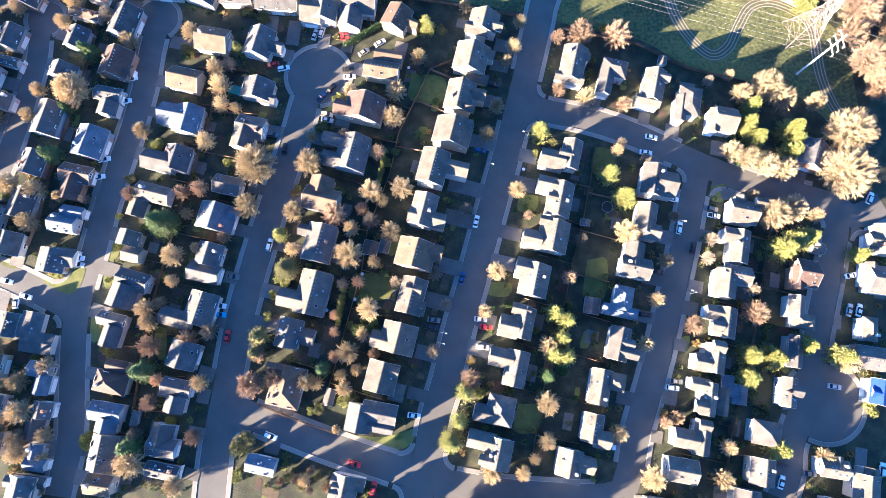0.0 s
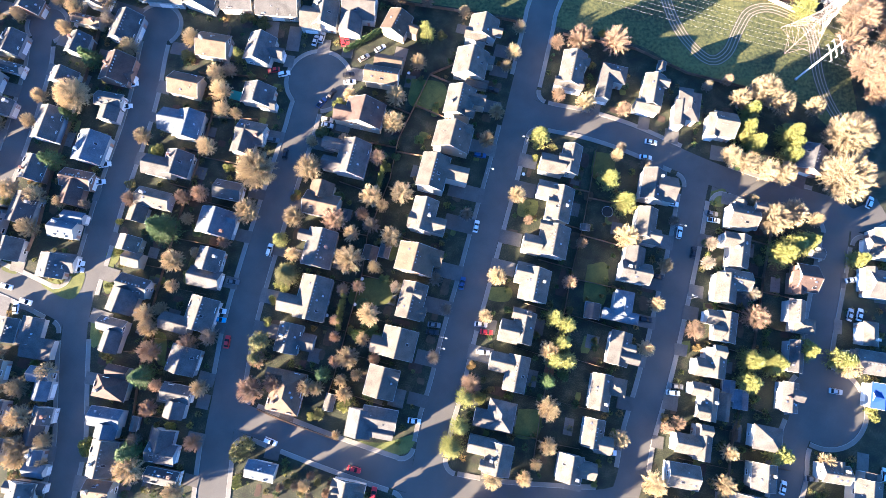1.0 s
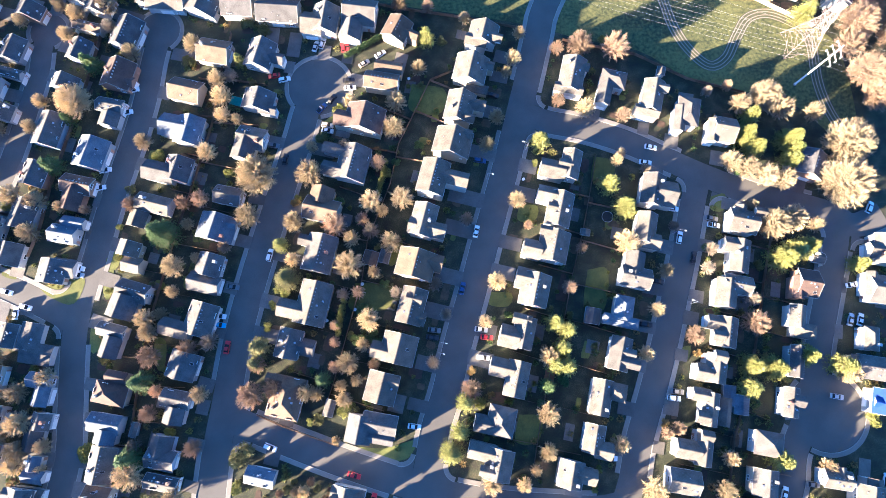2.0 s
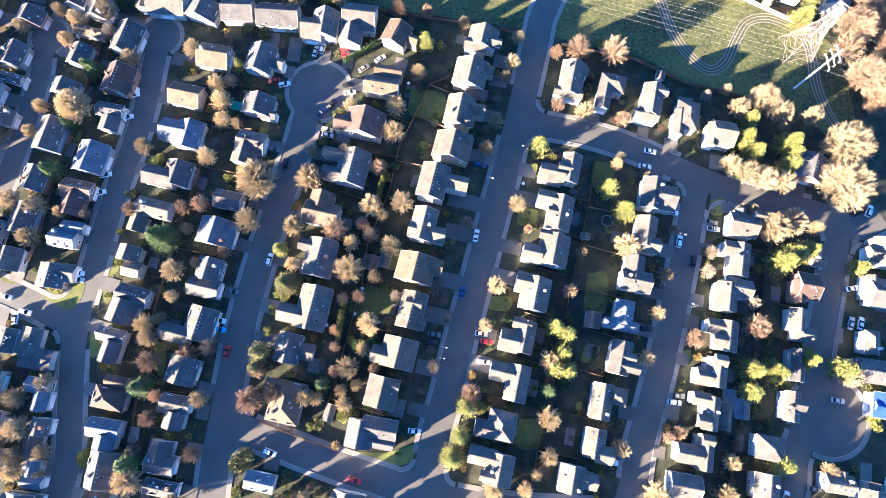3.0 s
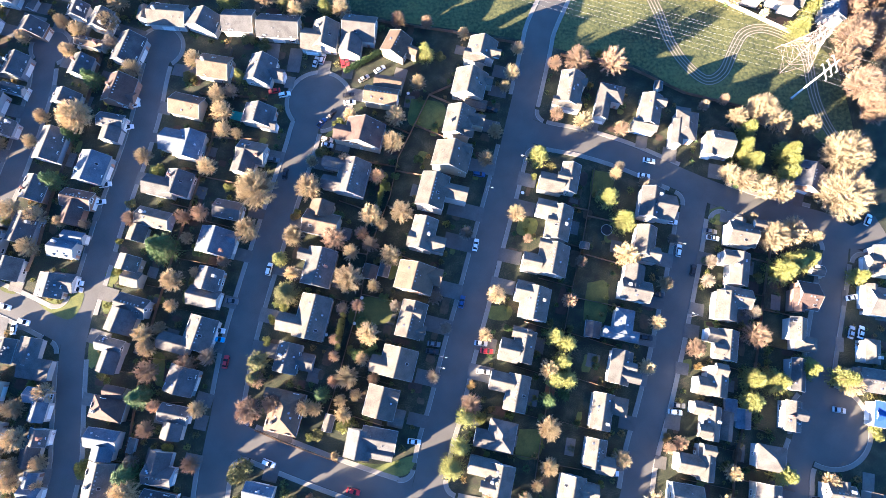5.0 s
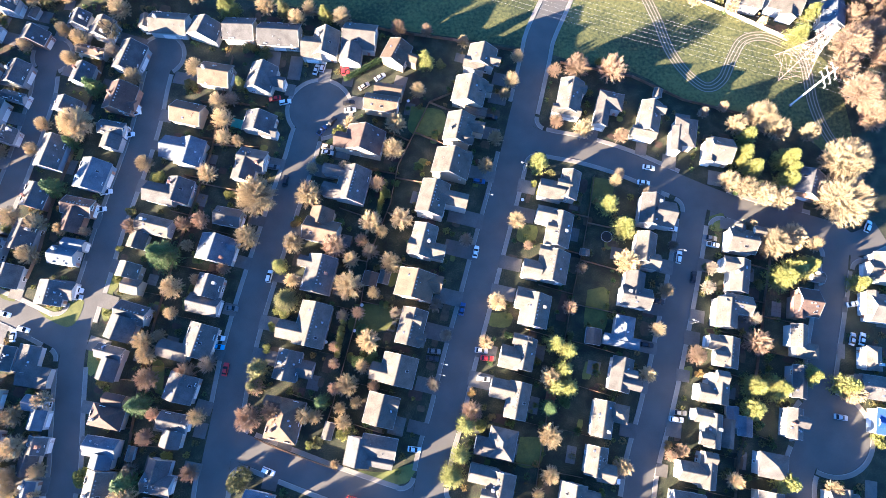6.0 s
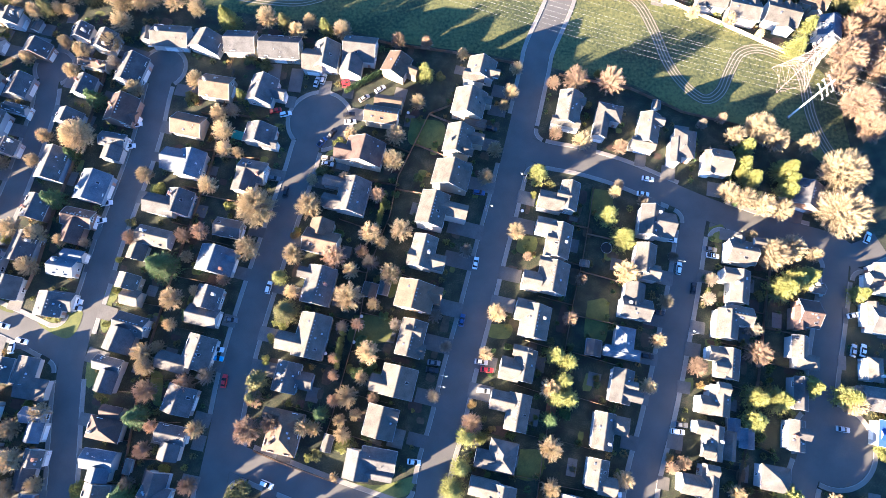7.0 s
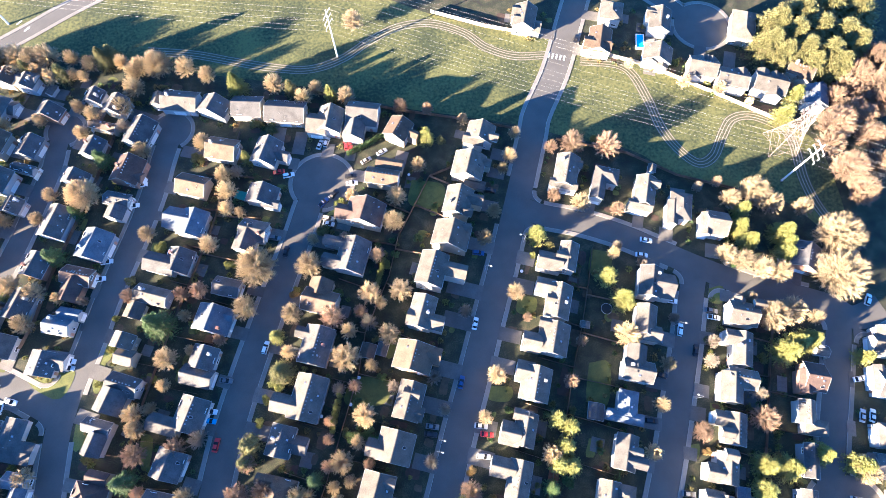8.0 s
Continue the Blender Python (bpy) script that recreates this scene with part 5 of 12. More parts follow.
# between west streets, right row
home(-86.9, 115.4, -10.0, "E", "tan", "cream", (("gable", "x", 0.0, 0.0, 11.3, 8.6),), pitch=0.73, seed=61, tall=4.2)
home(-69.2, 114.0, -14.0, "E", "dark", "white", (("gable", "y", 0.0, 0.0, 9.5, 10.3), ("gable", "x", 5.2, -0.1, 7.4, 3.7),), pitch=0.76, seed=62, tall=4.2)
home(-68.8, 95.3, -12.0, "E", "dark", "white", (("gable", "y", 0.0, 0.0, 10.9, 7.2), ("gable", "x", 4.1, -2.8, 6.2, 2.8),), pitch=0.62, seed=63, tall=4.2)
home(-70.4, 80.4, -12.0, "E", "grey", "white", (("gable", "x", 0.0, 0.0, 9.6, 7.3), ("gable", "y", -1.8, -3.5, 7.6, 9.5),), pitch=0.65, seed=64, tall=4.2)
home(-77.4, 58.4, -11.6, "E", "grey", "cream", (("gable", "x", 0.0, 0.0, 9.3, 5.7),), pitch=0.68, seed=65, tall=4.2)
home(-80.6, 46.5, -13.4, "E", "blue", "white", (("gable", "y", 0.0, 0.0, 12.6, 8.8), ("dormer", "x", 4.1, 2.2, 5.4, 3.1),), pitch=0.71, seed=66, tall=4.2)
home(-82.2, 33.1, -13.0, "E", "dark", "white", (("gable", "y", 0.0, 0.0, 8.3, 7.2), ("gable", "x", 0.1, -6.6, 10.6, 6.0),), pitch=0.74, seed=67, tall=4.2)
home(-83.6, 14.1, -15.0, "E", "grey", "white", (("gable", "y", 0.0, 0.0, 9.3, 10.7), ("gable", "x", -7.6, -5.4, 10.3, 5.2),), pitch=0.60, seed=68, tall=4.2)
home(-88.4, -1.6, -15.0, "E", "dark", "grey", (("gable", "y", 0.0, 0.0, 9.2, 8.4),), pitch=0.63, seed=69, tall=4.2)
home(-89.7, -12.6, -11.0, "E", "dark", "white", (("gable", "x", 0.0, 0.0, 9.2, 5.0), ("gable", "y", 0.7, -5.4, 6.0, 5.0),), pitch=0.66, seed=70, tall=4.2)
home(-93.1, -31.9, -11.0, "E", "dark", "blue", (("gable", "x", 0.0, 0.0, 9.0, 5.6), ("gable", "y", -1.2, 3.9, 6.9, 6.6),), pitch=0.69, seed=71, tall=4.2)
home(-92.3, -39.3, -11.0, "E", "dark", "brown", (("gable", "x", 0.0, 0.0, 10.3, 4.0),), pitch=0.72, seed=72, tall=4.2)
# between west streets, left row
home(-96.2, 99.4, -13.0, "W", "tan", "cream", (("gable", "x", 0.0, 0.0, 11.2, 7.7),), pitch=0.75, seed=73, tall=4.2)
home(-93.6, 83.4, -11.0, "W", "blue", "white", (("gable", "y", 0.0, 0.0, 9.0, 9.9), ("gable", "x", -5.8, 0.7, 10.1, 7.9),), pitch=0.61, seed=74, tall=4.2)
home(-96.5, 68.4, -13.0, "W", "dark", "white", (("gable", "y", 0.0, 0.0, 9.2, 8.5), ("gable", "x", -6.3, -2.4, 11.1, 6.5),), pitch=0.64, seed=75, tall=4.2)
home(-104.0, 55.3, -14.0, "W", "taupe", "white", (("gable", "x", 0.0, 0.0, 11.8, 5.6), ("low", "y", -4.4, -6.5, 6.0, 5.4),), pitch=0.67, seed=76, tall=4.2)
home(-111.0, 38.9, -14.0, "W", "taupe", "cream", (("gable", "y", 0.0, 0.0, 7.3, 4.7), ("gable", "x", 3.0, -5.1, 6.0, 5.0),), pitch=0.70, seed=77, tall=4.2)
home(-107.9, 23.7, -16.0, "W", "dark", "white", (("gable", "x", 0.0, 0.0, 10.5, 5.9), ("gable", "y", -1.8, -5.9, 9.1, 7.7),), pitch=0.73, seed=78, tall=4.2)
home(-114.0, 10.2, -14.0, "W", "dark", "white", (("gable", "x", 0.0, 0.0, 9.0, 3.9), ("gable", "y", 1.3, -5.4, 6.0, 6.8),), pitch=0.76, seed=79, tall=4.2)
home(-112.2, -10.9, -12.0, "W", "brown", "cream", (("hip", "y", 0.0, 0.0, 10.5, 6.4), ("gable", "x", 0.3, 5.6, 6.7, 3.3),), pitch=0.62, seed=80, tall=4.2)
home(-112.8, -20.5, -9.0, "W", "blue", "white", (("gable", "x", 0.0, 0.0, 10.2, 5.4), ("gable", "y", 1.1, -4.3, 6.5, 4.1),), pitch=0.65, seed=81, tall=4.2)
home(-112.5, -33.5, -7.0, "W", "pale", "white", (("gable", "y", 0.0, 0.0, 8.0, 10.8),), pitch=0.68, seed=82, tall=4.2)
# far west streets
home(-120.9, 123.1, -16.0, "E", "dark", "grey", (("gable", "y", 0.0, 0.0, 9.8, 11.3),), pitch=0.71, seed=83, tall=4.2)
home(-122.3, 105.8, -13.0, "E", "brown", "brown", (("gable", "y", 0.0, 0.0, 10.4, 10.5), ("gable", "x", 3.4, -1.9, 6.0, 3.4),), pitch=0.74, seed=84, tall=4.2)
home(-124.1, 93.4, -11.0, "E", "dark", "white", (("gable", "x", 0.0, 0.0, 9.3, 4.4), ("gable", "y", 1.3, -5.3, 6.7, 4.9),), pitch=0.60, seed=85, tall=4.2)
home(-128.7, 74.6, -14.0, "E", "blue", "blue", (("gable", "y", 0.0, 0.0, 10.6, 10.8),), pitch=0.63, seed=86, tall=4.2)
home(-132.3, 62.6, -12.0, "E", "brown", "brown", (("gable", "x", 0.0, 0.0, 10.7, 5.8), ("gable", "y", -0.4, -5.3, 6.9, 8.3),), pitch=0.66, seed=87, tall=4.2)
home(-135.1, 44.2, -10.0, "E", "blue", "white", (("gable", "x", 0.0, 0.0, 8.8, 5.5), ("gable", "x", 2.2, 4.7, 7.6, 3.5),), pitch=0.69, seed=88, tall=4.2)
home(-137.7, 31.0, -8.0, "E", "dark", "white", (("gable", "y", 0.0, 0.0, 9.0, 7.8), ("gable", "x", 4.1, 1.7, 7.3, 5.8),), pitch=0.50, seed=89, tall=3.8)
home(-153.3, 37.0, -10.0, "N", "grey", "white", (("gable", "y", 0.0, 0.0, 8.2, 7.5),), pitch=0.75, seed=90, tall=4.2)
home(-145.4, 83.9, -13.0, "W", "grey", "blue", (("gable", "y", 0.0, 0.0, 9.1, 12.1),), pitch=0.61, seed=91, tall=4.2)
home(-148.5, 66.8, -15.0, "W", "dark", "brown", (("gable", "y", 0.0, 0.0, 8.3, 8.4),), pitch=0.64, seed=92, tall=4.2)
home(-150.3, 51.8, -15.0, "W", "dark", "grey", (("gable", "y", 0.0, 0.0, 8.5, 10.3),), pitch=0.67, seed=93, tall=4.2)
home(-138.2, 116.0, -16.0, "W", "dark", "white", (("gable", "y", 0.0, 0.0, 7.5, 7.6),), pitch=0.70, seed=94, tall=4.2)
home(-141.8, 102.4, -15.0, "W", "grey", "white", (("gable", "y", 0.0, 0.0, 9.6, 5.1),), pitch=0.73, seed=95, tall=4.2)
home(-163.3, 90.7, -14.0, "E", "grey", "white", (("gable", "y", 0.0, 0.0, 6.7, 5.5),), pitch=0.76, seed=96, tall=4.2)
home(-163.6, 116.6, -15.0, "E", "dark", "grey", (("gable", "y", 0.0, 0.0, 8.0, 8.6),), pitch=0.62, seed=97, tall=4.2)
home(-163.3, 106.6, -15.0, "E", "grey", "white", (("gable", "x", 0.0, 0.0, 8.9, 2.8),), pitch=0.65, seed=98, tall=4.2)
home(-159.2, 132.6, -19.0, "E", "dark", "brown", (("gable", "y", 0.0, 0.0, 10.1, 5.5),), pitch=0.68, seed=99, tall=4.2)
home(-142.8, 140.2, -14.0, "S", "dark", "white", (("gable", "y", 0.0, 0.0, 6.9, 5.6),), pitch=0.71, seed=100, tall=4.2)
home(-136.2, 125.9, -14.0, "W", "tan", "cream", (("gable", "x", 0.0, 0.0, 10.9, 2.8),), pitch=0.74, seed=101, tall=4.2)
# west dead end top
home(-107.3, 137.9, -5.0, "S", "pale", "white", (("gable", "x", 0.0, 0.0, 14.0, 8.5), ("gable", "y", -9.4, 0.2, 4.7, 5.3),), pitch=0.60, seed=102, tall=4.2)
home(-92.9, 135.0, -19.0, "W", "grey", "white", (("gable", "y", 0.0, 0.0, 11.8, 7.3),), pitch=0.63, seed=103, tall=4.2)
home(-79.3, 135.1, -2.0, "S", "dark", "cream", (("gable", "x", 0.0, 0.0, 11.3, 8.8),), pitch=0.66, seed=104, tall=4.2)
home(-63.5, 132.6, -4.0, "S", "dark", "cream", (("gable", "x", 0.0, 0.0, 15.4, 9.1),), pitch=0.69, seed=105, tall=4.2)
home(-45.2, 128.4, -7.0, "S", "pale", "white", (("gable", "y", 0.0, 0.0, 9.1, 10.5), ("gable", "x", -4.6, -2.3, 7.4, 8.3),), pitch=0.72, seed=106, tall=4.9)
home(-31.9, 131.3, -7.0, "S", "grey", "white", (("gable", "x", 0.0, 0.0, 12.0, 10.2), ("gable", "y", -2.5, -7.9, 7.8, 7.2),), pitch=0.75, seed=107, tall=4.9)
home(-17.5, 123.9, -25.0, "S", "tan", "tan", (("gable", "y", 0.0, 0.0, 8.8, 8.4), ("gable", "x", 4.8, 0.3, 7.3, 2.8),), pitch=0.61, seed=108, tall=5.7)
# far left bottom
home(-142.4, 8.3, -9.0, "N", "grey", "white", (("low", "y", 0.0, 0.0, 6.9, 8.6), ("low", "x", 3.7, -5.4, 10.5, 6.4),), pitch=0.22, seed=109, tall=4.2)
home(-136.6, -6.5, -9.0, "E", "blue", "white", (("gable", "x", 0.0, 0.0, 6.9, 4.1), ("gable", "y", 2.0, -4.9, 4.8, 6.0),), pitch=0.67, seed=110, tall=4.2)
home(-134.0, -19.8, -8.0, "E", "grey", "white", (("gable", "y", 0.0, 0.0, 5.7, 4.8), ("low", "y", -2.1, -6.0, 5.7, 7.4),), pitch=0.70, seed=111, tall=4.2)
home(-134.8, -33.1, -8.0, "E", "blue", "white", (("gable", "y", 0.0, 0.0, 3.6, 4.2), ("gable", "x", 0.9, -4.2, 6.5, 3.4),), pitch=0.73, seed=112, tall=4.2)
home(-150.7, 8.7, -9.0, "N", "grey", "white", (("gable", "y", 0.0, 0.0, 6.3, 7.6),), pitch=0.40, seed=113, tall=3.3)
# south of the cross street
home(-60.0, -37.4, -12.0, "N", "blue", "white", (("gable", "x", 0.0, 0.0, 9.0, 4.8),), pitch=0.62, seed=114, tall=4.2)
# houses at the edges, some unseen and added for their shadows, and driveways
driveway(-162.7, 138.1, 73.4, 5.0, 9.8)
driveway(-151.7, 136.7, -7.5, 5.0, 7.5)
driveway(-141.6, 134.5, -17.7, 5.0, 9.4)
house(-132.5, 135.5, -17.9, 7.4, 7.4, "y", "E", "grey", "white", pitch=0.63, seed=4)
driveway(-123.2, 132.5, 72.1, 5.0, 12.1)
driveway(-143.1, 129.9, 76.2, 5.0, 6.2)
driveway(-144.6, 119.2, 74.3, 5.0, 8.6)
driveway(-148.3, 106.9, 74.6, 5.0, 6.6)
driveway(-151.8, 84.8, 76.7, 5.0, 6.3)
driveway(-154.7, 69.4, 75.0, 5.0, 6.7)
driveway(-126.9, 57.9, 78.4, 5.0, 2.4)
driveway(-157.4, 54.0, 75.1, 5.0, 9.2)
driveway(-128.6, 45.7, 80.5, 5.0, 1.6)
driveway(-152.2, 32.0, -10.8, 5.0, 5.3)
driveway(-66.6, 121.6, -4.2, 5.0, 12.3)
driveway(-57.6, 120.4, -6.5, 5.0, 10.2)
driveway(-45.9, 117.0, -6.8, 4.6, 6.2)
driveway(-36.1, 119.4, -9.2, 4.2, 14.0)
driveway(-16.8, 111.9, -13.7, 4.8, 9.8)
driveway(-99.0, 115.6, 78.6, 5.0, 11.9)
driveway(-106.2, 100.2, 77.0, 5.0, 5.0)
driveway(-106.1, 87.5, 79.0, 3.8, 9.3)
driveway(-107.4, 70.6, 77.1, 5.0, 13.7)
driveway(-112.9, 56.2, 75.4, 4.1, 9.3)
driveway(-116.9, 40.8, 75.7, 5.0, 6.6)
driveway(-119.1, 28.3, 73.8, 5.0, 6.7)
driveway(-120.4, 13.0, 73.9, 5.0, 7.8)
driveway(-119.1, -8.3, 79.8, 4.2, 8.8)
driveway(-118.9, -20.0, 81.9, 5.0, 6.8)
driveway(-118.5, -33.1, 82.7, 5.0, 7.6)
house(-112.2, -43.3, -7.4, 8.1, 5.7, "x", "W", "tan", "cream", pitch=0.63, seed=43)
driveway(-119.8, -42.3, 82.6, 5.0, 7.2)
driveway(-59.1, 110.9, 79.9, 5.0, 3.6)
driveway(-62.7, 80.5, 78.2, 4.2, 6.7)
driveway(-68.3, 58.2, 78.4, 3.8, 6.3)
driveway(-72.0, 42.4, 76.6, 4.5, 5.9)
driveway(-75.4, 25.4, 76.7, 4.2, 4.8)
driveway(-77.9, 9.8, 74.9, 4.3, 3.5)
driveway(-81.6, -8.0, 75.1, 4.5, 5.8)
driveway(-82.1, -15.5, 79.1, 5.0, 4.3)
driveway(-83.6, -27.6, 79.2, 3.8, 6.0)
driveway(-84.1, -41.1, 78.3, 3.7, 5.1)
driveway(-146.9, 16.3, -8.8, 5.0, 1.3)
house(-136.4, -44.5, -7.3, 10.1, 6.8, "y", "E", "grey", "white", wing=(1.8, 2.9, 1.9), pitch=0.56, seed=61)
driveway(-30.1, 105.0, 80.4, 5.0, 10.9)
driveway(-37.3, 85.0, 76.7, 5.4, 5.3)
driveway(-45.3, 77.3, 76.9, 4.7, 10.4)
driveway(-51.9, 54.3, 77.2, 4.1, 8.9)
driveway(-55.3, 36.2, 77.3, 3.8, 11.4)
driveway(-59.3, 20.0, 77.5, 5.0, 11.0)
driveway(-61.3, 8.7, 77.7, 5.0, 10.8)
driveway(-53.1, -19.8, -12.3, 5.0, 4.0)
driveway(24.6, 114.6, 75.3, 5.1, 9.8)
driveway(21.4, 106.8, 77.4, 4.4, 7.0)
driveway(16.8, 92.6, 77.6, 5.0, 9.8)
driveway(14.3, 76.1, 75.7, 5.0, 11.0)
driveway(8.5, 58.8, 75.9, 5.6, 13.2)
driveway(6.1, 46.9, 76.0, 5.6, 11.2)
driveway(2.0, 29.6, 76.1, 5.5, 10.0)
driveway(-1.6, 16.9, 76.2, 5.5, 9.7)
driveway(-5.4, -1.1, 76.4, 5.0, 8.2)
driveway(-8.6, -15.0, 76.4, 4.2, 7.1)
driveway(31.4, 70.8, 76.4, 5.2, 6.8)
driveway(29.5, 60.1, 76.5, 5.4, 8.8)
driveway(24.2, 41.7, 76.6, 4.9, 8.2)
driveway(21.3, 31.0, 76.7, 5.1, 8.7)
driveway(15.0, 10.3, 76.9, 5.0, 7.3)
driveway(12.9, 0.5, 77.0, 5.3, 8.7)
driveway(8.8, -14.4, 77.1, 3.6, 8.2)
driveway(15.7, -38.5, -12.8, 5.6, 6.9)
driveway(57.0, 91.8, -14.2, 4.6, 6.1)
driveway(75.4, 86.0, -12.6, 4.2, 5.4)
driveway(85.4, 80.6, -11.1, 5.2, 5.6)
driveway(101.9, 73.9, -11.4, 5.0, 5.7)
house(133.3, 69.9, -20.5, 9.1, 9.2, "y", "S", "dark", "brown", pitch=0.58, seed=94)
driveway(130.8, 63.2, -20.5, 5.0, 5.2)
driveway(78.6, 67.2, -10.6, 5.1, 6.8)
driveway(79.1, 40.5, 77.5, 5.2, 7.9)
driveway(74.9, 25.2, 77.6, 4.7, 7.5)
driveway(70.7, 11.8, 77.7, 4.3, 7.8)
driveway(67.1, -1.2, 75.7, 4.7, 6.8)
driveway(62.5, -16.0, 77.9, 4.7, 5.8)
driveway(58.3, -29.3, 78.0, 3.8, 5.6)
driveway(43.3, -43.0, -11.0, 5.5, 2.5)
driveway(104.4, 56.2, -11.7, 5.0, 4.3)
driveway(94.6, 40.6, 78.4, 4.8, 5.6)
driveway(89.7, 22.4, 78.4, 4.4, 5.3)
driveway(87.1, 14.6, 78.5, 5.0, 5.6)
driveway(82.7, 1.9, 78.6, 4.1, 4.6)
driveway(77.8, -15.8, 78.7, 5.1, 5.2)
driveway(72.6, -28.8, 78.8, 4.1, 3.9)
driveway(69.4, -40.8, 80.2, 4.3, 4.2)
driveway(134.3, 34.3, 79.5, 5.0, 2.1)
driveway(130.6, 24.6, 79.6, 5.0, 3.4)
driveway(126.9, 10.1, 79.7, 3.8, 2.5)
driveway(123.1, 1.4, 79.7, 5.0, 4.4)
driveway(112.6, -29.4, 78.0, 4.0, 2.6)
driveway(110.0, -36.5, 79.6, 3.6, 3.9)
house(138.1, -42.8, -10.8, 7.9, 10.1, "y", "N", "pale", "white", wing=(1.5, 4.3, 2.4), pitch=0.52, seed=119)
driveway(141.1, -35.2, -10.8, 3.9, 5.8)
driveway(142.6, 26.3, 80.8, 5.6, 1.7)
driveway(138.5, 10.0, 80.8, 5.0, 2.9)
house(146.2, -13.6, -13.3, 5.6, 7.8, "y", "W", "tarp", "white", pitch=0.64, seed=124)
house(37.4, 180.0, -12.0, 11.8, 11.3, "y", "E", "pale", "white", wing=(-2.4, 5.9, 3.1), pitch=0.63, seed=125)
driveway(46.1, 175.7, 78.0, 5.3, 7.1)
house(66.4, 168.3, -11.4, 10.7, 11.6, "y", "W", "tan", "cream", wing=(-2.5, 6.3, 2.0), pitch=0.54, seed=126)
driveway(58.8, 167.2, 78.6, 5.6, 3.7)
house(91.5, 161.9, -14.6, 11.0, 9.6, "y", "N", "pale", "white", wing=(-2.5, 5.5, 1.9), pitch=0.58, seed=127)
driveway(91.2, 170.9, -14.6, 5.0, 7.5)
house(109.1, 154.2, -13.5, 10.9, 8.5, "x", "N", "pale", "white", pitch=0.64, seed=128)
driveway(111.4, 163.8, -13.5, 5.0, 11.1)
house(120.8, 148.4, -14.0, 11.7, 8.5, "x", "N", "pale", "white", pitch=0.51, seed=129)
driveway(123.5, 159.3, -14.0, 5.0, 13.9)
house(135.9, 146.3, -16.6, 12.3, 9.2, "x", "N", "pale", "white", pitch=0.52, seed=130)
driveway(138.7, 155.8, -16.6, 5.0, 10.6)
house(150.6, 154.7, -22.8, 10.0, 10.2, "x", "N", "tan", "cream", wing=(2.1, 5.3, 2.6), pitch=0.55, seed=131)
house(130.4, 176.3, -13.8, 9.0, 14.4, "y", "W", "pale", "cream", hip=0.6, pitch=0.62, seed=132)
house(94.6, 179.1, -12.6, 8.3, 11.2, "y", "E", "pale", "white", pitch=0.53, seed=133)
driveway(100.4, 177.8, 77.4, 5.0, 3.7)
house(74.0, 184.2, -11.7, 8.8, 9.0, "y", "W", "pale", "white", hip=0.6, pitch=0.51, seed=134)
driveway(66.1, 185.9, 78.3, 5.0, 7.3)
house(153.6, 140.9, -12.2, 8.5, 10.5, "y", "N", "blue", "white", wing=(2.1, 3.9, 2.0), pitch=0.53, seed=135)
driveway(158.2, 152.3, -12.2, 3.5, 13.8)
house(-171.5, 146.4, -13.2, 7.5, 5.6, "y", "E", "grey", "white", pitch=0.63, seed=136)
driveway(-162.4, 144.3, 76.8, 5.0, 11.1)
house(-181.0, 149.0, -12.7, 7.8, 6.2, "y", "W", "tan", "cream", pitch=0.6, seed=137)
driveway(-189.9, 151.0, 77.3, 5.0, 10.5)
driveway(-57.5, -32.2, -12.5, 5.0, 4.6)
house(-31.1, -44.6, -11.2, 10.0, 7.8, "y", "E", "pale", "white", wing=(2.0, 3.5, 2.2), pitch=0.63, seed=139)
# row beyond the lower edge of view, added to cast shadows into it
house(-141.4, -56.9, -7.6, 9.6, 8.9, "y", "E", "grey", "white", wing=(-2.2, 4.2, 1.9), pitch=0.6, seed=140)
driveway(-135.5, -59.9, 82.4, 3.8, 3.0)
house(11.8, -54.1, -12.3, 9.8, 8.9, "y", "W", "grey", "white", wing=(2.3, 3.8, 2.6), pitch=0.58, seed=141)
house(26.0, -56.4, -12.6, 9.7, 8.4, "y", "N", "pale", "white", pitch=0.68, seed=142)
house(70.9, -52.7, -9.7, 10.2, 9.5, "y", "W", "pale", "white", wing=(2.3, 4.4, 2.2), pitch=0.57, seed=143)
driveway(65.0, -49.4, 80.3, 4.0, 2.6)
house(99.4, -49.3, -10.3, 9.8, 8.5, "y", "E", "grey", "cream", wing=(-1.6, 4.5, 1.9), pitch=0.56, seed=144)
driveway(105.8, -52.1, 79.7, 4.0, 3.6)
house(-25.7, -56.4, -11.4, 9.9, 8.2, "y", "E", "pale", "white", wing=(-2.2, 3.6, 2.2), pitch=0.55, seed=145)
driveway(-18.0, -60.2, 78.6, 3.2, 6.7)
house(127.3, -51.9, -10.6, 11.1, 8.3, "y", "W", "taupe", "white", wing=(-1.9, 4.4, 2.4), pitch=0.67, seed=146)
driveway(119.1, -52.3, 79.4, 4.0, 4.9)
house(143.6, -55.8, -10.3, 9.7, 9.7, "y", "W", "grey", "white", wing=(2.3, 5.0, 2.7), pitch=0.53, seed=147)
# column along and past the left edge of view, added to shade the streets
house(-179.5, 133.6, -14.3, 9.7, 10.4, "y", "E", "grey", "white", wing=(2.2, 5.7, 2.4), hip=0.6, pitch=0.66, seed=148)
driveway(-167.0, 132.7, 75.7, 5.1, 14.9)
house(-177.5, 117.7, -14.3, 9.5, 10.1, "y", "E", "tan", "cream", pitch=0.63, seed=149)
driveway(-168.5, 115.4, 75.7, 5.0, 9.2)
house(-171.2, 101.1, -14.4, 9.3, 8.9, "y", "E", "grey", "white", pitch=0.6, seed=150)
driveway(-163.6, 99.2, 75.6, 5.0, 6.4)
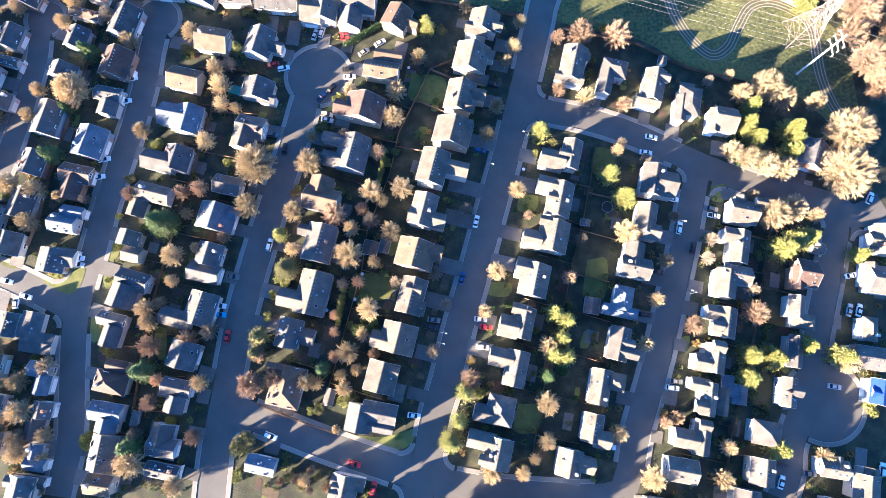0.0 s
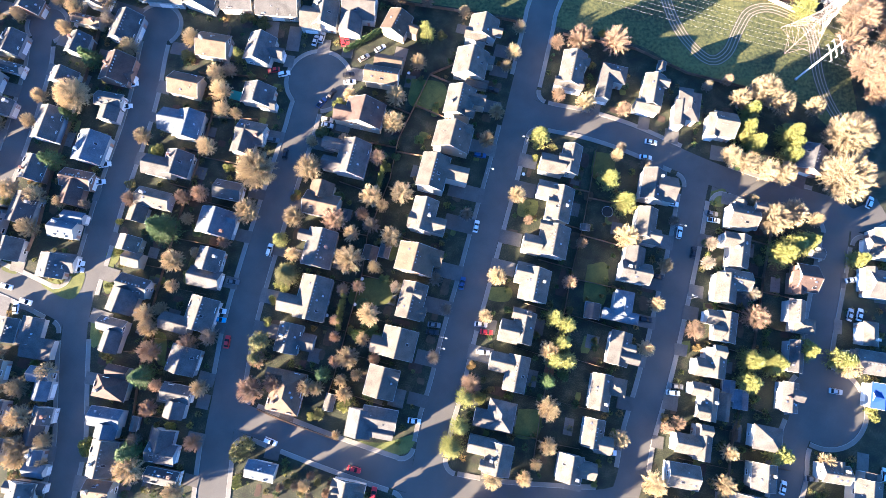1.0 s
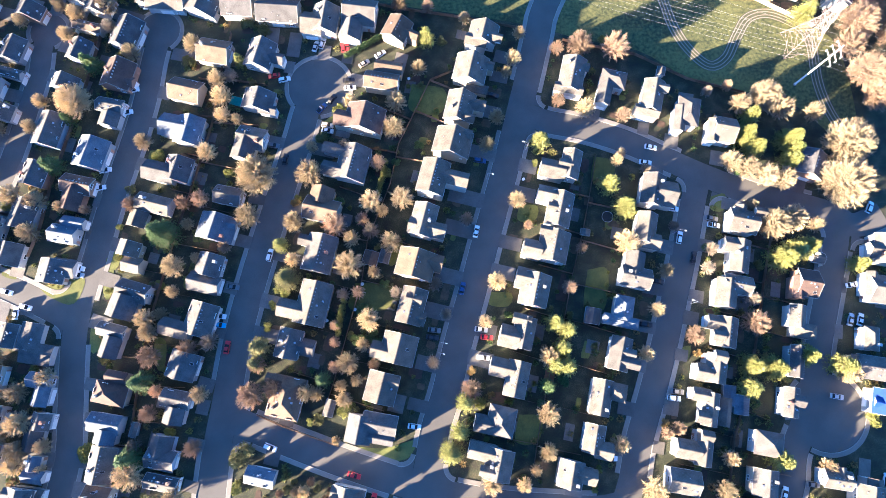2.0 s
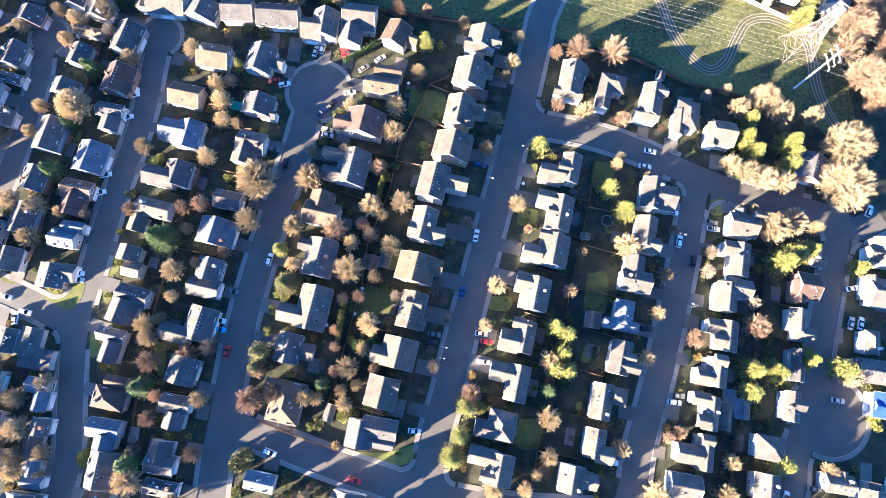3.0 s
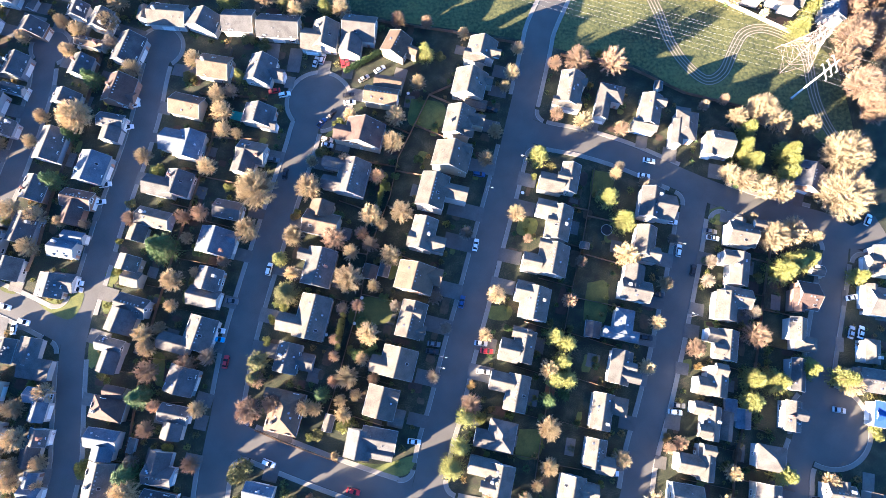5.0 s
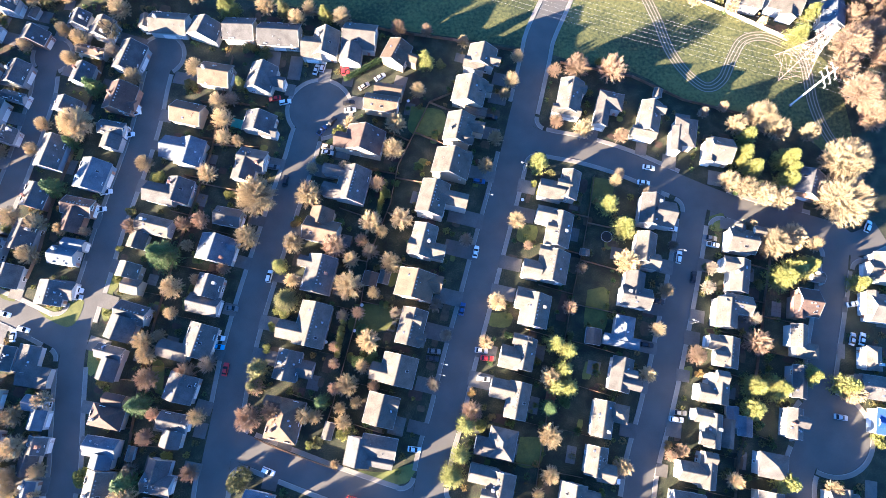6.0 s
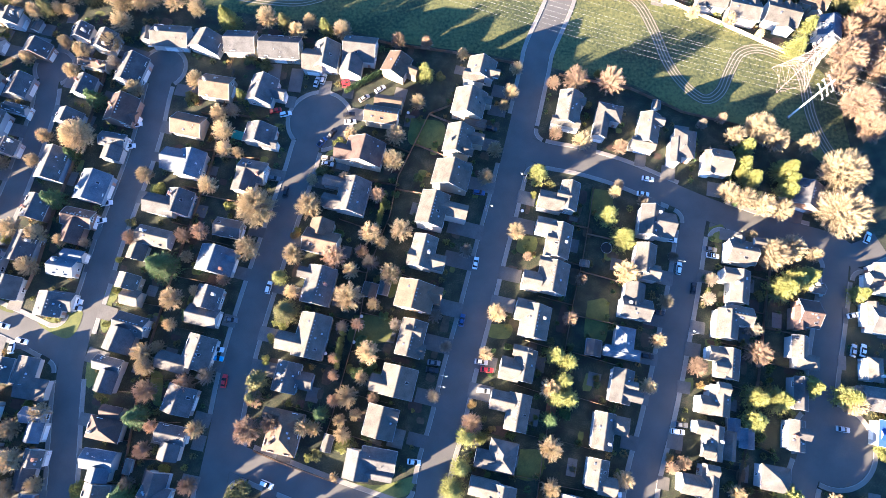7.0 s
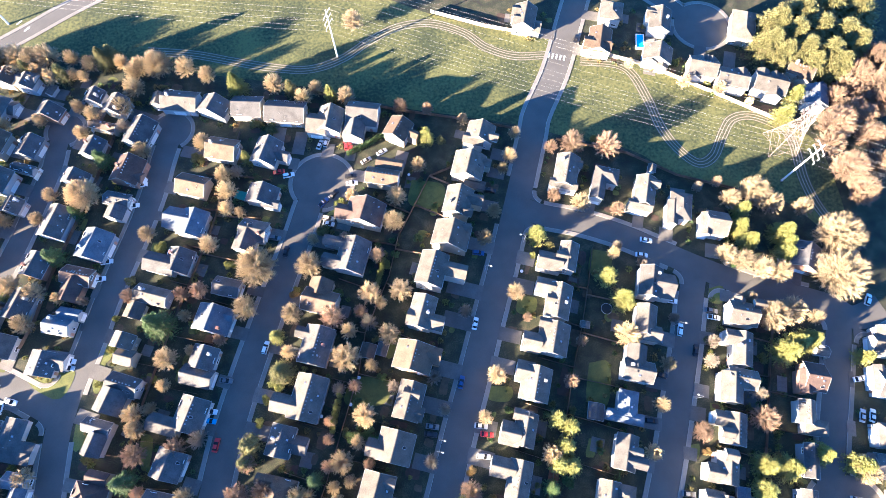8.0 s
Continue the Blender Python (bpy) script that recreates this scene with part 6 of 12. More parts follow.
house(-174.0, 83.0, -12.2, 9.0, 9.8, "y", "E", "grey", "white", pitch=0.56, seed=151)
driveway(-166.5, 81.3, 77.8, 5.0, 6.4)
house(-172.1, 67.7, -12.2, 8.8, 9.5, "y", "E", "dark", "grey", pitch=0.66, seed=152)
house(-162.0, 46.6, -10.5, 8.5, 8.4, "y", "N", "grey", "white", pitch=0.5, seed=153)
driveway(-161.0, 52.0, -10.5, 5.0, 2.5)
house(-162.7, 34.5, -10.4, 8.4, 7.1, "x", "S", "grey", "white", pitch=0.63, seed=154)
driveway(-155.9, 16.4, -8.5, 5.0, 8.0)
house(-153.7, -5.3, -8.5, 7.9, 7.7, "y", "E", "tan", "cream", hip=0.6, pitch=0.58, seed=156)
house(-151.6, -18.6, -8.5, 7.7, 7.5, "y", "E", "grey", "white", pitch=0.58, seed=157)
driveway(-139.9, -20.3, 81.5, 5.0, 15.8)
house(-149.6, -30.6, -6.5, 7.6, 7.3, "y", "E", "grey", "white", pitch=0.59, seed=158)
driveway(-138.2, -31.9, 83.5, 5.0, 15.4)

# ---- sheds ----
deck(36.6, -5.4, -13.0, 3.4, 8.4)
garden_table(29.6, 65.6)
# the next two tables stand in for small white garden chairs
garden_table(-31.1, 17.7)
garden_table(-28.7, 26.7)
shed(83.0, 108.1, -12.0, 2.6, 2.8, "pale", "white")
groundsheet(-78.6, 96.9, -14.0, 4.6, 3.6)
shed(-162.7, 144.4, -20.0, 2.9, 4.1, "pale", "white")
shed(-25.8, 35.8, -14.0, 4.9, 4.5, "tan", "brown")
shed(52.1, 15.3, -10.0, 4.9, 4.9, "grey", "grey")
shed(101.0, -14.8, -8.0, 4.5, 5.7, "blue", "blue")
shed(-38.5, -15.7, -14.0, 2.9, 4.9, "pale", "white")
shed(97.2, -11.7, -8.0, 3.7, 6.1, "blue", "grey")
shed(-103.9, -22.7, -10.0, 2.0, 4.1, "pale", "white")
shed(51.0, 45.2, -10.0, 2.9, 1.6, "pale", "white")
shed(-20.8, 36.4, -14.0, 3.3, 4.1, "pale", "grey")

# ---- meadow, paths, lawns ----
meadow((-231.1, 161.2), (-194.8, 163.3), (-166.1, 163.5), (-126.4, 157.7), (-89.9, 152.6), (-51.8, 146.6), (-18.8, 137.9), (4.3, 134.0), (34.1, 128.6), (52.0, 123.2), (76.4, 117.4), (93.1, 106.9), (114.5, 101.0), (133.4, 95.2), (148.2, 81.4), (155.7, 85.6), (155.6, 104.9), (152.4, 121.5), (142.1, 128.9), (120.8, 141.2), (87.8, 159.4), (62.3, 167.7), (43.4, 174.9), (19.2, 179.3), (-5.2, 186.8), (-45.4, 201.7), (-123.7, 211.0), (-289.4, 240.0))
track((-127.9, 166.2), (-108.1, 164.5), (-90.9, 161.0), (-73.9, 157.8), (-57.2, 156.7), (-43.3, 162.2), (-31.7, 171.8), (-19.8, 179.3), (-5.2, 181.6), (9.5, 176.5), (19.0, 168.6), (30.9, 164.0), (44.8, 164.3))
track((59.4, 161.2), (74.7, 159.6), (81.3, 154.5), (86.0, 142.8), (90.1, 128.3), (95.3, 118.4), (102.7, 111.6), (109.4, 114.8), (114.7, 124.6), (120.0, 132.1), (128.9, 133.7), (139.6, 128.0), (142.9, 120.4), (143.6, 104.6), (146.5, 92.7), (152.1, 81.1))
lawn((-121.1, 36.2), (-118.2, 35.7), (-118.1, 24.0), (-120.8, 23.6))
lawn((-123.7, 11.3), (-120.2, 12.2), (-120.3, 3.5), (-123.1, 3.4))
lawn((-144.1, 26.0), (-137.3, 27.4), (-128.3, 29.4), (-128.9, 22.4), (-132.4, 19.4), (-140.5, 22.8))
lawn((-28.7, -28.5), (-19.6, -28.9), (-9.3, -26.4), (-11.7, -32.0), (-17.7, -32.9), (-25.2, -31.1))
lawn((-120.0, 40.7), (-116.4, 41.1), (-116.4, 33.4), (-118.7, 32.4))
lawn((-120.6, 27.4), (-117.4, 27.4), (-118.4, 21.4), (-120.3, 22.4))
lawn((-109.4, 77.0), (-104.3, 77.0), (-104.3, 73.0), (-109.6, 73.4))
lawn((-122.1, 8.7), (-120.6, 11.6), (-117.6, 1.0), (-119.9, 1.0))
lawn((-31.3, 27.1), (-18.8, 26.4), (-19.7, 18.1), (-33.0, 18.1))
lawn((-12.0, 103.9), (0.5, 101.5), (-1.0, 92.0), (-12.5, 93.2))
lawn((16.8, 23.9), (24.2, 23.5), (23.1, 18.9), (16.1, 19.5))
lawn((28.0, 56.1), (34.6, 55.4), (33.1, 49.6), (27.1, 50.3))
lawn((-157.3, 32.6), (-152.4, 31.5), (-152.5, 28.5), (-157.8, 30.1))
lawn((-39.5, 93.3), (-34.2, 95.2), (-34.7, 91.0), (-44.7, 88.2))
lawn((98.3, 59.1), (103.6, 60.1), (102.4, 53.7), (97.7, 54.3))
lawn((-19.1, 42.4), (-14.6, 42.4), (-16.9, 34.1), (-20.0, 34.2))
lawn((82.2, 4.2), (86.2, 5.1), (85.1, 0.3), (80.9, 0.4))
lawn((-100.9, 8.6), (-96.8, 6.6), (-96.7, -2.8), (-100.2, -0.9))
lawn((10.6, -13.4), (14.5, -12.5), (14.0, -16.1), (10.2, -16.5))
lawn((56.2, 74.7), (63.8, 72.4), (61.1, 63.6), (54.9, 65.3))
lawn((51.7, 31.9), (58.8, 31.9), (56.8, 17.8), (49.9, 18.8))
lawn((25.8, -18.0), (33.3, -18.9), (32.0, -26.9), (24.5, -26.9))
crossing(50.0, 163.4, -14.0)
crossing(-184.4, 179.1, -40.0, 3)

# ---- fences ----
fence((-5.0, 105.1), (-10.3, 93.2), (-16.6, 79.4), (-19.5, 63.8), (-27.3, 42.4), (-28.9, 28.1), (-33.8, 8.4), (-37.5, -6.8), (-40.8, -17.7))
fence((12.6, 113.1), (-5.0, 105.1))
fence((7.9, 99.4), (-5.0, 105.1))
fence((4.1, 86.0), (-10.6, 92.7))
fence((-0.1, 71.0), (-17.6, 74.3))
fence((-4.5, 55.1), (-20.6, 60.9))
fence((-7.4, 39.1), (-26.0, 45.9))
fence((-10.4, 23.8), (-28.9, 28.1))
fence((-13.7, 10.0), (-32.2, 14.6))
fence((-16.5, -3.4), (-35.5, 1.2))
fence((-20.2, -16.8), (-38.8, -11.1))
fence((-23.9, 94.3), (-12.3, 89.0))
fence((-31.0, 78.3), (-17.3, 75.8))
fence((-37.9, 62.6), (-22.1, 56.9))
fence((-42.9, 45.0), (-27.3, 42.4))
fence((-45.5, 28.3), (-29.8, 24.4))
fence((-49.3, 12.1), (-33.8, 8.3))
fence((-51.4, -3.9), (-37.8, -8.0))
fence((56.6, 74.7), (54.0, 61.4), (50.6, 46.4), (46.0, 29.9), (42.8, 15.9), (36.9, -3.3), (33.4, -18.0), (30.4, -33.6))
fence((40.6, 61.7), (53.4, 58.7))
fence((38.0, 48.1), (50.1, 44.7))
fence((34.0, 33.7), (46.1, 30.3))
fence((28.7, 18.1), (42.2, 14.0))
fence((24.4, 3.1), (37.6, -1.0))
fence((20.7, -11.6), (34.1, -14.8))
fence((16.5, -24.8), (31.5, -27.7))
fence((72.3, 52.1), (52.9, 56.6))
fence((68.5, 37.3), (49.6, 42.7))
fence((64.1, 22.8), (45.3, 27.0))
fence((60.6, 9.2), (42.4, 14.7))
fence((56.7, -4.6), (38.2, 1.0))
fence((52.1, -18.6), (34.3, -14.3))
fence((45.8, -30.9), (31.4, -28.2))
fence((118.6, 45.1), (113.8, 27.6), (111.2, 15.7), (108.2, 4.1), (103.7, -10.9), (98.1, -25.4), (95.1, -39.6))
fence((103.8, 42.6), (116.9, 38.9))
fence((100.4, 29.8), (113.6, 26.9))
fence((96.7, 17.0), (110.6, 13.5))
fence((92.4, 4.2), (106.9, -0.2))
fence((88.6, -8.9), (102.4, -14.3))
fence((84.2, -21.9), (98.1, -25.4))
fence((79.1, -33.9), (95.5, -37.3))
fence((127.6, 30.4), (115.5, 33.7))
fence((122.7, 19.9), (112.6, 22.1))
fence((119.0, 8.2), (109.9, 10.5))
fence((115.3, -5.4), (106.2, -2.7))
fence((109.9, -19.6), (101.6, -16.3))
fence((104.8, -31.4), (97.1, -29.8))
fence((115.4, -37.8), (96.3, -33.8))
fence((-82.2, 124.9), (-85.8, 102.9), (-86.9, 86.5), (-91.8, 64.1), (-96.2, 46.9), (-99.5, 30.3), (-103.0, 12.5), (-104.4, -2.8), (-105.2, -19.3), (-106.1, -30.8))
fence((-92.9, 105.8), (-85.6, 104.6))
fence((-97.0, 90.9), (-86.7, 90.2))
fence((-96.0, 75.7), (-89.6, 74.3))
fence((-99.6, 61.7), (-92.8, 60.0))
fence((-106.3, 47.2), (-96.5, 45.2))
fence((-110.2, 32.4), (-99.5, 30.3))
fence((-111.4, 18.3), (-102.2, 16.4))
fence((-110.9, 1.4), (-104.1, 0.8))
fence((-110.4, -14.4), (-105.0, -14.7))
fence((-111.0, -27.6), (-105.9, -28.0))
fence((-111.5, -38.7), (-106.1, -30.8))
fence((-67.3, 103.0), (-85.3, 106.0))
fence((-69.4, 86.7), (-86.8, 87.9))
fence((-73.9, 69.0), (-90.0, 72.4))
fence((-77.9, 52.8), (-93.6, 56.9))
fence((-80.9, 38.4), (-97.2, 41.6))
fence((-84.1, 21.2), (-100.6, 24.4))
fence((-87.5, 4.6), (-103.6, 6.1))
fence((-89.0, -9.0), (-104.7, -8.3))
fence((-90.2, -21.1), (-105.3, -20.0))
fence((-91.8, -34.6), (-106.1, -30.8))
fence((-132.6, 125.1), (-136.1, 103.1), (-139.8, 84.4), (-144.1, 64.2), (-146.1, 47.0), (-148.9, 36.6))
fence((-51.6, 143.9), (-18.8, 135.8), (4.3, 132.2), (28.3, 127.4))
fence((46.3, 122.0), (74.0, 115.8), (93.0, 105.7), (114.3, 99.9))
pale_fence((-5.2, 187.4), (19.2, 179.3), (42.2, 174.4))
pale_fence((61.0, 167.2), (87.7, 158.6), (120.8, 141.0), (144.2, 127.8))
fence((-63.3, -18.1), (-54.4, -21.8), (-42.8, -25.7), (-35.0, -28.3))

# ---- power line ----
power_pole(134.6, 103.7, 94.0)
power_pole(-45.2, 163.5, 72.0)
power_pole(-191.8, 180.7, 75.0)
pylon(137.0, 119.8, 0)
string_wires()
trampoline(59.7, 51.3)
garden_table(-40.8, 13.8)
garden_table(-13.1, 105.8)
pool(86.4, 171.1, 3.0, 7.0, -4)

# ---- street lamps ----
street_lamp(16.0, 65.8, -16)
street_lamp(30.8, 77.1, 166)
street_lamp(87.1, 19.7, 163)
street_lamp(-0.7, 6.1, -14)
street_lamp(83.0, 45.0, -14)
street_lamp(-1.5, 2.6, -14)

# ---- trees and shrubs ----
tree("bare", "tan", -162.7, 128.5, 3.0, 7.1, 318)
tree("bare", "tan", -148.7, 135.3, 3.0, 7.1, 130)
tree("bare", "tan", -141.5, 131.4, 3.7, 8.0, 183)
tree("bare", "tan", -130.0, 134.3, 4.6, 9.1, 353)
tree("bare", "tan", -144.4, 122.8, 3.2, 7.3, 333)
tree("bare", "tan", -118.4, 114.6, 3.9, 8.2, 271)
tree("bare", "tan", -136.3, 94.1, 7.0, 12.2, 14)
tree("bare", "tan", -150.2, 95.0, 3.1, 7.2, 238)
tree("bare", "tan", -152.8, 85.0, 3.1, 7.2, 127)
tree("bare", "tan", -164.9, 84.4, 3.1, 7.2, 332)
tree("bare", "tan", -110.2, 79.1, 3.5, 7.7, 26)
tree("bare", "tan", -84.9, 103.7, 4.0, 8.4, 80)
tree("bare", "tan", -82.7, 96.6, 4.4, 8.9, 57)
tree("bare", "tan", -81.7, 89.4, 3.5, 7.8, 190)
tree("bare", "tan", -94.9, 118.0, 4.1, 8.5, 240)
tree("bare", "tan", -86.4, 74.9, 4.1, 8.5, 126)
tree("bare", "tan", -69.6, 145.7, 4.7, 9.2, 194)
tree("bare", "tan", -57.1, 139.5, 4.0, 8.3, 278)
tree("bare", "tan", -52.3, 143.8, 3.5, 7.7, 52)
tree("bare", "tan", -17.5, 94.7, 4.4, 8.9, 293)
tree("bare", "tan", -18.3, 84.2, 4.8, 9.4, 127)
tree("bare", "tan", -34.6, 95.4, 2.9, 6.9, 6)
tree("bare", "tan", -67.1, 65.4, 8.0, 13.5, 110)
tree("bare", "tan", -48.5, 66.5, 5.6, 10.3, 208)
tree("bare", "tan", -53.2, 48.6, 4.2, 8.6, 143)
tree("bare", "tan", -69.8, 50.5, 5.0, 9.7, 93)
tree("bare", "tan", -25.9, 56.1, 4.7, 9.2, 199)
tree("bare", "tan", -32.7, 42.5, 3.4, 7.5, 81)
tree("bare", "tan", -33.0, 33.0, 5.8, 10.6, 36)
tree("bare", "tan", -24.4, 30.5, 2.7, 6.7, 71)
tree("bare", "tan", -53.3, 35.1, 2.9, 6.9, 316)
tree("bare", "tan", -25.7, 13.8, 4.4, 8.9, 316)
tree("bare", "tan", -32.5, -0.8, 4.4, 8.8, 227)
tree("bare", "tan", -46.7, -10.5, 3.5, 7.7, 64)
tree("bare", "tan", -42.9, -11.1, 2.8, 6.7, 67)
tree("bare", "tan", -33.5, -12.9, 3.1, 7.2, 0)
tree("bare", "tan", 29.1, 123.1, 2.8, 6.8, 2)
tree("bare", "tan", 26.5, 112.6, 3.4, 7.6, 107)
tree("bare", "tan", 23.8, 107.1, 2.5, 6.4, 110)
tree("bare", "tan", 19.8, 88.7, 3.3, 7.5, 84)
tree("bare", "tan", 16.0, 77.8, 3.5, 7.7, 85)
tree("bare", "tan", 26.7, 56.8, 3.6, 7.9, 148)
tree("bare", "tan", 18.9, 27.2, 3.7, 8.0, 160)
tree("bare", "tan", 63.6, 72.0, 2.6, 6.6, 101)
tree("bare", "tan", 65.1, 41.3, 5.0, 9.6, 276)
tree("bare", "tan", 14.7, 13.3, 2.8, 6.9, 347)
tree("bare", "tan", 36.2, 1.4, 4.0, 8.3, 320)
tree("bare", "tan", 35.2, -17.5, 4.5, 8.9, 104)
tree("bare", "tan", 34.8, -29.7, 3.5, 7.6, 93)
tree("bare", "tan", 58.7, -27.2, 3.5, 7.7, 353)
tree("bare", "tan", 69.4, 2.3, 3.2, 7.3, 100)
tree("bare", "tan", 52.9, 92.2, 4.0, 8.3, 196)
tree("bare", "tan", 78.1, 31.1, 3.1, 7.2, 152)
tree("bare", "tan", 74.1, 17.5, 3.1, 7.1, 11)
tree("bare", "tan", -147.4, 44.8, 4.2, 8.6, 184)
tree("bare", "tan", -146.3, 56.1, 4.2, 8.7, 212)
tree("bare", "tan", -155.8, 58.7, 4.3, 8.7, 84)
tree("bare", "tan", -95.0, 32.4, 4.5, 9.0, 74)
tree("bare", "tan", -87.3, 35.7, 2.3, 6.2, 135)
tree("bare", "tan", -102.8, 14.0, 4.0, 8.4, 33)
tree("bare", "tan", -101.4, 9.3, 3.6, 7.9, 169)
tree("bare", "tan", -82.2, -11.0, 3.5, 7.7, 154)
tree("bare", "tan", -143.7, -10.7, 3.9, 8.2, 308)
tree("bare", "tan", -141.5, -20.4, 4.6, 9.2, 300)
tree("bare", "tan", -141.4, -29.1, 3.8, 8.1, 1)
tree("bare", "tan", -134.5, -5.6, 3.6, 7.8, 305)
tree("bare", "tan", -132.7, -27.8, 3.1, 7.2, 347)
tree("bare", "tan", 95.0, -31.7, 3.1, 7.1, 173)
tree("bare", "tan", -35.8, -26.1, 1.7, 5.4, 33)
tree("bare", "tan", 137.4, -4.0, 4.3, 8.8, 158)
tree("bare", "tan", -9.2, 108.5, 3.4, 7.6, 181)
tree("bare", "tan", -18.6, 41.3, 4.2, 8.6, 156)
tree("bare", "tan", -6.7, 44.7, 2.1, 5.9, 246)
tree("bare", "tan", -127.3, 143.9, 4.7, 9.2, 356)
tree("bare", "pale", 110.2, 93.6, 4.4, 8.9, 161)
tree("bare", "pale", 119.0, 95.7, 6.6, 11.7, 94)
tree("bare", "pale", 125.6, 91.8, 4.9, 9.4, 246)
tree("bare", "pale", 137.6, 90.3, 4.0, 8.3, 241)
tree("bare", "pale", 146.0, 77.4, 9.4, 15.0, 90)
tree("bare", "pale", 143.4, 62.4, 10.1, 15.0, 29)
tree("bare", "pale", 104.8, 71.3, 4.3, 8.8, 131)
tree("bare", "pale", 110.2, 68.6, 4.7, 9.3, 11)
tree("bare", "pale", 116.9, 66.0, 4.7, 9.3, 183)
tree("bare", "pale", 123.2, 64.5, 4.7, 9.3, 206)
tree("bare", "pale", 116.9, 47.6, 6.3, 11.2, 9)
tree("bare", "pale", 124.2, 49.8, 5.5, 10.2, 281)
tree("bare", "pale", 133.2, 47.6, 3.0, 7.0, 214)
tree("bare", "pale", 110.5, 54.6, 3.0, 7.0, 187)
tree("bare", "pale", 8.3, 129.5, 2.6, 6.5, 192)
tree("bare", "pale", -39.3, 140.0, 4.2, 8.6, 296)
tree("bare", "pale", -14.8, 57.3, 4.7, 9.2, 4)
tree("bare", "rust", 51.7, 117.6, 5.4, 10.2, 231)
tree("bare", "rust", 43.4, 116.9, 3.0, 7.0, 23)
tree("bare", "rust", 43.0, 95.6, 2.9, 6.9, 92)
tree("bare", "rust", 67.0, 89.7, 3.1, 7.2, 319)
tree("bare", "rust", -17.1, 135.3, 3.5, 7.7, 100)
tree("bare", "rust", -6.0, 134.4, 2.8, 6.8, 60)
tree("bare", "rust", -56.9, -9.2, 4.3, 8.7, 125)
tree("bare", "rust", -64.9, -11.5, 5.1, 9.7, 236)
tree("bare", "rust", 9.5, -9.4, 3.9, 8.3, 176)
tree("bare", "rust", -93.7, 55.8, 3.2, 7.3, 262)
tree("bare", "rust", -112.3, 55.2, 3.2, 7.3, 181)
tree("bare", "rust", -100.1, 1.3, 4.4, 8.8, 268)
tree("bare", "rust", -87.3, 3.7, 4.0, 8.3, 128)
tree("bare", "rust", -82.9, -28.4, 3.5, 7.6, 236)
tree("bare", "rust", 156.9, 125.9, 8.1, 13.7, 55)
tree("bare", "rust", 153.5, 117.5, 5.9, 10.8, 301)
tree("bare", "rust", 158.0, 106.0, 7.5, 12.9, 188)
tree("bare", "rust", 165.5, 131.8, 6.4, 11.5, 151)
tree("bare", "rust", 161.5, 97.3, 6.2, 11.2, 18)
tree("bare", "rust", 86.4, 8.7, 3.8, 8.1, 221)
tree("bare", "rust", 107.4, 12.9, 5.0, 9.7, 46)
tree("bare", "rust", -98.9, -17.5, 3.3, 7.5, 106)
tree("bare", "rust", 30.6, 47.7, 1.9, 5.7, 174)
tree("bare", "rust", 78.7, -22.2, 2.7, 6.7, 262)
tree("bare", "rust", -63.4, -1.4, 3.2, 7.3, 312)
tree("bare", "rust", -23.6, -1.2, 2.4, 6.3, 185)
tree("bare", "pink", 44.4, 25.3, 2.9, 6.9, 75)
tree("bare", "pink", -87.5, 57.2, 3.6, 7.9, 174)
tree("bare", "pink", -38.6, 47.3, 5.0, 9.7, 141)
tree("bare", "pink", -77.6, 39.7, 2.7, 6.7, 359)
tree("bare", "pink", 65.1, 116.6, 5.9, 10.8, 279)
tree("bare", "pink", 106.7, 101.5, 2.3, 6.1, 47)
tree("bare", "pink", -36.9, -2.0, 2.6, 6.5, 159)
tree("bare", "pink", -37.3, 6.3, 2.2, 6.1, 351)
tree("bare", "pink", 75.0, -23.9, 2.3, 6.2, 162)
tree("bare", "pink", 35.6, 2.0, 2.0, 5.8, 156)
tree("bare", "grey", -35.0, 22.6, 2.7, 6.6, 90)
tree("bare", "grey", 8.4, 49.7, 2.8, 6.7, 40)
tree("bare", "grey", -80.1, 105.4, 2.9, 7.0, 320)
tree("bare", "grey", -80.1, 6.4, 3.6, 7.8, 76)
tree("bare", "grey", -25.8, 45.5, 3.4, 7.5, 352)
tree("bare", "grey", -36.1, 77.9, 2.6, 6.6, 158)
tree("bare", "grey", -2.7, 26.4, 2.9, 6.9, 247)
tree("bare", "grey", 1.0, 15.8, 2.4, 6.3, 82)
tree("bare", "grey", -128.8, 53.4, 2.1, 5.9, 24)
tree("bare", "grey", -102.8, -27.7, 2.7, 6.7, 41)
tree("bare", "grey", 95.1, 39.1, 2.7, 6.7, 307)
tree("bare", "grey", 93.3, 32.1, 2.7, 6.7, 273)
tree("bare", "grey", 107.6, 21.1, 2.9, 6.9, 207)
tree("bare", "grey", 82.6, 47.3, 2.1, 5.9, 16)
tree("bare", "grey", -16.4, 23.5, 2.5, 6.4, 121)
tree("bare", "grey", 65.3, 74.8, 2.2, 6.0, 304)
tree("bare", "grey", 137.0, 68.1, 3.9, 8.2, 176)
tree("bare", "grey", -3.4, -0.6, 2.8, 6.8, 128)
tree("bare", "grey", 73.9, 68.8, 2.2, 6.0, 233)
tree("bare", "grey", -127.8, 125.9, 3.2, 7.3, 333)
tree("bare", "grey", 99.0, 99.2, 2.2, 6.1, 215)
tree("conifer", "gold", 35.6, 79.0, 3.9, 10.7, 74)
tree("conifer", "gold", -6.4, 121.1, 3.5, 10.0, 28)
tree("conifer", "gold", 60.2, 62.6, 4.0, 11.0, 326)
tree("conifer", "gold", 65.3, 53.9, 5.0, 12.7, 16)
tree("conifer", "gold", 38.6, 12.6, 3.4, 12.5, 252)
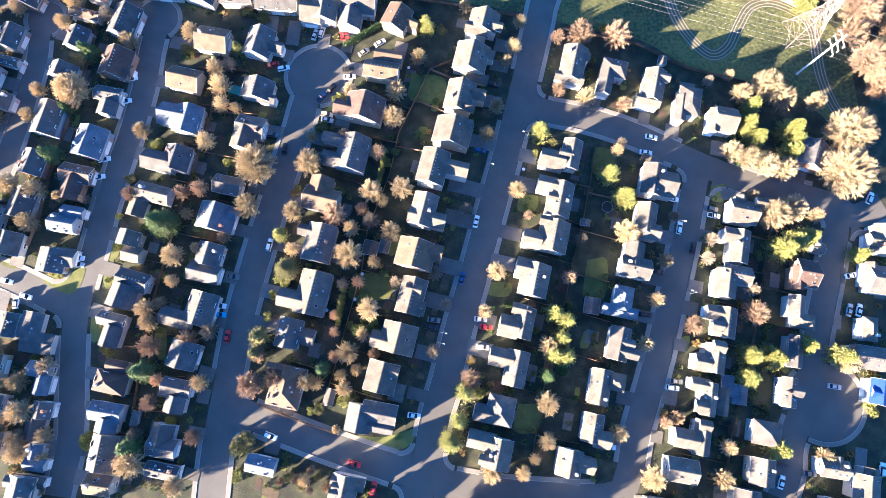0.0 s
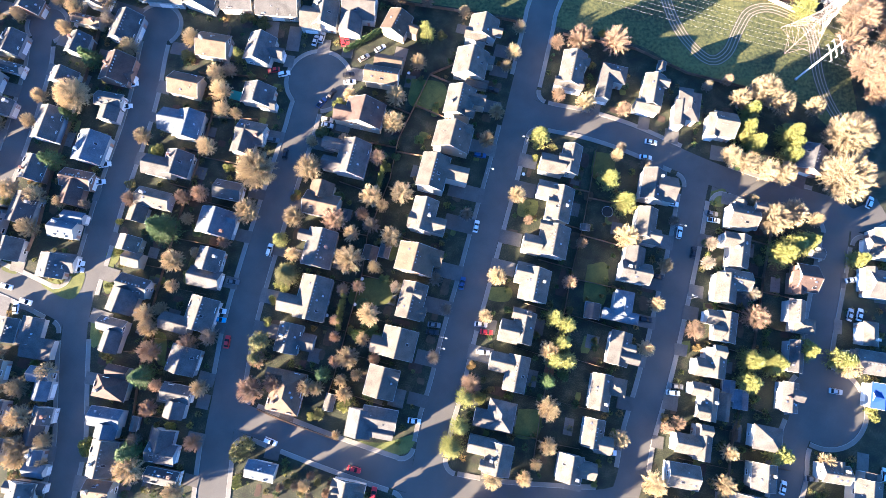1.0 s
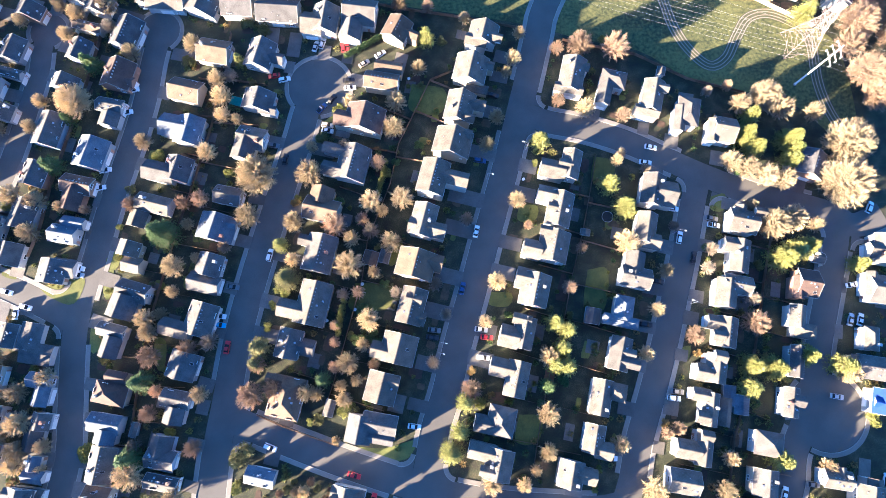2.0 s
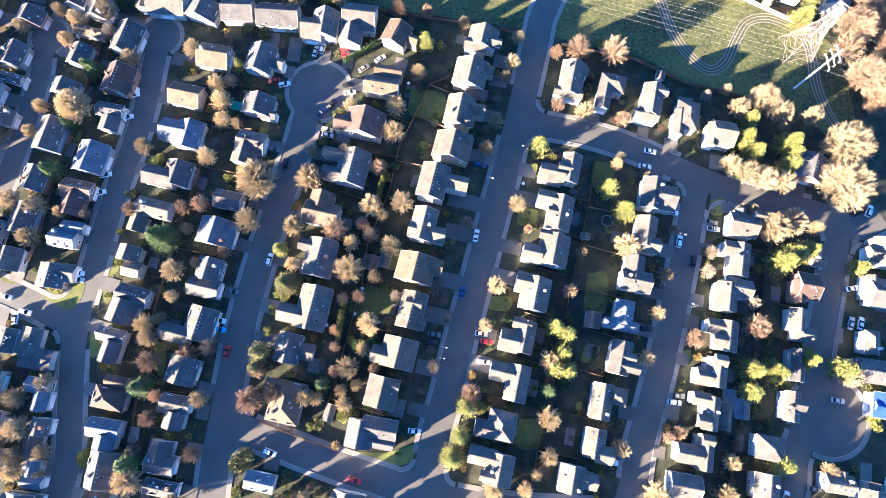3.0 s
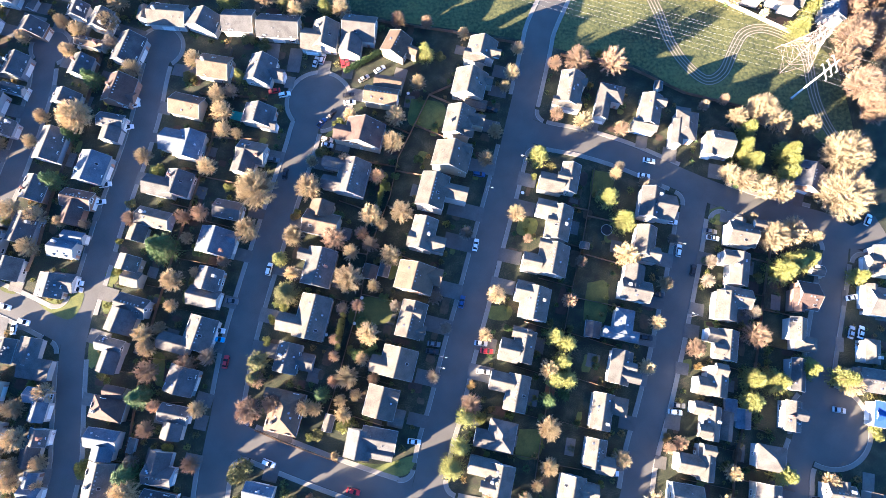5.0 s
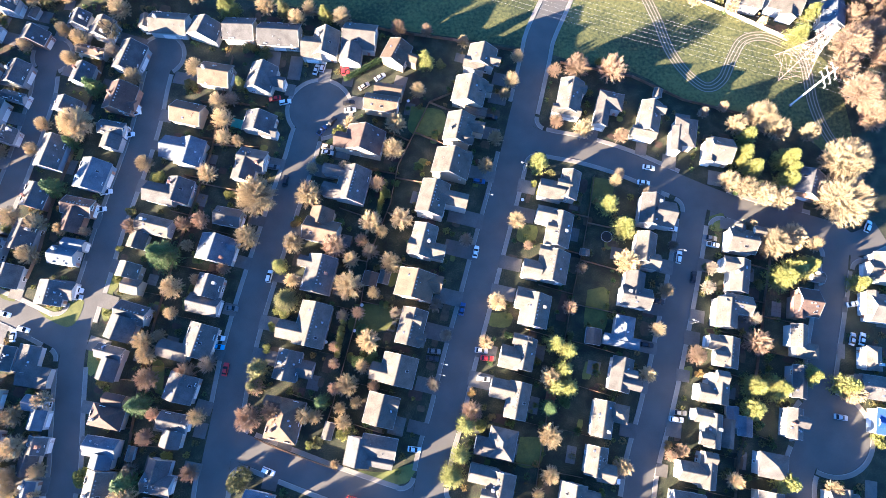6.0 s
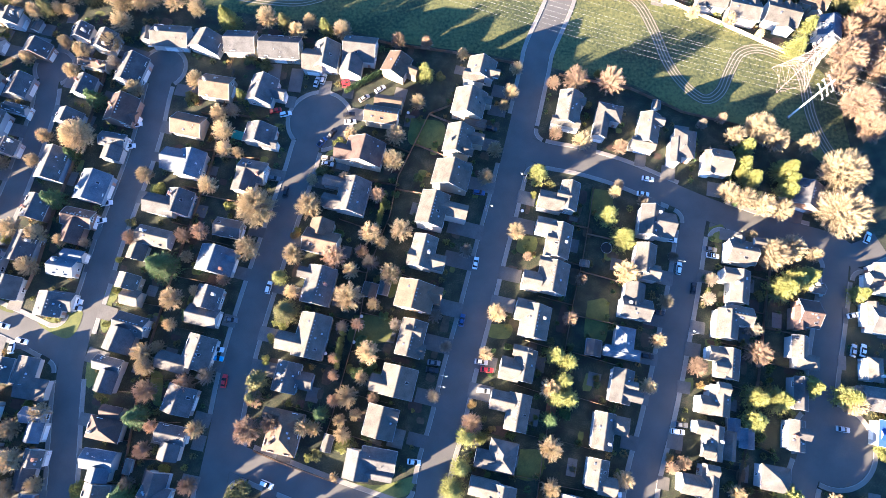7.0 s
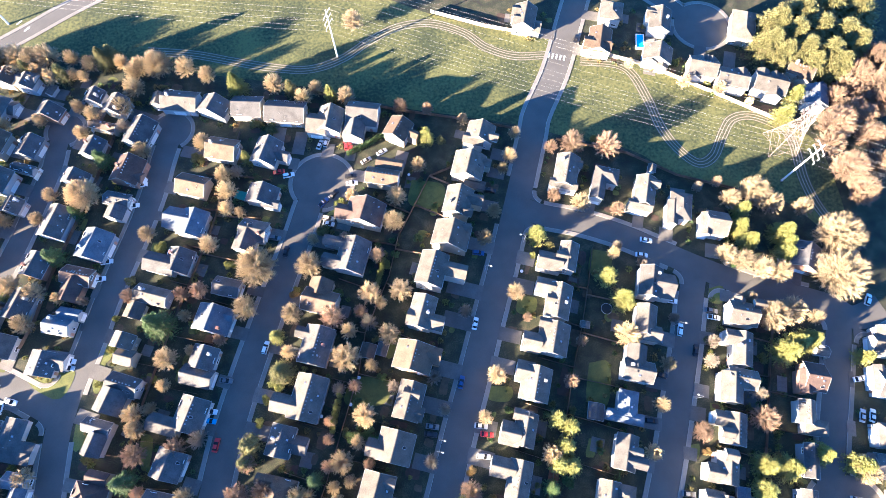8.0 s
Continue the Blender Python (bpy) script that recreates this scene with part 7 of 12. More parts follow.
tree("conifer", "gold", 42.6, 10.2, 3.4, 12.5, 171)
tree("conifer", "gold", 40.7, 4.2, 3.4, 12.5, 106)
tree("conifer", "gold", 41.7, -1.7, 3.8, 12.5, 66)
tree("conifer", "gold", 38.0, -1.4, 3.4, 12.5, 288)
tree("conifer", "gold", 113.5, 88.8, 3.9, 10.8, 67)
tree("conifer", "gold", 111.1, 81.8, 4.6, 12.0, 322)
tree("conifer", "gold", 113.9, 76.2, 4.6, 12.0, 211)
tree("conifer", "gold", 127.1, 79.7, 5.1, 12.9, 54)
tree("conifer", "gold", 128.5, 75.5, 3.6, 10.2, 86)
tree("conifer", "gold", 138.4, 130.6, 5.2, 12.4, 222)
tree("conifer", "gold", 145.1, 140.7, 3.9, 10.7, 190)
tree("conifer", "gold", 126.4, 71.0, 4.1, 11.1, 76)
tree("conifer", "gold", 119.4, 35.3, 5.4, 13.3, 30)
tree("conifer", "gold", 128.1, 39.4, 4.9, 12.5, 215)
tree("conifer", "gold", 123.7, 38.1, 4.4, 11.7, 150)
tree("conifer", "gold", 146.3, 33.3, 3.2, 9.5, 72)
tree("conifer", "gold", 105.1, -1.6, 4.5, 11.7, 232)
tree("conifer", "gold", 103.5, -8.8, 4.0, 10.8, 317)
tree("conifer", "gold", 112.1, -2.5, 5.1, 12.9, 86)
tree("conifer", "gold", 123.4, 1.9, 4.8, 12.1, 267)
tree("conifer", "gold", 135.7, -1.7, 4.2, 11.3, 232)
tree("conifer", "gold", 111.2, -32.1, 4.0, 11.0, 249)
tree("conifer", "gold", -77.3, 111.9, 2.4, 8.1, 352)
tree("conifer", "gold", -57.9, 40.4, 2.8, 8.7, 162)
tree("conifer", "gold", 2.8, -29.8, 4.5, 11.8, 245)
tree("conifer", "gold", 5.6, -23.5, 3.4, 9.9, 140)
tree("conifer", "gold", 7.5, -13.9, 3.5, 10.0, 149)
tree("conifer", "gold", -84.6, 144.4, 5.0, 14.0, 240)
tree("conifer", "gold", -46.1, 141.4, 3.0, 9.5, 206)
tree("conifer", "green", -99.0, 44.1, 6.2, 16.0, 75)
tree("conifer", "green", -101.9, -7.2, 4.1, 11.7, 57)
tree("conifer", "green", -103.1, -31.4, 4.3, 12.1, 193)
tree("conifer", "green", -133.0, 110.1, 3.6, 10.8, 272)
tree("conifer", "green", -142.4, 69.5, 3.7, 10.8, 91)
tree("conifer", "green", -139.0, 87.8, 2.5, 8.5, 321)
tree("conifer", "green", 35.6, -8.6, 2.8, 9.1, 255)
tree("conifer", "green", -41.1, -6.5, 2.8, 9.1, 173)
tree("conifer", "olive", -54.6, 27.9, 5.0, 13.5, 92)
tree("conifer", "olive", -63.0, 4.5, 3.8, 11.0, 45)
tree("conifer", "olive", -63.9, -1.0, 3.0, 9.5, 251)
tree("conifer", "olive", -62.7, 143.9, 3.1, 9.7, 139)
tree("bush", "gold", 61.5, 122.3, 1.8, 2.5, 263)
tree("bush", "gold", 36.0, 68.7, 1.5, 2.1, 280)
tree("bush", "gold", 34.0, 72.0, 1.5, 2.1, 257)
tree("bush", "gold", 12.4, -14.1, 2.5, 3.2, 184)
tree("bush", "gold", -33.8, -16.7, 2.8, 3.6, 32)
tree("bush", "gold", -105.5, 74.8, 2.7, 3.5, 182)
tree("bush", "gold", -78.8, 67.8, 2.3, 3.0, 355)
tree("bush", "gold", -57.1, 24.6, 3.2, 4.0, 300)
tree("bush", "gold", -39.1, 92.2, 3.0, 3.8, 339)
tree("bush", "gold", -159.0, 55.1, 2.1, 2.8, 17)
tree("bush", "gold", -116.5, 36.2, 1.8, 2.5, 156)
tree("bush", "gold", -118.0, 24.2, 1.6, 2.2, 186)
tree("bush", "gold", 145.6, -19.4, 2.8, 3.6, 286)
tree("bush", "gold", -92.5, -23.7, 2.1, 2.8, 342)
tree("bush", "gold", -119.6, -31.4, 2.6, 3.3, 143)
tree("bush", "gold", -45.1, -20.3, 1.7, 2.4, 248)
tree("bush", "gold", -20.5, 67.7, 1.9, 2.6, 135)
tree("bush", "olive", -76.2, 128.5, 2.7, 3.4, 353)
tree("bush", "olive", -69.3, 125.9, 2.9, 3.7, 150)
tree("bush", "olive", -45.0, 81.6, 2.7, 3.5, 174)
tree("bush", "olive", -97.8, 112.6, 2.8, 3.6, 332)
tree("bush", "olive", -32.0, 8.3, 1.9, 2.6, 91)
tree("bush", "olive", -42.2, -19.4, 2.3, 3.0, 297)
tree("bush", "olive", -117.4, 0.1, 1.9, 2.6, 5)
tree("bush", "olive", -114.2, 61.7, 2.1, 2.8, 242)
tree("bush", "olive", 112.6, 33.4, 2.0, 2.7, 280)
tree("bush", "olive", -72.2, 103.2, 2.0, 2.6, 128)
tree("bush", "olive", -0.5, 121.0, 2.2, 2.9, 166)
tree("bush", "green", 26.0, 50.0, 1.0, 1.6, 343)
tree("bush", "green", 41.2, -6.9, 2.3, 3.0, 140)
tree("bush", "green", -28.3, 17.9, 2.4, 3.1, 237)
tree("bush", "green", -20.7, 26.8, 2.0, 2.7, 147)
tree("bush", "green", 108.6, 69.2, 2.1, 2.8, 256)
tree("bush", "green", -9.1, 78.7, 2.1, 2.8, 331)
tree("bush", "green", 22.8, 15.9, 1.6, 2.2, 344)
tree("bush", "green", 94.4, 39.7, 1.6, 2.3, 182)
tree("bush", "green", -37.8, 56.9, 2.1, 2.8, 178)
tree("bush", "green", -17.4, 72.1, 1.9, 2.6, 140)
tree("bush", "green", 33.3, -14.2, 1.7, 2.4, 329)
tree("bush", "amber", 88.2, 2.6, 1.7, 2.4, 176)
tree("bush", "amber", 9.8, -3.4, 1.9, 2.6, 209)
tree("bush", "amber", 95.4, 13.7, 1.6, 2.2, 179)
tree("bush", "amber", -69.6, 48.7, 1.2, 1.9, 88)
tree("bush", "amber", 16.3, -11.5, 1.5, 2.2, 352)
tree("bush", "amber", 75.1, -20.7, 1.7, 2.4, 230)
tree("bush", "amber", -53.7, 56.8, 2.1, 2.8, 186)
tree("bare", "tan", -102.9, -36.7, 5.5, 10.2, 171)
tree("bare", "tan", -88.2, -43.9, 3.9, 8.2, 265)
tree("bare", "tan", -45.7, -42.1, 2.5, 6.4, 72)
tree("bare", "tan", 16.2, -39.8, 3.8, 8.1, 271)
tree("bare", "tan", 26.7, -40.0, 2.9, 6.9, 85)
tree("bare", "tan", 69.1, -41.2, 4.6, 9.1, 101)
tree("bare", "tan", 92.3, -41.7, 3.9, 8.2, 185)
tree("bare", "tan", 126.6, -34.3, 3.1, 7.2, 244)
tree("bare", "tan", -133.0, -34.9, 1.9, 5.6, 144)
tree("bare", "tan", 30.6, -35.5, 2.3, 6.2, 354)
# trees along the left edge, mostly out of view, added for their shadows
tree("bare", "tan", -177.3, 125.3, 4.6, 9.1, 40)
tree("bare", "tan", -177.6, 109.7, 4.5, 9.0, 343)
tree("bare", "tan", -172.9, 92.1, 4.9, 9.4, 213)
tree("bare", "tan", -161.9, 40.8, 3.8, 8.0, 87)
tree("bare", "tan", -153.3, 1.1, 4.0, 8.3, 315)
tree("bare", "tan", -151.9, -11.6, 3.9, 8.2, 297)
tree("bare", "tan", -148.4, -25.7, 3.8, 8.1, 264)
tree("bare", "tan", -141.6, -34.3, 3.4, 7.6, 340)
# unseen trees below the view, added so their shadows reach in
tree("bare", "rust", -133.9, -52.8, 3.9, 8.2, 215)
tree("bare", "rust", 2.9, -52.1, 3.4, 7.6, 154)
tree("bare", "rust", 20.7, -53.2, 3.4, 7.6, 319)
tree("bare", "rust", 38.9, -54.4, 3.4, 7.6, 283)
tree("bare", "rust", 61.3, -54.2, 3.8, 8.1, 326)
tree("bare", "rust", 86.2, -50.5, 3.5, 7.7, 138)
tree("bare", "rust", 117.9, -51.9, 3.7, 8.0, 14)
tree("conifer", "green", -118.8, -51.6, 3.5, 10.5, 100)
tree("conifer", "green", 31.4, -54.0, 2.9, 9.2, 81)
tree("conifer", "green", 109.3, -55.4, 3.5, 10.4, 300)
tree("bush", "olive", -66.9, -30.9, 4.5, 5.4, 225)
tree("bush", "olive", -134.2, -44.9, 2.0, 2.7, 319)
tree("bush", "olive", -51.9, -41.8, 1.7, 2.3, 332)
tree("bush", "olive", -47.1, -44.9, 1.5, 2.1, 92)
tree("bush", "olive", -41.7, -41.6, 1.5, 2.1, 112)
tree("bush", "olive", -49.7, -39.4, 1.3, 1.9, 351)
tree("bare", "rust", -43.6, -39.1, 1.7, 5.4, 92)
tree("bare", "rust", -38.3, -44.5, 1.9, 5.7, 323)
tree("bare", "rust", -53.7, -42.7, 1.5, 5.2, 21)
tree("bare", "grey", -48.6, -42.4, 1.7, 5.4, 241)
tree("bare", "grey", -43.9, -45.5, 1.5, 5.2, 115)
tree("bush", "gold", -68.5, -41.4, 2.4, 3.2, 84)
tree("bush", "gold", -120.0, -29.4, 2.7, 3.5, 27)
tree("bush", "gold", 52.0, -35.7, 1.5, 2.1, 68)
tree("bush", "gold", 50.3, -42.0, 1.5, 2.1, 56)
tree("bare", "tan", -171.0, 157.4, 5.8, 10.7, 162)
tree("bare", "tan", -156.4, 158.8, 3.8, 8.1, 92)
tree("bare", "tan", -118.6, 154.4, 6.6, 11.7, 247)
tree("bare", "tan", -107.6, 154.1, 4.9, 9.4, 99)
tree("bare", "tan", -98.2, 150.4, 3.9, 8.2, 280)
tree("bare", "tan", -134.7, 156.9, 3.6, 7.8, 18)
tree("bare", "tan", -38.8, 178.5, 5.0, 9.6, 212)
tree("bare", "rust", 180.2, 155.9, 8.3, 13.9, 238)
tree("bare", "rust", 171.2, 140.2, 4.6, 9.1, 179)
tree("bare", "tan", 101.1, 148.0, 3.1, 7.2, 194)
tree("bare", "tan", 115.2, 144.7, 3.1, 7.2, 339)
tree("bare", "tan", 126.7, 138.4, 1.9, 5.7, 313)
tree("bare", "tan", -128.7, 151.8, 4.0, 8.3, 36)
tree("bare", "tan", 79.3, 157.6, 2.0, 5.7, 302)
tree("conifer", "olive", 138.0, 163.9, 9.5, 16.7, 104)
tree("conifer", "olive", 148.4, 168.4, 11.7, 17.0, 121)
tree("conifer", "olive", 159.4, 171.0, 12.6, 17.0, 191)
tree("conifer", "olive", 169.1, 168.2, 13.1, 17.0, 0)
tree("conifer", "olive", 151.1, 159.7, 10.7, 17.0, 179)
tree("conifer", "olive", 143.0, 159.2, 8.7, 15.7, 207)
tree("conifer", "olive", 160.7, 158.4, 11.2, 17.0, 142)
tree("conifer", "olive", 142.8, 174.7, 10.9, 17.0, 209)
tree("conifer", "olive", 153.6, 178.6, 12.6, 17.0, 58)
tree("conifer", "olive", 166.3, 182.7, 13.8, 17.0, 352)
tree("conifer", "olive", 177.6, 181.1, 14.4, 17.0, 280)
tree("conifer", "olive", 172.8, 163.1, 11.3, 17.0, 191)
tree("conifer", "olive", 164.6, 153.1, 8.7, 15.8, 18)
tree("conifer", "olive", 154.7, 154.7, 7.5, 14.1, 281)
tree("bare", "rust", 161.0, 139.8, 4.9, 9.5, 314)
tree("bare", "rust", 171.5, 149.5, 7.2, 12.4, 154)
tree("bare", "rust", 179.6, 144.9, 8.0, 13.4, 48)
tree("bare", "rust", 170.3, 120.5, 6.4, 11.4, 151)
tree("bare", "rust", 167.4, 145.9, 5.1, 9.8, 279)
tree("bare", "rust", 145.4, 156.1, 3.2, 7.3, 262)
tree("bare", "tan", -178.8, 159.2, 5.5, 10.3, 173)
tree("bare", "tan", -166.1, 158.9, 5.7, 10.6, 297)
tree("bare", "tan", -186.3, 157.3, 6.3, 11.3, 150)
tree("bare", "tan", -147.8, 155.7, 3.9, 8.3, 180)
tree("bare", "tan", -126.6, 154.3, 4.5, 8.9, 66)
tree("bare", "rust", 178.7, 136.0, 7.6, 13.0, 214)
tree("bare", "rust", 169.7, 129.8, 6.0, 10.9, 209)
tree("bare", "rust", 170.0, 107.7, 6.6, 11.7, 288)
tree("bare", "rust", 161.5, 95.2, 5.2, 9.9, 328)
tree("bare", "tan", -162.8, 149.2, 3.8, 8.1, 275)
tree("bare", "tan", -154.2, 151.3, 2.8, 6.8, 189)
tree("bare", "tan", -178.5, 150.9, 3.7, 7.9, 239)
tree("bare", "tan", -169.0, 152.2, 3.6, 7.9, 72)
tree("bare", "tan", -149.9, 150.3, 2.5, 6.4, 80)
tree("conifer", "olive", -158.1, 150.4, 3.7, 10.7, 305)
tree("conifer", "olive", -173.6, 153.0, 3.2, 9.9, 195)
tree("conifer", "olive", -142.2, 157.7, 4.7, 12.5, 288)
tree("conifer", "olive", -139.4, 160.7, 3.6, 10.3, 244)
tree("bush", "gold", 92.9, 158.5, 2.4, 3.1, 101)
tree("bush", "gold", 111.8, 149.6, 2.3, 3.1, 68)
tree("bush", "gold", 100.3, 159.8, 1.9, 2.6, 311)
tree("bare", "pink", -23.8, 71.0, 3.3, 7.4, 46)
tree("bare", "pink", -29.0, 49.8, 2.8, 6.7, 179)
tree("bare", "pink", -29.7, 23.6, 2.7, 6.6, 338)
tree("bare", "pink", -37.5, 12.0, 2.2, 6.1, 0)
tree("bare", "pink", -97.1, -10.0, 2.6, 6.5, 195)
tree("bare", "pink", 49.3, 39.3, 2.3, 6.2, 55)
tree("bare", "tan", -22.0, 52.9, 2.8, 6.8, 166)
tree("bare", "tan", -27.6, 5.4, 2.8, 6.8, 289)
tree("bare", "tan", -34.7, -8.4, 2.6, 6.5, 314)
tree("bare", "tan", -29.5, -6.6, 2.4, 6.3, 276)
tree("bare", "tan", -91.5, 48.0, 2.5, 6.5, 72)
tree("bare", "tan", -94.8, 23.8, 2.7, 6.6, 166)
tree("bare", "tan", -97.8, 16.0, 2.6, 6.6, 322)
tree("bare", "tan", -76.7, 88.2, 2.4, 6.3, 288)
tree("bare", "tan", -48.3, 77.3, 2.4, 6.3, 192)
tree("bare", "tan", -137.8, 54.4, 2.6, 6.5, 219)
tree("bush", "gold", -53.3, 58.0, 1.9, 2.5, 221)
tree("bush", "gold", -60.0, 19.0, 1.8, 2.5, 115)
tree("bush", "gold", -61.4, 11.8, 2.0, 2.7, 252)
tree("bush", "gold", -117.0, 47.5, 1.6, 2.3, 149)
tree("bush", "olive", 44.5, 15.8, 1.6, 2.2, 245)
tree("bush", "olive", -23.4, 40.1, 1.6, 2.3, 194)
tree("bush", "olive", -89.0, 32.1, 1.6, 2.3, 196)
bed(-166.7, 147.0, 3.4, 2.7, 73, "litter")
bed(-174.9, 141.5, 3.6, 5.5, -17, "mulch")
patio(-175.5, 141.1, -16.6, 3.9, 5.6)
bed(-150.8, 148.7, 3.0, 3.0, 82, "litter")
bed(-157.1, 142.9, 2.8, 4.5, -8, "mulch")
bed(-148.2, 137.5, 1.7, 4.3, 82, "litter")
patio(-150.5, 149.1, 82.5, 4.5, 4.0)
bed(-139.6, 147.8, 2.6, 3.9, 72, "mulch")
bed(-132.2, 149.2, 2.2, 5.1, 72, "litter")
bed(-139.5, 151.5, 2.1, 3.9, 72, "lawn")
bed(-123.7, 132.8, 3.8, 4.0, -18, "mulch")
bed(-127.5, 130.9, 2.1, 2.6, -18, "litter")
bed(-139.2, 137.6, 3.5, 2.1, -18, "litter")
bed(-140.4, 130.9, 2.0, 2.9, -14, "litter")
bed(-134.5, 120.9, 2.2, 3.4, 76, "mulch")
bed(-165.7, 135.2, 4.0, 2.9, -19, "mulch")
patio(-126.9, 123.3, -14.3, 4.3, 5.5)
bed(-168.1, 119.1, 2.1, 3.5, -17, "lawn")
bed(-131.8, 112.6, 1.7, 2.5, -16, "lawn")
bed(-141.8, 121.5, 1.8, 2.4, -16, "mulch")
bed(-142.1, 119.6, 1.6, 4.7, -16, "litter")
patio(-131.0, 113.1, -15.7, 3.8, 5.6)
bed(-169.7, 105.8, 4.2, 5.0, -15, "mulch")
bed(-134.6, 99.8, 1.6, 3.9, -15, "litter")
bed(-145.9, 97.0, 4.4, 5.7, 75, "mulch")
patio(-136.3, 103.2, -15.4, 3.3, 4.3)
bed(-128.9, 102.6, 2.3, 2.1, -12, "lawn")
bed(-128.9, 108.1, 4.2, 2.5, -12, "mulch")
bed(-128.0, 105.3, 3.1, 3.1, -12, "mulch")
bed(-123.4, 100.7, 3.4, 4.2, 80, "mulch")
bed(-130.5, 96.3, 2.2, 3.2, -10, "lawn")
bed(-143.8, 73.6, 2.5, 2.9, 77, "lawn")
bed(-137.3, 84.5, 2.0, 4.6, -13, "lawn")
bed(-138.4, 78.0, 3.2, 3.4, -13, "mulch")
bed(-137.8, 78.4, 4.4, 2.7, -13, "mulch")
patio(-139.7, 79.3, -13.3, 3.4, 5.6)
bed(-132.2, 77.2, 2.9, 3.0, -14, "litter")
patio(-132.5, 77.6, -13.8, 3.0, 3.7)
bed(-147.2, 57.6, 3.2, 4.4, 75, "litter")
bed(-147.6, 59.6, 2.5, 3.0, 75, "litter")
bed(-138.3, 60.2, 2.8, 2.6, -12, "mulch")
bed(-129.4, 68.3, 3.6, 3.3, 78, "mulch")
bed(-137.5, 62.5, 2.9, 3.6, -12, "lawn")
patio(-138.3, 62.1, -11.6, 3.7, 6.0)
bed(-139.5, 49.2, 3.5, 2.8, -15, "mulch")
bed(-157.2, 52.0, 2.2, 4.6, -15, "litter")
bed(-141.8, 53.4, 3.8, 5.7, -15, "litter")
bed(-140.6, 47.0, 3.4, 4.9, -10, "litter")
patio(-139.7, 47.7, -9.5, 3.2, 4.7)
bed(-149.9, 43.9, 3.4, 5.9, 79, "mulch")
bed(-149.8, 45.1, 4.4, 5.5, 79, "litter")
patio(-149.2, 44.2, 79.2, 3.8, 5.3)
bed(-143.2, 35.1, 4.4, 3.9, -7, "litter")
patio(-141.7, 32.4, -7.4, 3.4, 3.8)
bed(-112.0, 147.3, 3.4, 4.3, 75, "litter")
bed(-116.5, 148.6, 2.5, 2.1, 75, "litter")
bed(-116.2, 136.9, 2.7, 2.5, -5, "lawn")
bed(-84.4, 127.9, 1.7, 5.3, -19, "litter")
bed(-85.0, 140.3, 2.8, 4.4, 88, "mulch")
bed(-76.1, 126.6, 3.0, 4.9, 88, "mulch")
bed(-74.0, 143.6, 3.7, 2.7, 88, "litter")
patio(-79.8, 140.2, 88.2, 3.4, 5.4)
bed(-63.8, 122.6, 3.6, 4.8, 86, "litter")
bed(-64.8, 138.8, 2.7, 5.5, 86, "lawn")
bed(-67.7, 142.0, 3.0, 5.2, 86, "mulch")
bed(-69.7, 140.0, 2.8, 4.9, 86, "lawn")
bed(-59.4, 136.7, 1.9, 3.5, 84, "litter")
bed(-53.1, 138.4, 2.6, 3.7, 84, "mulch")
bed(-44.5, 135.0, 3.8, 5.9, 83, "mulch")
bed(-43.8, 136.2, 2.5, 2.7, 83, "mulch")
patio(-46.5, 134.7, 83.2, 4.2, 4.8)
bed(-39.1, 134.8, 3.1, 3.8, -9, "lawn")
bed(-34.1, 123.3, 3.5, 2.4, 81, "lawn")
bed(-30.7, 122.0, 1.7, 5.8, 81, "litter")
bed(-37.5, 122.6, 3.5, 2.4, 81, "litter")
bed(-16.9, 111.8, 3.5, 3.7, 76, "mulch")
bed(-16.7, 111.6, 4.2, 5.1, 76, "litter")
bed(-12.5, 133.2, 3.6, 2.5, 76, "litter")
patio(-15.9, 131.3, 76.3, 3.2, 5.8)
bed(-96.8, 117.1, 2.6, 4.8, -11, "lawn")
bed(-87.0, 106.8, 2.6, 2.4, 79, "lawn")
bed(-94.7, 111.1, 2.1, 3.1, -11, "mulch")
bed(-96.4, 116.2, 2.8, 2.2, -11, "litter")
patio(-80.0, 113.4, -11.4, 3.1, 5.0)
bed(-100.8, 91.0, 4.2, 3.6, 77, "mulch")
bed(-89.2, 95.5, 1.7, 3.9, -13, "mulch")
bed(-93.4, 72.3, 4.3, 3.8, 79, "litter")
bed(-86.7, 79.0, 3.4, 2.9, -11, "mulch")
bed(-96.4, 74.3, 3.9, 3.7, 79, "litter")
patio(-87.2, 82.4, -11.0, 4.4, 3.7)
bed(-88.7, 65.7, 2.4, 2.4, -13, "lawn")
bed(-90.8, 67.0, 1.7, 2.3, -13, "mulch")
bed(-89.8, 63.9, 3.4, 5.8, -13, "mulch")
patio(-89.6, 66.2, -12.9, 4.2, 4.7)
bed(-91.5, 55.3, 4.5, 3.5, -15, "litter")
bed(-102.8, 40.4, 3.6, 5.0, -14, "litter")
bed(-115.6, 43.8, 2.7, 3.4, -14, "litter")
patio(-104.1, 36.2, -14.3, 3.6, 3.9)
bed(-117.3, 21.8, 3.4, 5.4, 74, "litter")
bed(-112.8, 17.4, 3.4, 2.5, 74, "mulch")
bed(-101.2, 26.4, 4.3, 3.3, -16, "lawn")
patio(-102.8, 25.3, -16.2, 4.5, 4.3)
bed(-113.5, 2.3, 2.7, 2.4, 74, "litter")
bed(-118.4, 5.2, 2.0, 3.8, 74, "litter")
bed(-103.2, 7.5, 4.4, 2.6, -16, "litter")
patio(-105.5, 9.3, -16.1, 3.8, 4.2)
bed(-117.8, -2.1, 4.4, 2.4, -10, "mulch")
bed(-115.9, -6.0, 2.3, 4.7, -10, "lawn")
bed(-104.1, -21.9, 4.0, 3.6, -8, "mulch")
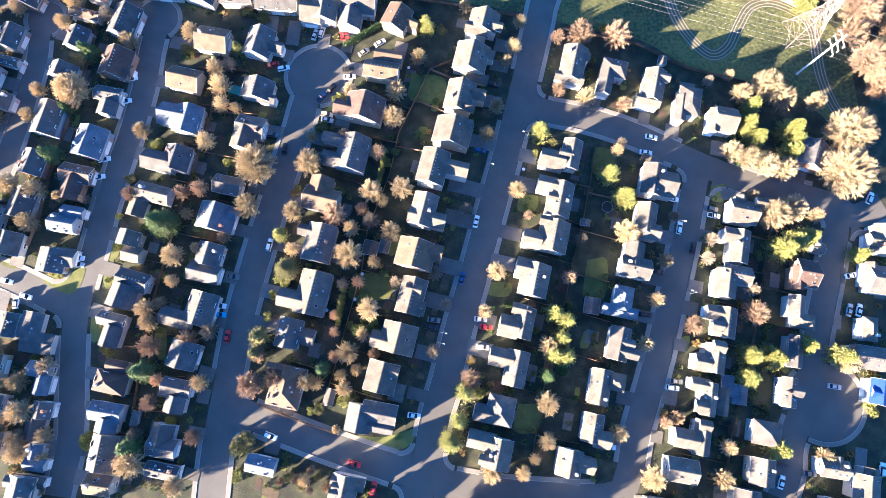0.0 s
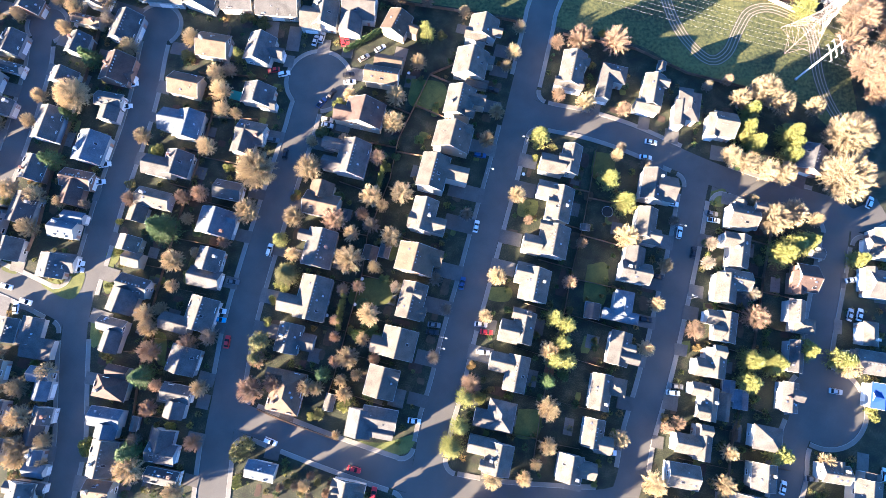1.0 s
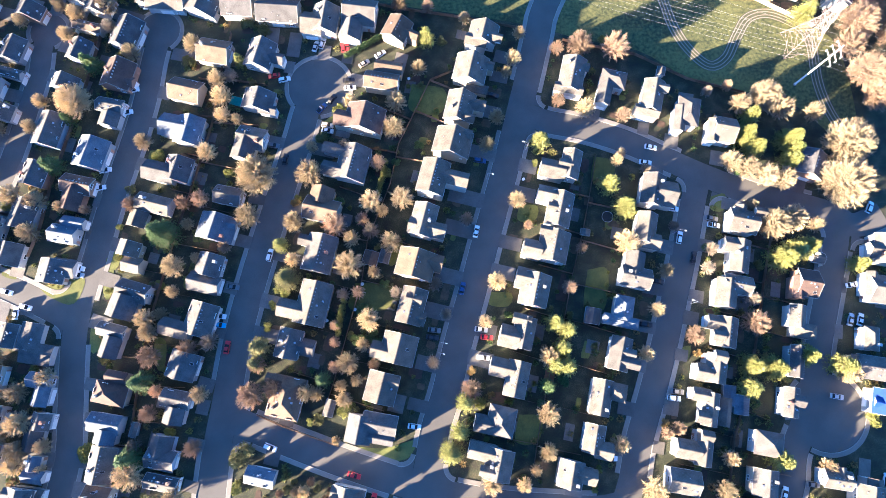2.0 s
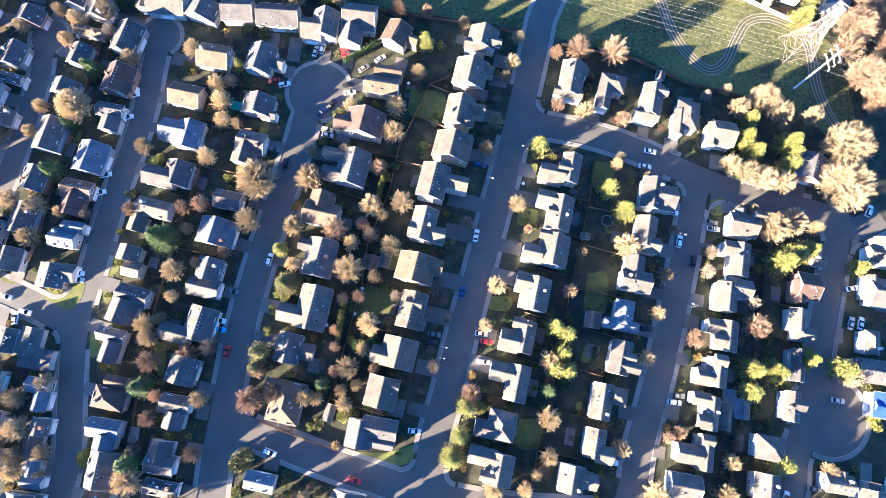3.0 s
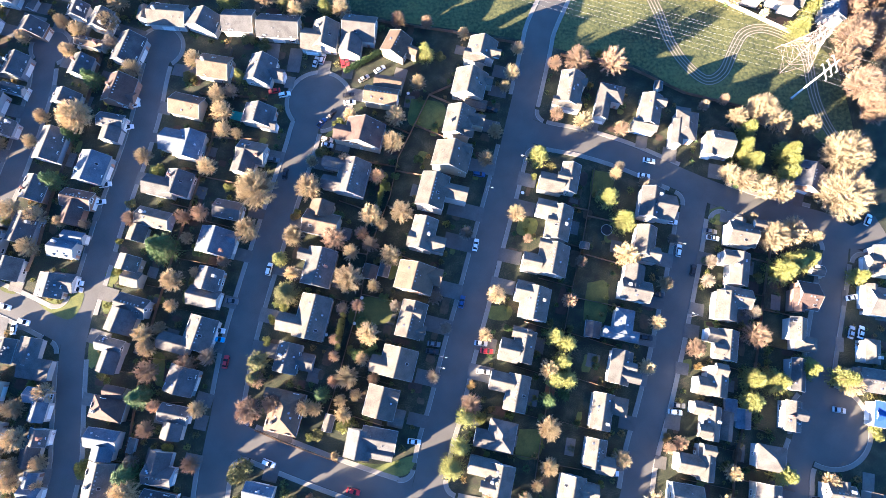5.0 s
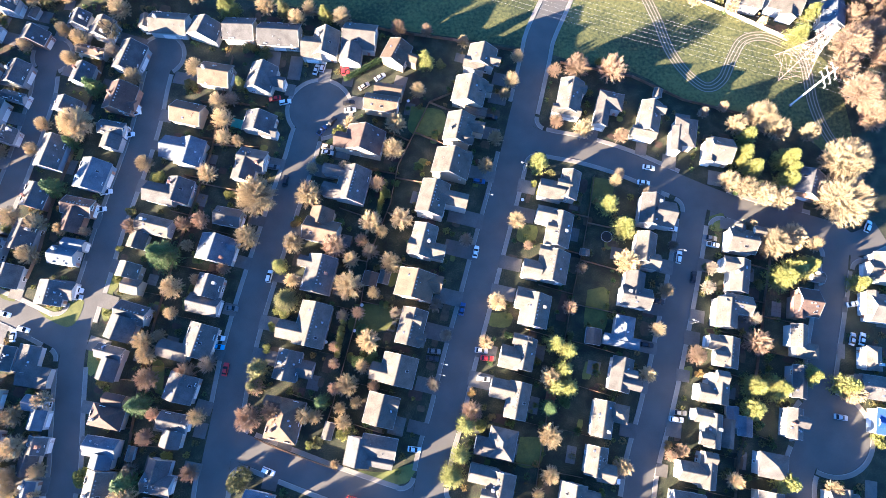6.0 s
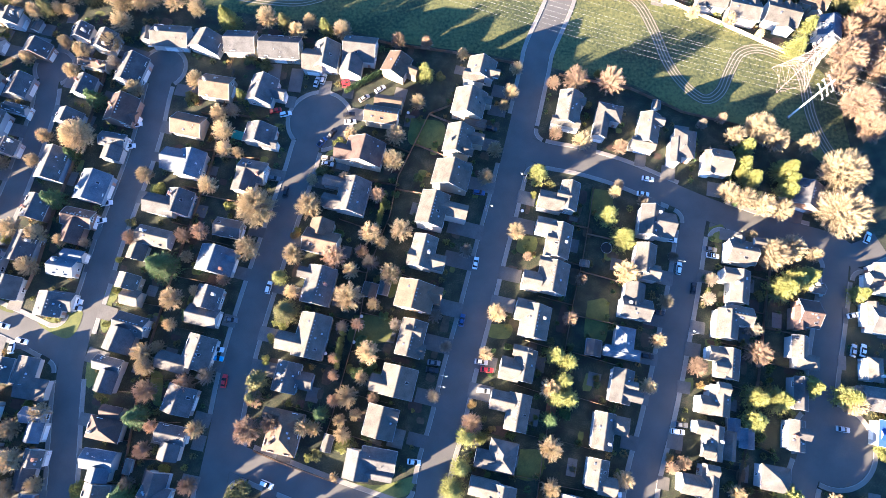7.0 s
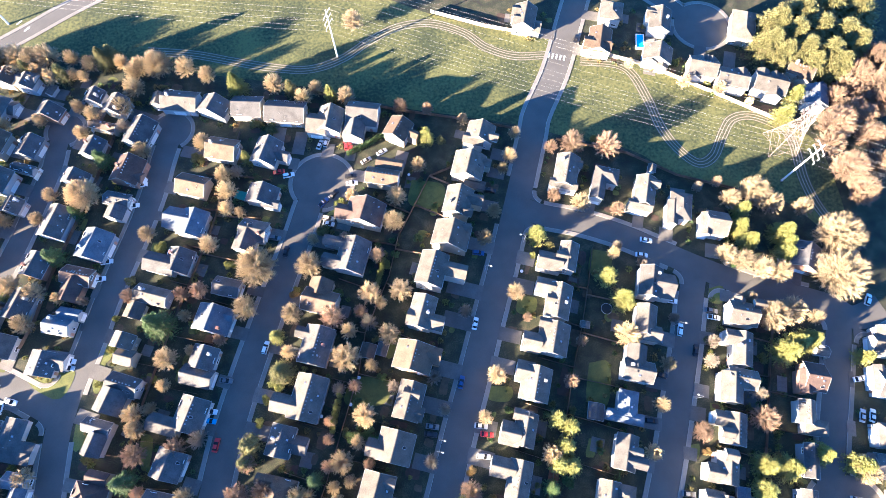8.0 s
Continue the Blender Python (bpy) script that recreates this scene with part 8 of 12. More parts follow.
bed(-106.1, -23.5, 2.2, 3.7, -8, "mulch")
patio(-104.7, -22.3, -8.1, 3.9, 4.0)
bed(-103.5, -30.6, 3.6, 2.7, -7, "litter")
bed(-108.4, -40.5, 2.8, 4.7, 83, "lawn")
patio(-104.9, -35.3, -7.3, 3.7, 5.2)
bed(-105.1, -45.4, 4.2, 2.2, -7, "litter")
bed(-114.9, -46.6, 1.5, 5.0, 83, "mulch")
patio(-106.2, -44.2, -7.4, 3.9, 5.4)
bed(-66.4, 120.1, 2.6, 4.5, 80, "litter")
bed(-74.9, 117.3, 2.4, 5.9, -10, "mulch")
patio(-75.1, 113.7, -10.1, 3.6, 5.8)
bed(-69.7, 100.9, 2.2, 3.0, 78, "lawn")
bed(-63.1, 100.8, 1.9, 3.6, 78, "lawn")
bed(-74.6, 96.5, 1.9, 2.7, -12, "litter")
patio(-74.4, 97.0, -12.0, 3.6, 4.2)
bed(-82.6, 77.7, 3.0, 2.5, -12, "mulch")
bed(-67.8, 86.7, 2.7, 2.9, 78, "lawn")
bed(-70.9, 55.3, 1.6, 3.6, -12, "litter")
bed(-86.4, 56.4, 4.0, 4.7, -12, "litter")
patio(-82.6, 61.0, -11.6, 3.6, 4.0)
bed(-88.9, 44.2, 3.2, 4.3, -13, "lawn")
bed(-88.7, 48.4, 2.9, 3.4, -13, "litter")
patio(-86.3, 50.0, -13.4, 3.4, 3.8)
bed(-90.7, 27.5, 3.7, 5.5, -13, "lawn")
bed(-82.6, 39.9, 3.9, 4.1, 77, "mulch")
bed(-87.9, 33.9, 2.3, 3.9, -13, "lawn")
bed(-90.3, 32.8, 1.5, 3.8, -13, "lawn")
bed(-93.8, 19.5, 3.8, 2.2, -15, "mulch")
patio(-94.9, 14.0, -15.1, 4.3, 3.9)
bed(-96.3, 0.5, 4.3, 4.2, -15, "mulch")
bed(-96.8, -2.4, 4.4, 2.9, -15, "lawn")
bed(-97.3, -13.2, 2.6, 2.5, -11, "litter")
patio(-95.8, -13.8, -10.9, 4.3, 4.3)
bed(-93.6, -21.2, 2.3, 4.0, 79, "lawn")
bed(-97.6, -28.3, 2.4, 2.2, -11, "litter")
bed(-93.0, -21.0, 2.5, 4.7, 79, "litter")
patio(-98.0, -26.6, -10.8, 3.2, 6.0)
bed(-101.4, -40.3, 1.7, 2.5, -12, "mulch")
patio(-98.6, -40.6, -11.7, 3.2, 5.8)
patio(-147.8, 5.0, 81.2, 3.5, 4.7)
bed(-145.4, -2.7, 3.6, 4.4, 81, "mulch")
bed(-137.6, -1.6, 3.2, 5.7, 81, "litter")
patio(-139.9, -0.5, 80.8, 4.3, 4.4)
bed(-141.8, -5.9, 3.4, 5.1, -9, "mulch")
bed(-142.0, -3.0, 4.4, 2.9, -9, "lawn")
patio(-141.9, -4.9, -9.2, 4.1, 3.6)
bed(-139.3, -13.5, 3.5, 4.2, -9, "litter")
patio(-137.8, -16.7, -9.3, 3.5, 4.9)
bed(-140.4, -21.4, 3.9, 2.9, -7, "lawn")
patio(-140.9, -33.6, -9.1, 4.5, 4.7)
bed(-144.2, -40.6, 2.9, 4.7, -7, "litter")
bed(-143.8, -45.8, 1.9, 2.6, -7, "mulch")
bed(-10.6, 105.3, 3.5, 4.9, -10, "mulch")
bed(-26.1, 108.4, 2.2, 5.1, -10, "mulch")
patio(-12.6, 102.6, -9.6, 3.8, 5.1)
bed(-37.0, 85.2, 2.4, 4.3, -13, "litter")
bed(-39.7, 84.1, 4.3, 5.1, -13, "litter")
bed(-18.1, 81.9, 3.3, 2.0, -13, "mulch")
bed(-20.6, 82.4, 2.8, 4.6, -13, "litter")
patio(-19.8, 86.2, -13.3, 3.2, 4.0)
bed(-42.8, 79.5, 2.8, 2.5, -13, "mulch")
bed(-24.1, 69.0, 1.9, 4.3, -13, "mulch")
bed(-33.9, 50.0, 2.3, 3.0, -13, "litter")
patio(-35.1, 50.4, -12.8, 3.6, 4.3)
bed(-52.8, 43.5, 2.7, 5.4, -13, "litter")
bed(-54.0, 36.0, 3.0, 3.3, -13, "mulch")
patio(-37.2, 32.3, -12.7, 4.2, 4.1)
bed(-53.7, 27.3, 2.1, 4.1, -13, "mulch")
bed(-37.7, 18.4, 2.3, 3.3, -13, "litter")
bed(-39.7, 6.4, 3.7, 5.8, -12, "litter")
bed(-42.1, 0.1, 2.1, 3.3, -12, "litter")
bed(-58.7, 10.7, 3.6, 3.1, -12, "litter")
patio(-44.6, 0.0, -12.3, 4.3, 5.1)
bed(-48.7, -3.2, 3.0, 2.7, 78, "mulch")
bed(18.0, 128.5, 3.0, 3.5, 75, "lawn")
bed(20.3, 127.7, 3.7, 5.1, 75, "litter")
patio(7.2, 124.6, -14.7, 4.1, 3.8)
bed(16.2, 114.1, 2.3, 4.1, 77, "lawn")
bed(18.1, 100.9, 2.8, 4.0, -13, "litter")
bed(14.2, 112.5, 1.9, 3.1, 77, "mulch")
bed(21.3, 100.4, 2.0, 3.3, -13, "litter")
bed(16.2, 87.8, 3.7, 3.1, -12, "litter")
bed(-3.1, 90.0, 2.6, 3.3, -12, "lawn")
patio(-2.6, 96.7, -12.4, 4.0, 5.8)
bed(12.5, 72.6, 2.1, 3.4, -14, "lawn")
bed(-7.3, 80.8, 3.5, 2.9, -14, "lawn")
bed(13.4, 80.9, 2.0, 2.3, -14, "mulch")
bed(5.8, 61.8, 1.6, 3.9, -14, "mulch")
bed(2.2, 73.1, 2.3, 5.1, 76, "litter")
bed(5.2, 57.7, 3.8, 4.3, -14, "litter")
bed(1.3, 71.9, 4.3, 3.1, 76, "mulch")
patio(-9.9, 66.7, -14.1, 3.5, 4.9)
bed(-5.5, 56.9, 2.9, 5.9, 76, "mulch")
bed(3.5, 43.7, 1.9, 2.3, -14, "lawn")
bed(-3.0, 38.1, 3.2, 3.5, 76, "mulch")
bed(0.7, 22.9, 3.0, 3.6, -14, "litter")
bed(1.2, 25.4, 2.5, 4.6, -14, "litter")
patio(-15.8, 35.6, -13.9, 3.3, 3.5)
bed(-2.9, 13.8, 2.2, 3.7, -14, "litter")
bed(-10.1, 25.0, 3.2, 4.3, 76, "litter")
patio(-18.8, 19.5, -13.8, 4.3, 3.7)
bed(-14.5, 11.4, 1.8, 5.8, 76, "mulch")
bed(-19.6, 15.3, 3.6, 2.9, 76, "litter")
bed(-4.3, 5.3, 3.2, 2.8, -14, "litter")
patio(-24.1, 5.0, -13.6, 3.7, 5.6)
bed(-9.5, -3.7, 4.2, 5.0, 76, "mulch")
bed(-7.7, -8.7, 2.8, 2.1, -14, "litter")
bed(-28.2, -7.3, 3.9, 3.7, -14, "litter")
bed(-25.6, -8.5, 2.6, 4.6, -14, "litter")
patio(-23.1, -16.7, 76.6, 3.7, 4.2)
bed(50.0, 65.4, 3.1, 5.1, -14, "litter")
bed(52.4, 71.1, 3.5, 5.2, -14, "mulch")
bed(31.8, 66.7, 1.7, 4.4, -14, "litter")
bed(48.6, 62.2, 4.3, 5.7, -14, "mulch")
patio(49.0, 64.5, -13.6, 3.2, 5.7)
bed(30.9, 53.4, 2.4, 3.0, -14, "mulch")
bed(53.3, 57.4, 3.4, 4.0, -14, "litter")
bed(48.0, 54.2, 2.2, 2.8, -14, "mulch")
patio(48.2, 52.3, -13.5, 3.1, 5.0)
bed(47.6, 41.0, 4.0, 5.9, -13, "litter")
bed(25.3, 43.5, 3.6, 2.9, -13, "litter")
bed(44.7, 26.9, 3.7, 3.5, -13, "litter")
bed(31.5, 16.2, 2.3, 3.0, 77, "litter")
bed(42.0, 23.4, 4.4, 5.6, -13, "mulch")
bed(42.8, 27.9, 2.5, 5.2, -13, "mulch")
bed(35.2, 2.8, 3.1, 5.1, -13, "litter")
patio(33.9, 9.8, -13.1, 3.1, 5.5)
bed(15.4, -1.7, 1.5, 2.9, -13, "litter")
bed(19.0, -12.2, 3.1, 5.7, 77, "mulch")
patio(30.9, -7.8, -13.0, 3.2, 5.7)
bed(22.5, -26.6, 1.5, 2.0, 77, "mulch")
bed(11.5, -25.1, 4.2, 4.2, 77, "litter")
bed(13.5, -25.7, 2.0, 4.2, 77, "lawn")
patio(26.0, -22.3, -12.9, 3.9, 3.6)
bed(5.9, -26.2, 3.5, 3.6, -13, "litter")
bed(4.8, -28.5, 1.6, 2.4, -13, "litter")
bed(55.1, 112.1, 3.1, 2.2, 76, "lawn")
bed(51.2, 116.1, 4.2, 3.0, 76, "litter")
bed(63.4, 109.5, 3.1, 5.7, 76, "mulch")
bed(64.6, 90.9, 2.1, 3.7, 76, "mulch")
patio(64.5, 108.6, 75.8, 4.0, 3.9)
bed(77.5, 103.4, 2.9, 3.4, 77, "lawn")
bed(68.2, 98.2, 2.4, 2.4, -13, "lawn")
bed(82.1, 87.4, 3.0, 2.5, -11, "mulch")
bed(81.1, 90.6, 2.0, 2.3, -11, "mulch")
patio(92.3, 98.1, 78.9, 4.1, 5.8)
bed(100.7, 90.2, 2.6, 3.0, 79, "litter")
bed(107.7, 90.6, 2.6, 3.9, 79, "litter")
patio(103.8, 88.8, 78.6, 3.2, 4.9)
bed(133.7, 79.6, 2.3, 4.7, 69, "lawn")
bed(77.2, 66.8, 2.7, 2.1, 79, "lawn")
bed(70.5, 52.2, 2.9, 3.4, 79, "lawn")
bed(82.3, 58.7, 1.6, 5.0, -11, "lawn")
bed(60.8, 49.1, 3.5, 4.8, -13, "lawn")
bed(62.0, 48.7, 4.1, 2.8, -13, "litter")
patio(62.9, 45.2, -12.5, 4.0, 4.6)
bed(72.6, 23.0, 4.0, 2.1, -12, "mulch")
bed(71.0, 18.0, 3.2, 5.0, -12, "litter")
bed(51.7, 19.3, 4.4, 2.4, -12, "litter")
patio(53.9, 15.3, -12.3, 3.9, 5.0)
bed(63.7, 9.1, 1.9, 2.5, 76, "litter")
bed(49.9, 3.6, 3.0, 5.9, -14, "lawn")
patio(52.1, 4.6, -14.3, 4.5, 4.8)
bed(51.4, -2.6, 1.6, 3.3, 78, "mulch")
bed(54.0, -2.2, 3.1, 4.6, 78, "litter")
bed(46.3, -14.1, 1.8, 3.4, -12, "lawn")
bed(57.8, -27.0, 2.4, 5.4, -12, "lawn")
patio(42.7, -23.8, -12.0, 3.2, 5.7)
bed(33.8, -34.5, 2.4, 3.2, -11, "litter")
bed(114.6, 44.1, 4.0, 2.8, -12, "mulch")
bed(113.4, 46.8, 4.5, 3.0, -12, "litter")
bed(109.6, 39.1, 2.7, 3.9, 78, "litter")
bed(95.1, 34.4, 1.5, 4.7, -12, "lawn")
bed(110.9, 29.8, 3.7, 5.4, -12, "mulch")
patio(109.9, 37.3, -11.6, 4.0, 5.0)
bed(94.0, 17.1, 1.6, 2.9, 78, "mulch")
bed(94.2, 16.7, 2.9, 4.8, 78, "lawn")
patio(106.1, 19.6, -11.6, 4.0, 6.0)
bed(104.2, 8.2, 2.2, 4.3, -11, "litter")
bed(95.5, 1.5, 2.5, 2.9, 79, "mulch")
bed(103.3, 11.4, 4.1, 4.2, -11, "mulch")
bed(100.7, -3.3, 1.9, 4.6, -11, "litter")
patio(98.0, -3.9, -11.4, 4.4, 4.0)
bed(78.8, -18.1, 2.1, 3.0, -11, "litter")
bed(97.7, -21.3, 2.4, 4.6, -11, "litter")
bed(95.3, -19.0, 4.4, 5.2, -11, "litter")
bed(86.1, -35.9, 3.1, 4.3, 79, "lawn")
bed(88.3, -33.6, 2.4, 2.0, -11, "litter")
bed(84.9, -41.9, 2.1, 4.1, -10, "litter")
bed(87.2, -37.7, 2.3, 3.9, -10, "mulch")
patio(84.2, -40.5, -9.8, 4.2, 6.0)
bed(126.8, 36.4, 3.1, 2.8, -11, "mulch")
bed(125.7, 37.7, 2.4, 5.5, -11, "lawn")
bed(118.7, 31.2, 4.3, 3.2, -10, "litter")
bed(128.4, 31.9, 2.0, 3.1, 80, "litter")
patio(118.2, 24.7, -10.4, 3.4, 5.4)
bed(111.7, 14.8, 3.3, 3.2, -10, "lawn")
bed(120.9, 6.9, 2.0, 5.5, 80, "mulch")
bed(108.4, 2.0, 2.2, 3.4, -10, "litter")
bed(105.5, -11.8, 4.3, 3.3, -10, "lawn")
bed(117.9, -6.5, 1.6, 4.1, 80, "lawn")
bed(98.5, -26.4, 3.0, 4.1, -12, "litter")
patio(99.6, -25.8, -12.0, 3.2, 5.8)
bed(147.9, -39.6, 2.5, 4.8, -11, "lawn")
bed(144.9, -40.6, 2.3, 4.0, -11, "mulch")
patio(136.6, -49.3, 79.2, 3.1, 5.7)
bed(153.8, 28.4, 2.5, 3.2, 81, "litter")
bed(154.0, 27.3, 1.8, 2.0, 81, "mulch")
patio(158.3, 37.9, -9.3, 3.1, 5.8)
bed(157.1, 17.9, 2.6, 2.4, -9, "lawn")
bed(155.7, 16.7, 3.6, 3.6, -9, "mulch")
patio(154.9, 20.4, -9.2, 4.0, 4.6)
bed(151.7, 6.4, 2.6, 3.2, -9, "lawn")
bed(154.0, 9.4, 2.6, 3.1, -9, "mulch")
bed(150.6, 11.1, 1.8, 4.6, -9, "mulch")
bed(152.8, -18.2, 1.9, 3.9, -13, "mulch")
patio(151.2, -14.3, -13.3, 4.3, 4.7)
bed(47.7, 183.4, 2.7, 2.7, -12, "lawn")
bed(27.1, 182.6, 2.6, 4.5, -12, "litter")
bed(35.8, 187.3, 2.0, 4.7, 78, "mulch")
bed(26.6, 185.5, 4.3, 3.2, -12, "mulch")
patio(30.0, 184.4, -12.0, 4.3, 4.8)
bed(75.1, 164.8, 3.4, 4.4, -11, "lawn")
bed(74.3, 162.9, 2.7, 5.1, -11, "mulch")
bed(98.8, 155.9, 2.6, 3.1, -15, "mulch")
bed(93.3, 171.2, 2.9, 3.6, 75, "mulch")
patio(88.8, 155.8, 75.4, 3.4, 5.2)
bed(106.1, 161.7, 2.0, 5.1, 77, "mulch")
bed(107.8, 162.5, 2.4, 3.7, 77, "litter")
bed(116.3, 152.7, 2.0, 3.1, -13, "litter")
bed(126.7, 144.2, 1.8, 5.1, -14, "mulch")
bed(125.8, 156.0, 3.0, 3.0, 76, "mulch")
bed(130.7, 137.7, 2.3, 4.1, 73, "litter")
bed(143.5, 154.4, 3.2, 3.3, 73, "mulch")
bed(135.4, 136.9, 3.8, 5.1, 73, "mulch")
bed(149.9, 164.6, 2.8, 3.4, 67, "lawn")
bed(158.2, 161.9, 3.4, 3.6, 67, "litter")
bed(151.7, 162.2, 4.2, 5.0, 67, "mulch")
bed(143.4, 149.0, 3.2, 5.8, 67, "litter")
patio(147.8, 148.0, 67.2, 4.1, 4.6)
bed(131.4, 163.9, 4.1, 4.7, 76, "litter")
patio(88.1, 179.3, -12.6, 4.2, 5.0)
bed(81.2, 184.6, 1.6, 2.7, -12, "mulch")
patio(80.9, 184.3, -11.7, 4.5, 5.0)
bed(154.5, 149.7, 2.9, 3.1, 78, "mulch")
bed(-176.8, 150.2, 3.6, 3.1, -13, "litter")
bed(-163.0, 143.5, 2.5, 3.0, -13, "mulch")
bed(-186.4, 142.5, 4.2, 5.2, 77, "lawn")
bed(-175.0, 146.4, 2.9, 3.4, -13, "lawn")
bed(-57.5, -46.9, 3.6, 5.5, 77, "litter")
bed(-58.6, -48.2, 3.3, 3.4, 77, "lawn")
bed(-61.7, -44.3, 4.0, 2.1, 77, "mulch")
bed(-23.4, -48.9, 3.2, 5.5, -11, "mulch")
bed(-37.6, -42.4, 2.2, 5.7, -11, "mulch")
bed(-22.8, -48.3, 4.0, 2.8, -11, "mulch")
bed(-140.8, -51.5, 2.5, 3.4, 82, "mulch")
bed(-151.7, -52.2, 4.3, 3.0, -8, "lawn")
bed(-139.6, -50.6, 2.6, 3.5, 82, "litter")
patio(-148.2, -54.7, -7.6, 4.2, 5.1)
bed(18.2, -58.0, 2.7, 5.9, -12, "mulch")
bed(71.4, -62.3, 2.5, 5.5, 80, "mulch")
bed(79.8, -54.1, 2.8, 3.0, -10, "mulch")
bed(101.6, -41.8, 3.2, 4.5, 80, "mulch")
bed(90.8, -49.6, 4.4, 2.6, -10, "litter")
patio(92.4, -47.8, -10.3, 4.4, 6.0)
bed(-19.3, -59.4, 1.7, 5.6, -11, "mulch")
bed(-33.2, -59.1, 2.2, 4.8, -11, "litter")
bed(137.0, -50.6, 4.0, 2.6, -11, "mulch")
bed(144.1, -62.7, 2.9, 2.7, 80, "litter")
bed(134.1, -54.9, 1.9, 3.8, -10, "litter")
bed(143.5, -62.7, 1.7, 4.3, 80, "litter")
patio(150.4, -56.7, -10.3, 3.7, 3.9)
bed(-173.0, 127.5, 4.0, 2.5, -14, "mulch")
bed(-185.9, 132.4, 1.7, 4.8, -14, "mulch")
bed(-172.5, 130.1, 3.3, 5.4, -14, "litter")
bed(-188.0, 138.2, 4.2, 5.9, -14, "mulch")
bed(-185.8, 121.5, 3.3, 2.2, -14, "litter")
bed(-171.1, 115.3, 3.4, 3.4, -14, "litter")
bed(-185.7, 121.9, 2.1, 4.1, -14, "mulch")
bed(-164.0, 97.3, 1.5, 5.7, -14, "mulch")
bed(-167.0, 107.8, 2.4, 2.2, 76, "lawn")
bed(-174.5, 90.2, 1.7, 3.7, 78, "litter")
bed(-168.1, 79.9, 3.4, 2.9, -12, "mulch")
bed(-173.3, 74.8, 2.1, 2.2, 78, "mulch")
bed(-181.7, 68.1, 3.6, 2.8, -12, "mulch")
patio(-177.9, 69.6, -12.2, 3.2, 4.7)
bed(-159.1, 39.2, 4.3, 5.0, 80, "lawn")
patio(-165.0, 40.7, 79.5, 4.2, 5.0)
patio(-160.2, 39.4, 79.6, 3.2, 4.3)
bed(-157.8, 14.6, 1.8, 3.6, 82, "litter")
bed(-155.0, 13.8, 1.8, 5.9, 82, "litter")
bed(-155.2, 1.2, 1.8, 5.5, 82, "litter")
bed(-158.7, 15.6, 2.3, 4.7, 82, "litter")
bed(-151.9, 1.8, 3.3, 2.3, 81, "litter")
bed(-147.8, -9.2, 3.9, 4.5, -9, "mulch")
bed(-158.1, -18.3, 1.8, 5.8, -9, "mulch")
bed(-149.6, -10.5, 2.3, 5.7, 81, "mulch")
bed(-158.9, -19.0, 3.7, 5.6, -9, "litter")
bed(-151.0, -23.1, 3.0, 5.3, 83, "mulch")
bed(-141.1, -33.3, 2.8, 3.3, -7, "litter")
shrub(0.9, 42.6, 1.1, "olive")
shrub(-0.5, 39.7, 1.2, "olive")
shrub(-2.8, 38.6, 0.6, "olive")
shrub(3.6, 52.7, 1.1, "green")
shrub(-3.1, 36.9, 0.9, "gold")
shrub(1.4, 53.9, 1.4, "gold")
shrub(0.3, 35.3, 1.0, "gold")
shrub(8.0, 52.8, 0.8, "green")
shrub(-4.4, 55.9, 0.6, "olive")
shrub(-12.6, 49.7, 0.9, "green")
shrub(-14.1, 43.2, 0.7, "amber")
shrub(-14.2, 44.3, 0.7, "green")
shrub(-14.5, 43.6, 0.5, "gold")
shrub(-14.1, 39.0, 0.5, "olive")
shrub(-19.1, 41.4, 1.3, "olive")
shrub(-10.7, 61.4, 0.9, "olive")
shrub(-16.0, 56.8, 0.6, "olive")
shrub(-20.0, 45.1, 1.0, "olive")
shrub(-9.9, 63.9, 1.4, "amber")
shrub(-20.8, 37.9, 0.9, "green")
shrub(-17.5, 58.2, 1.5, "amber")
shrub(-8.8, 23.7, 1.2, "olive")
shrub(-17.8, 29.3, 0.9, "olive")
shrub(0.8, 69.5, 1.4, "olive")
shrub(-9.0, 68.1, 0.6, "green")
shrub(-14.1, 24.3, 1.3, "green")
shrub(-18.1, 26.6, 0.6, "olive")
shrub(-16.4, 23.9, 0.8, "green")
shrub(-22.4, 29.6, 1.1, "amber")
shrub(-16.7, 23.4, 1.4, "gold")
shrub(20.8, 27.0, 1.5, "amber")
shrub(-7.5, 72.1, 1.1, "green")
shrub(-17.4, 22.6, 0.9, "olive")
shrub(-22.2, 26.4, 0.6, "olive")
shrub(23.4, 26.3, 0.7, "gold")
shrub(22.5, 24.1, 0.9, "olive")
shrub(30.3, 51.6, 1.3, "gold")
shrub(-31.1, 49.4, 0.7, "green")
shrub(31.3, 49.1, 1.3, "green")
shrub(-7.4, 75.8, 1.0, "gold")
shrub(-17.8, 18.8, 1.2, "olive")
shrub(22.2, 22.3, 0.6, "green")
shrub(31.8, 49.5, 1.1, "gold")
shrub(31.7, 54.5, 0.6, "olive")
shrub(33.1, 49.2, 1.1, "amber")
shrub(-26.6, 65.4, 0.6, "green")
shrub(33.4, 48.7, 0.8, "green")
shrub(-24.4, 70.1, 1.4, "green")
shrub(17.7, 14.6, 0.9, "green")
shrub(-34.2, 54.8, 1.0, "gold")
shrub(-17.0, 76.4, 0.9, "olive")
shrub(-5.4, 80.3, 1.0, "amber")
shrub(35.9, 48.7, 0.6, "olive")
shrub(-33.9, 30.1, 1.4, "green")
shrub(-19.7, 13.6, 0.7, "olive")
shrub(11.6, 80.3, 1.0, "green")
shrub(37.2, 47.6, 1.4, "green")
shrub(-10.2, 9.0, 0.6, "green")
shrub(-37.4, 47.2, 1.0, "green")
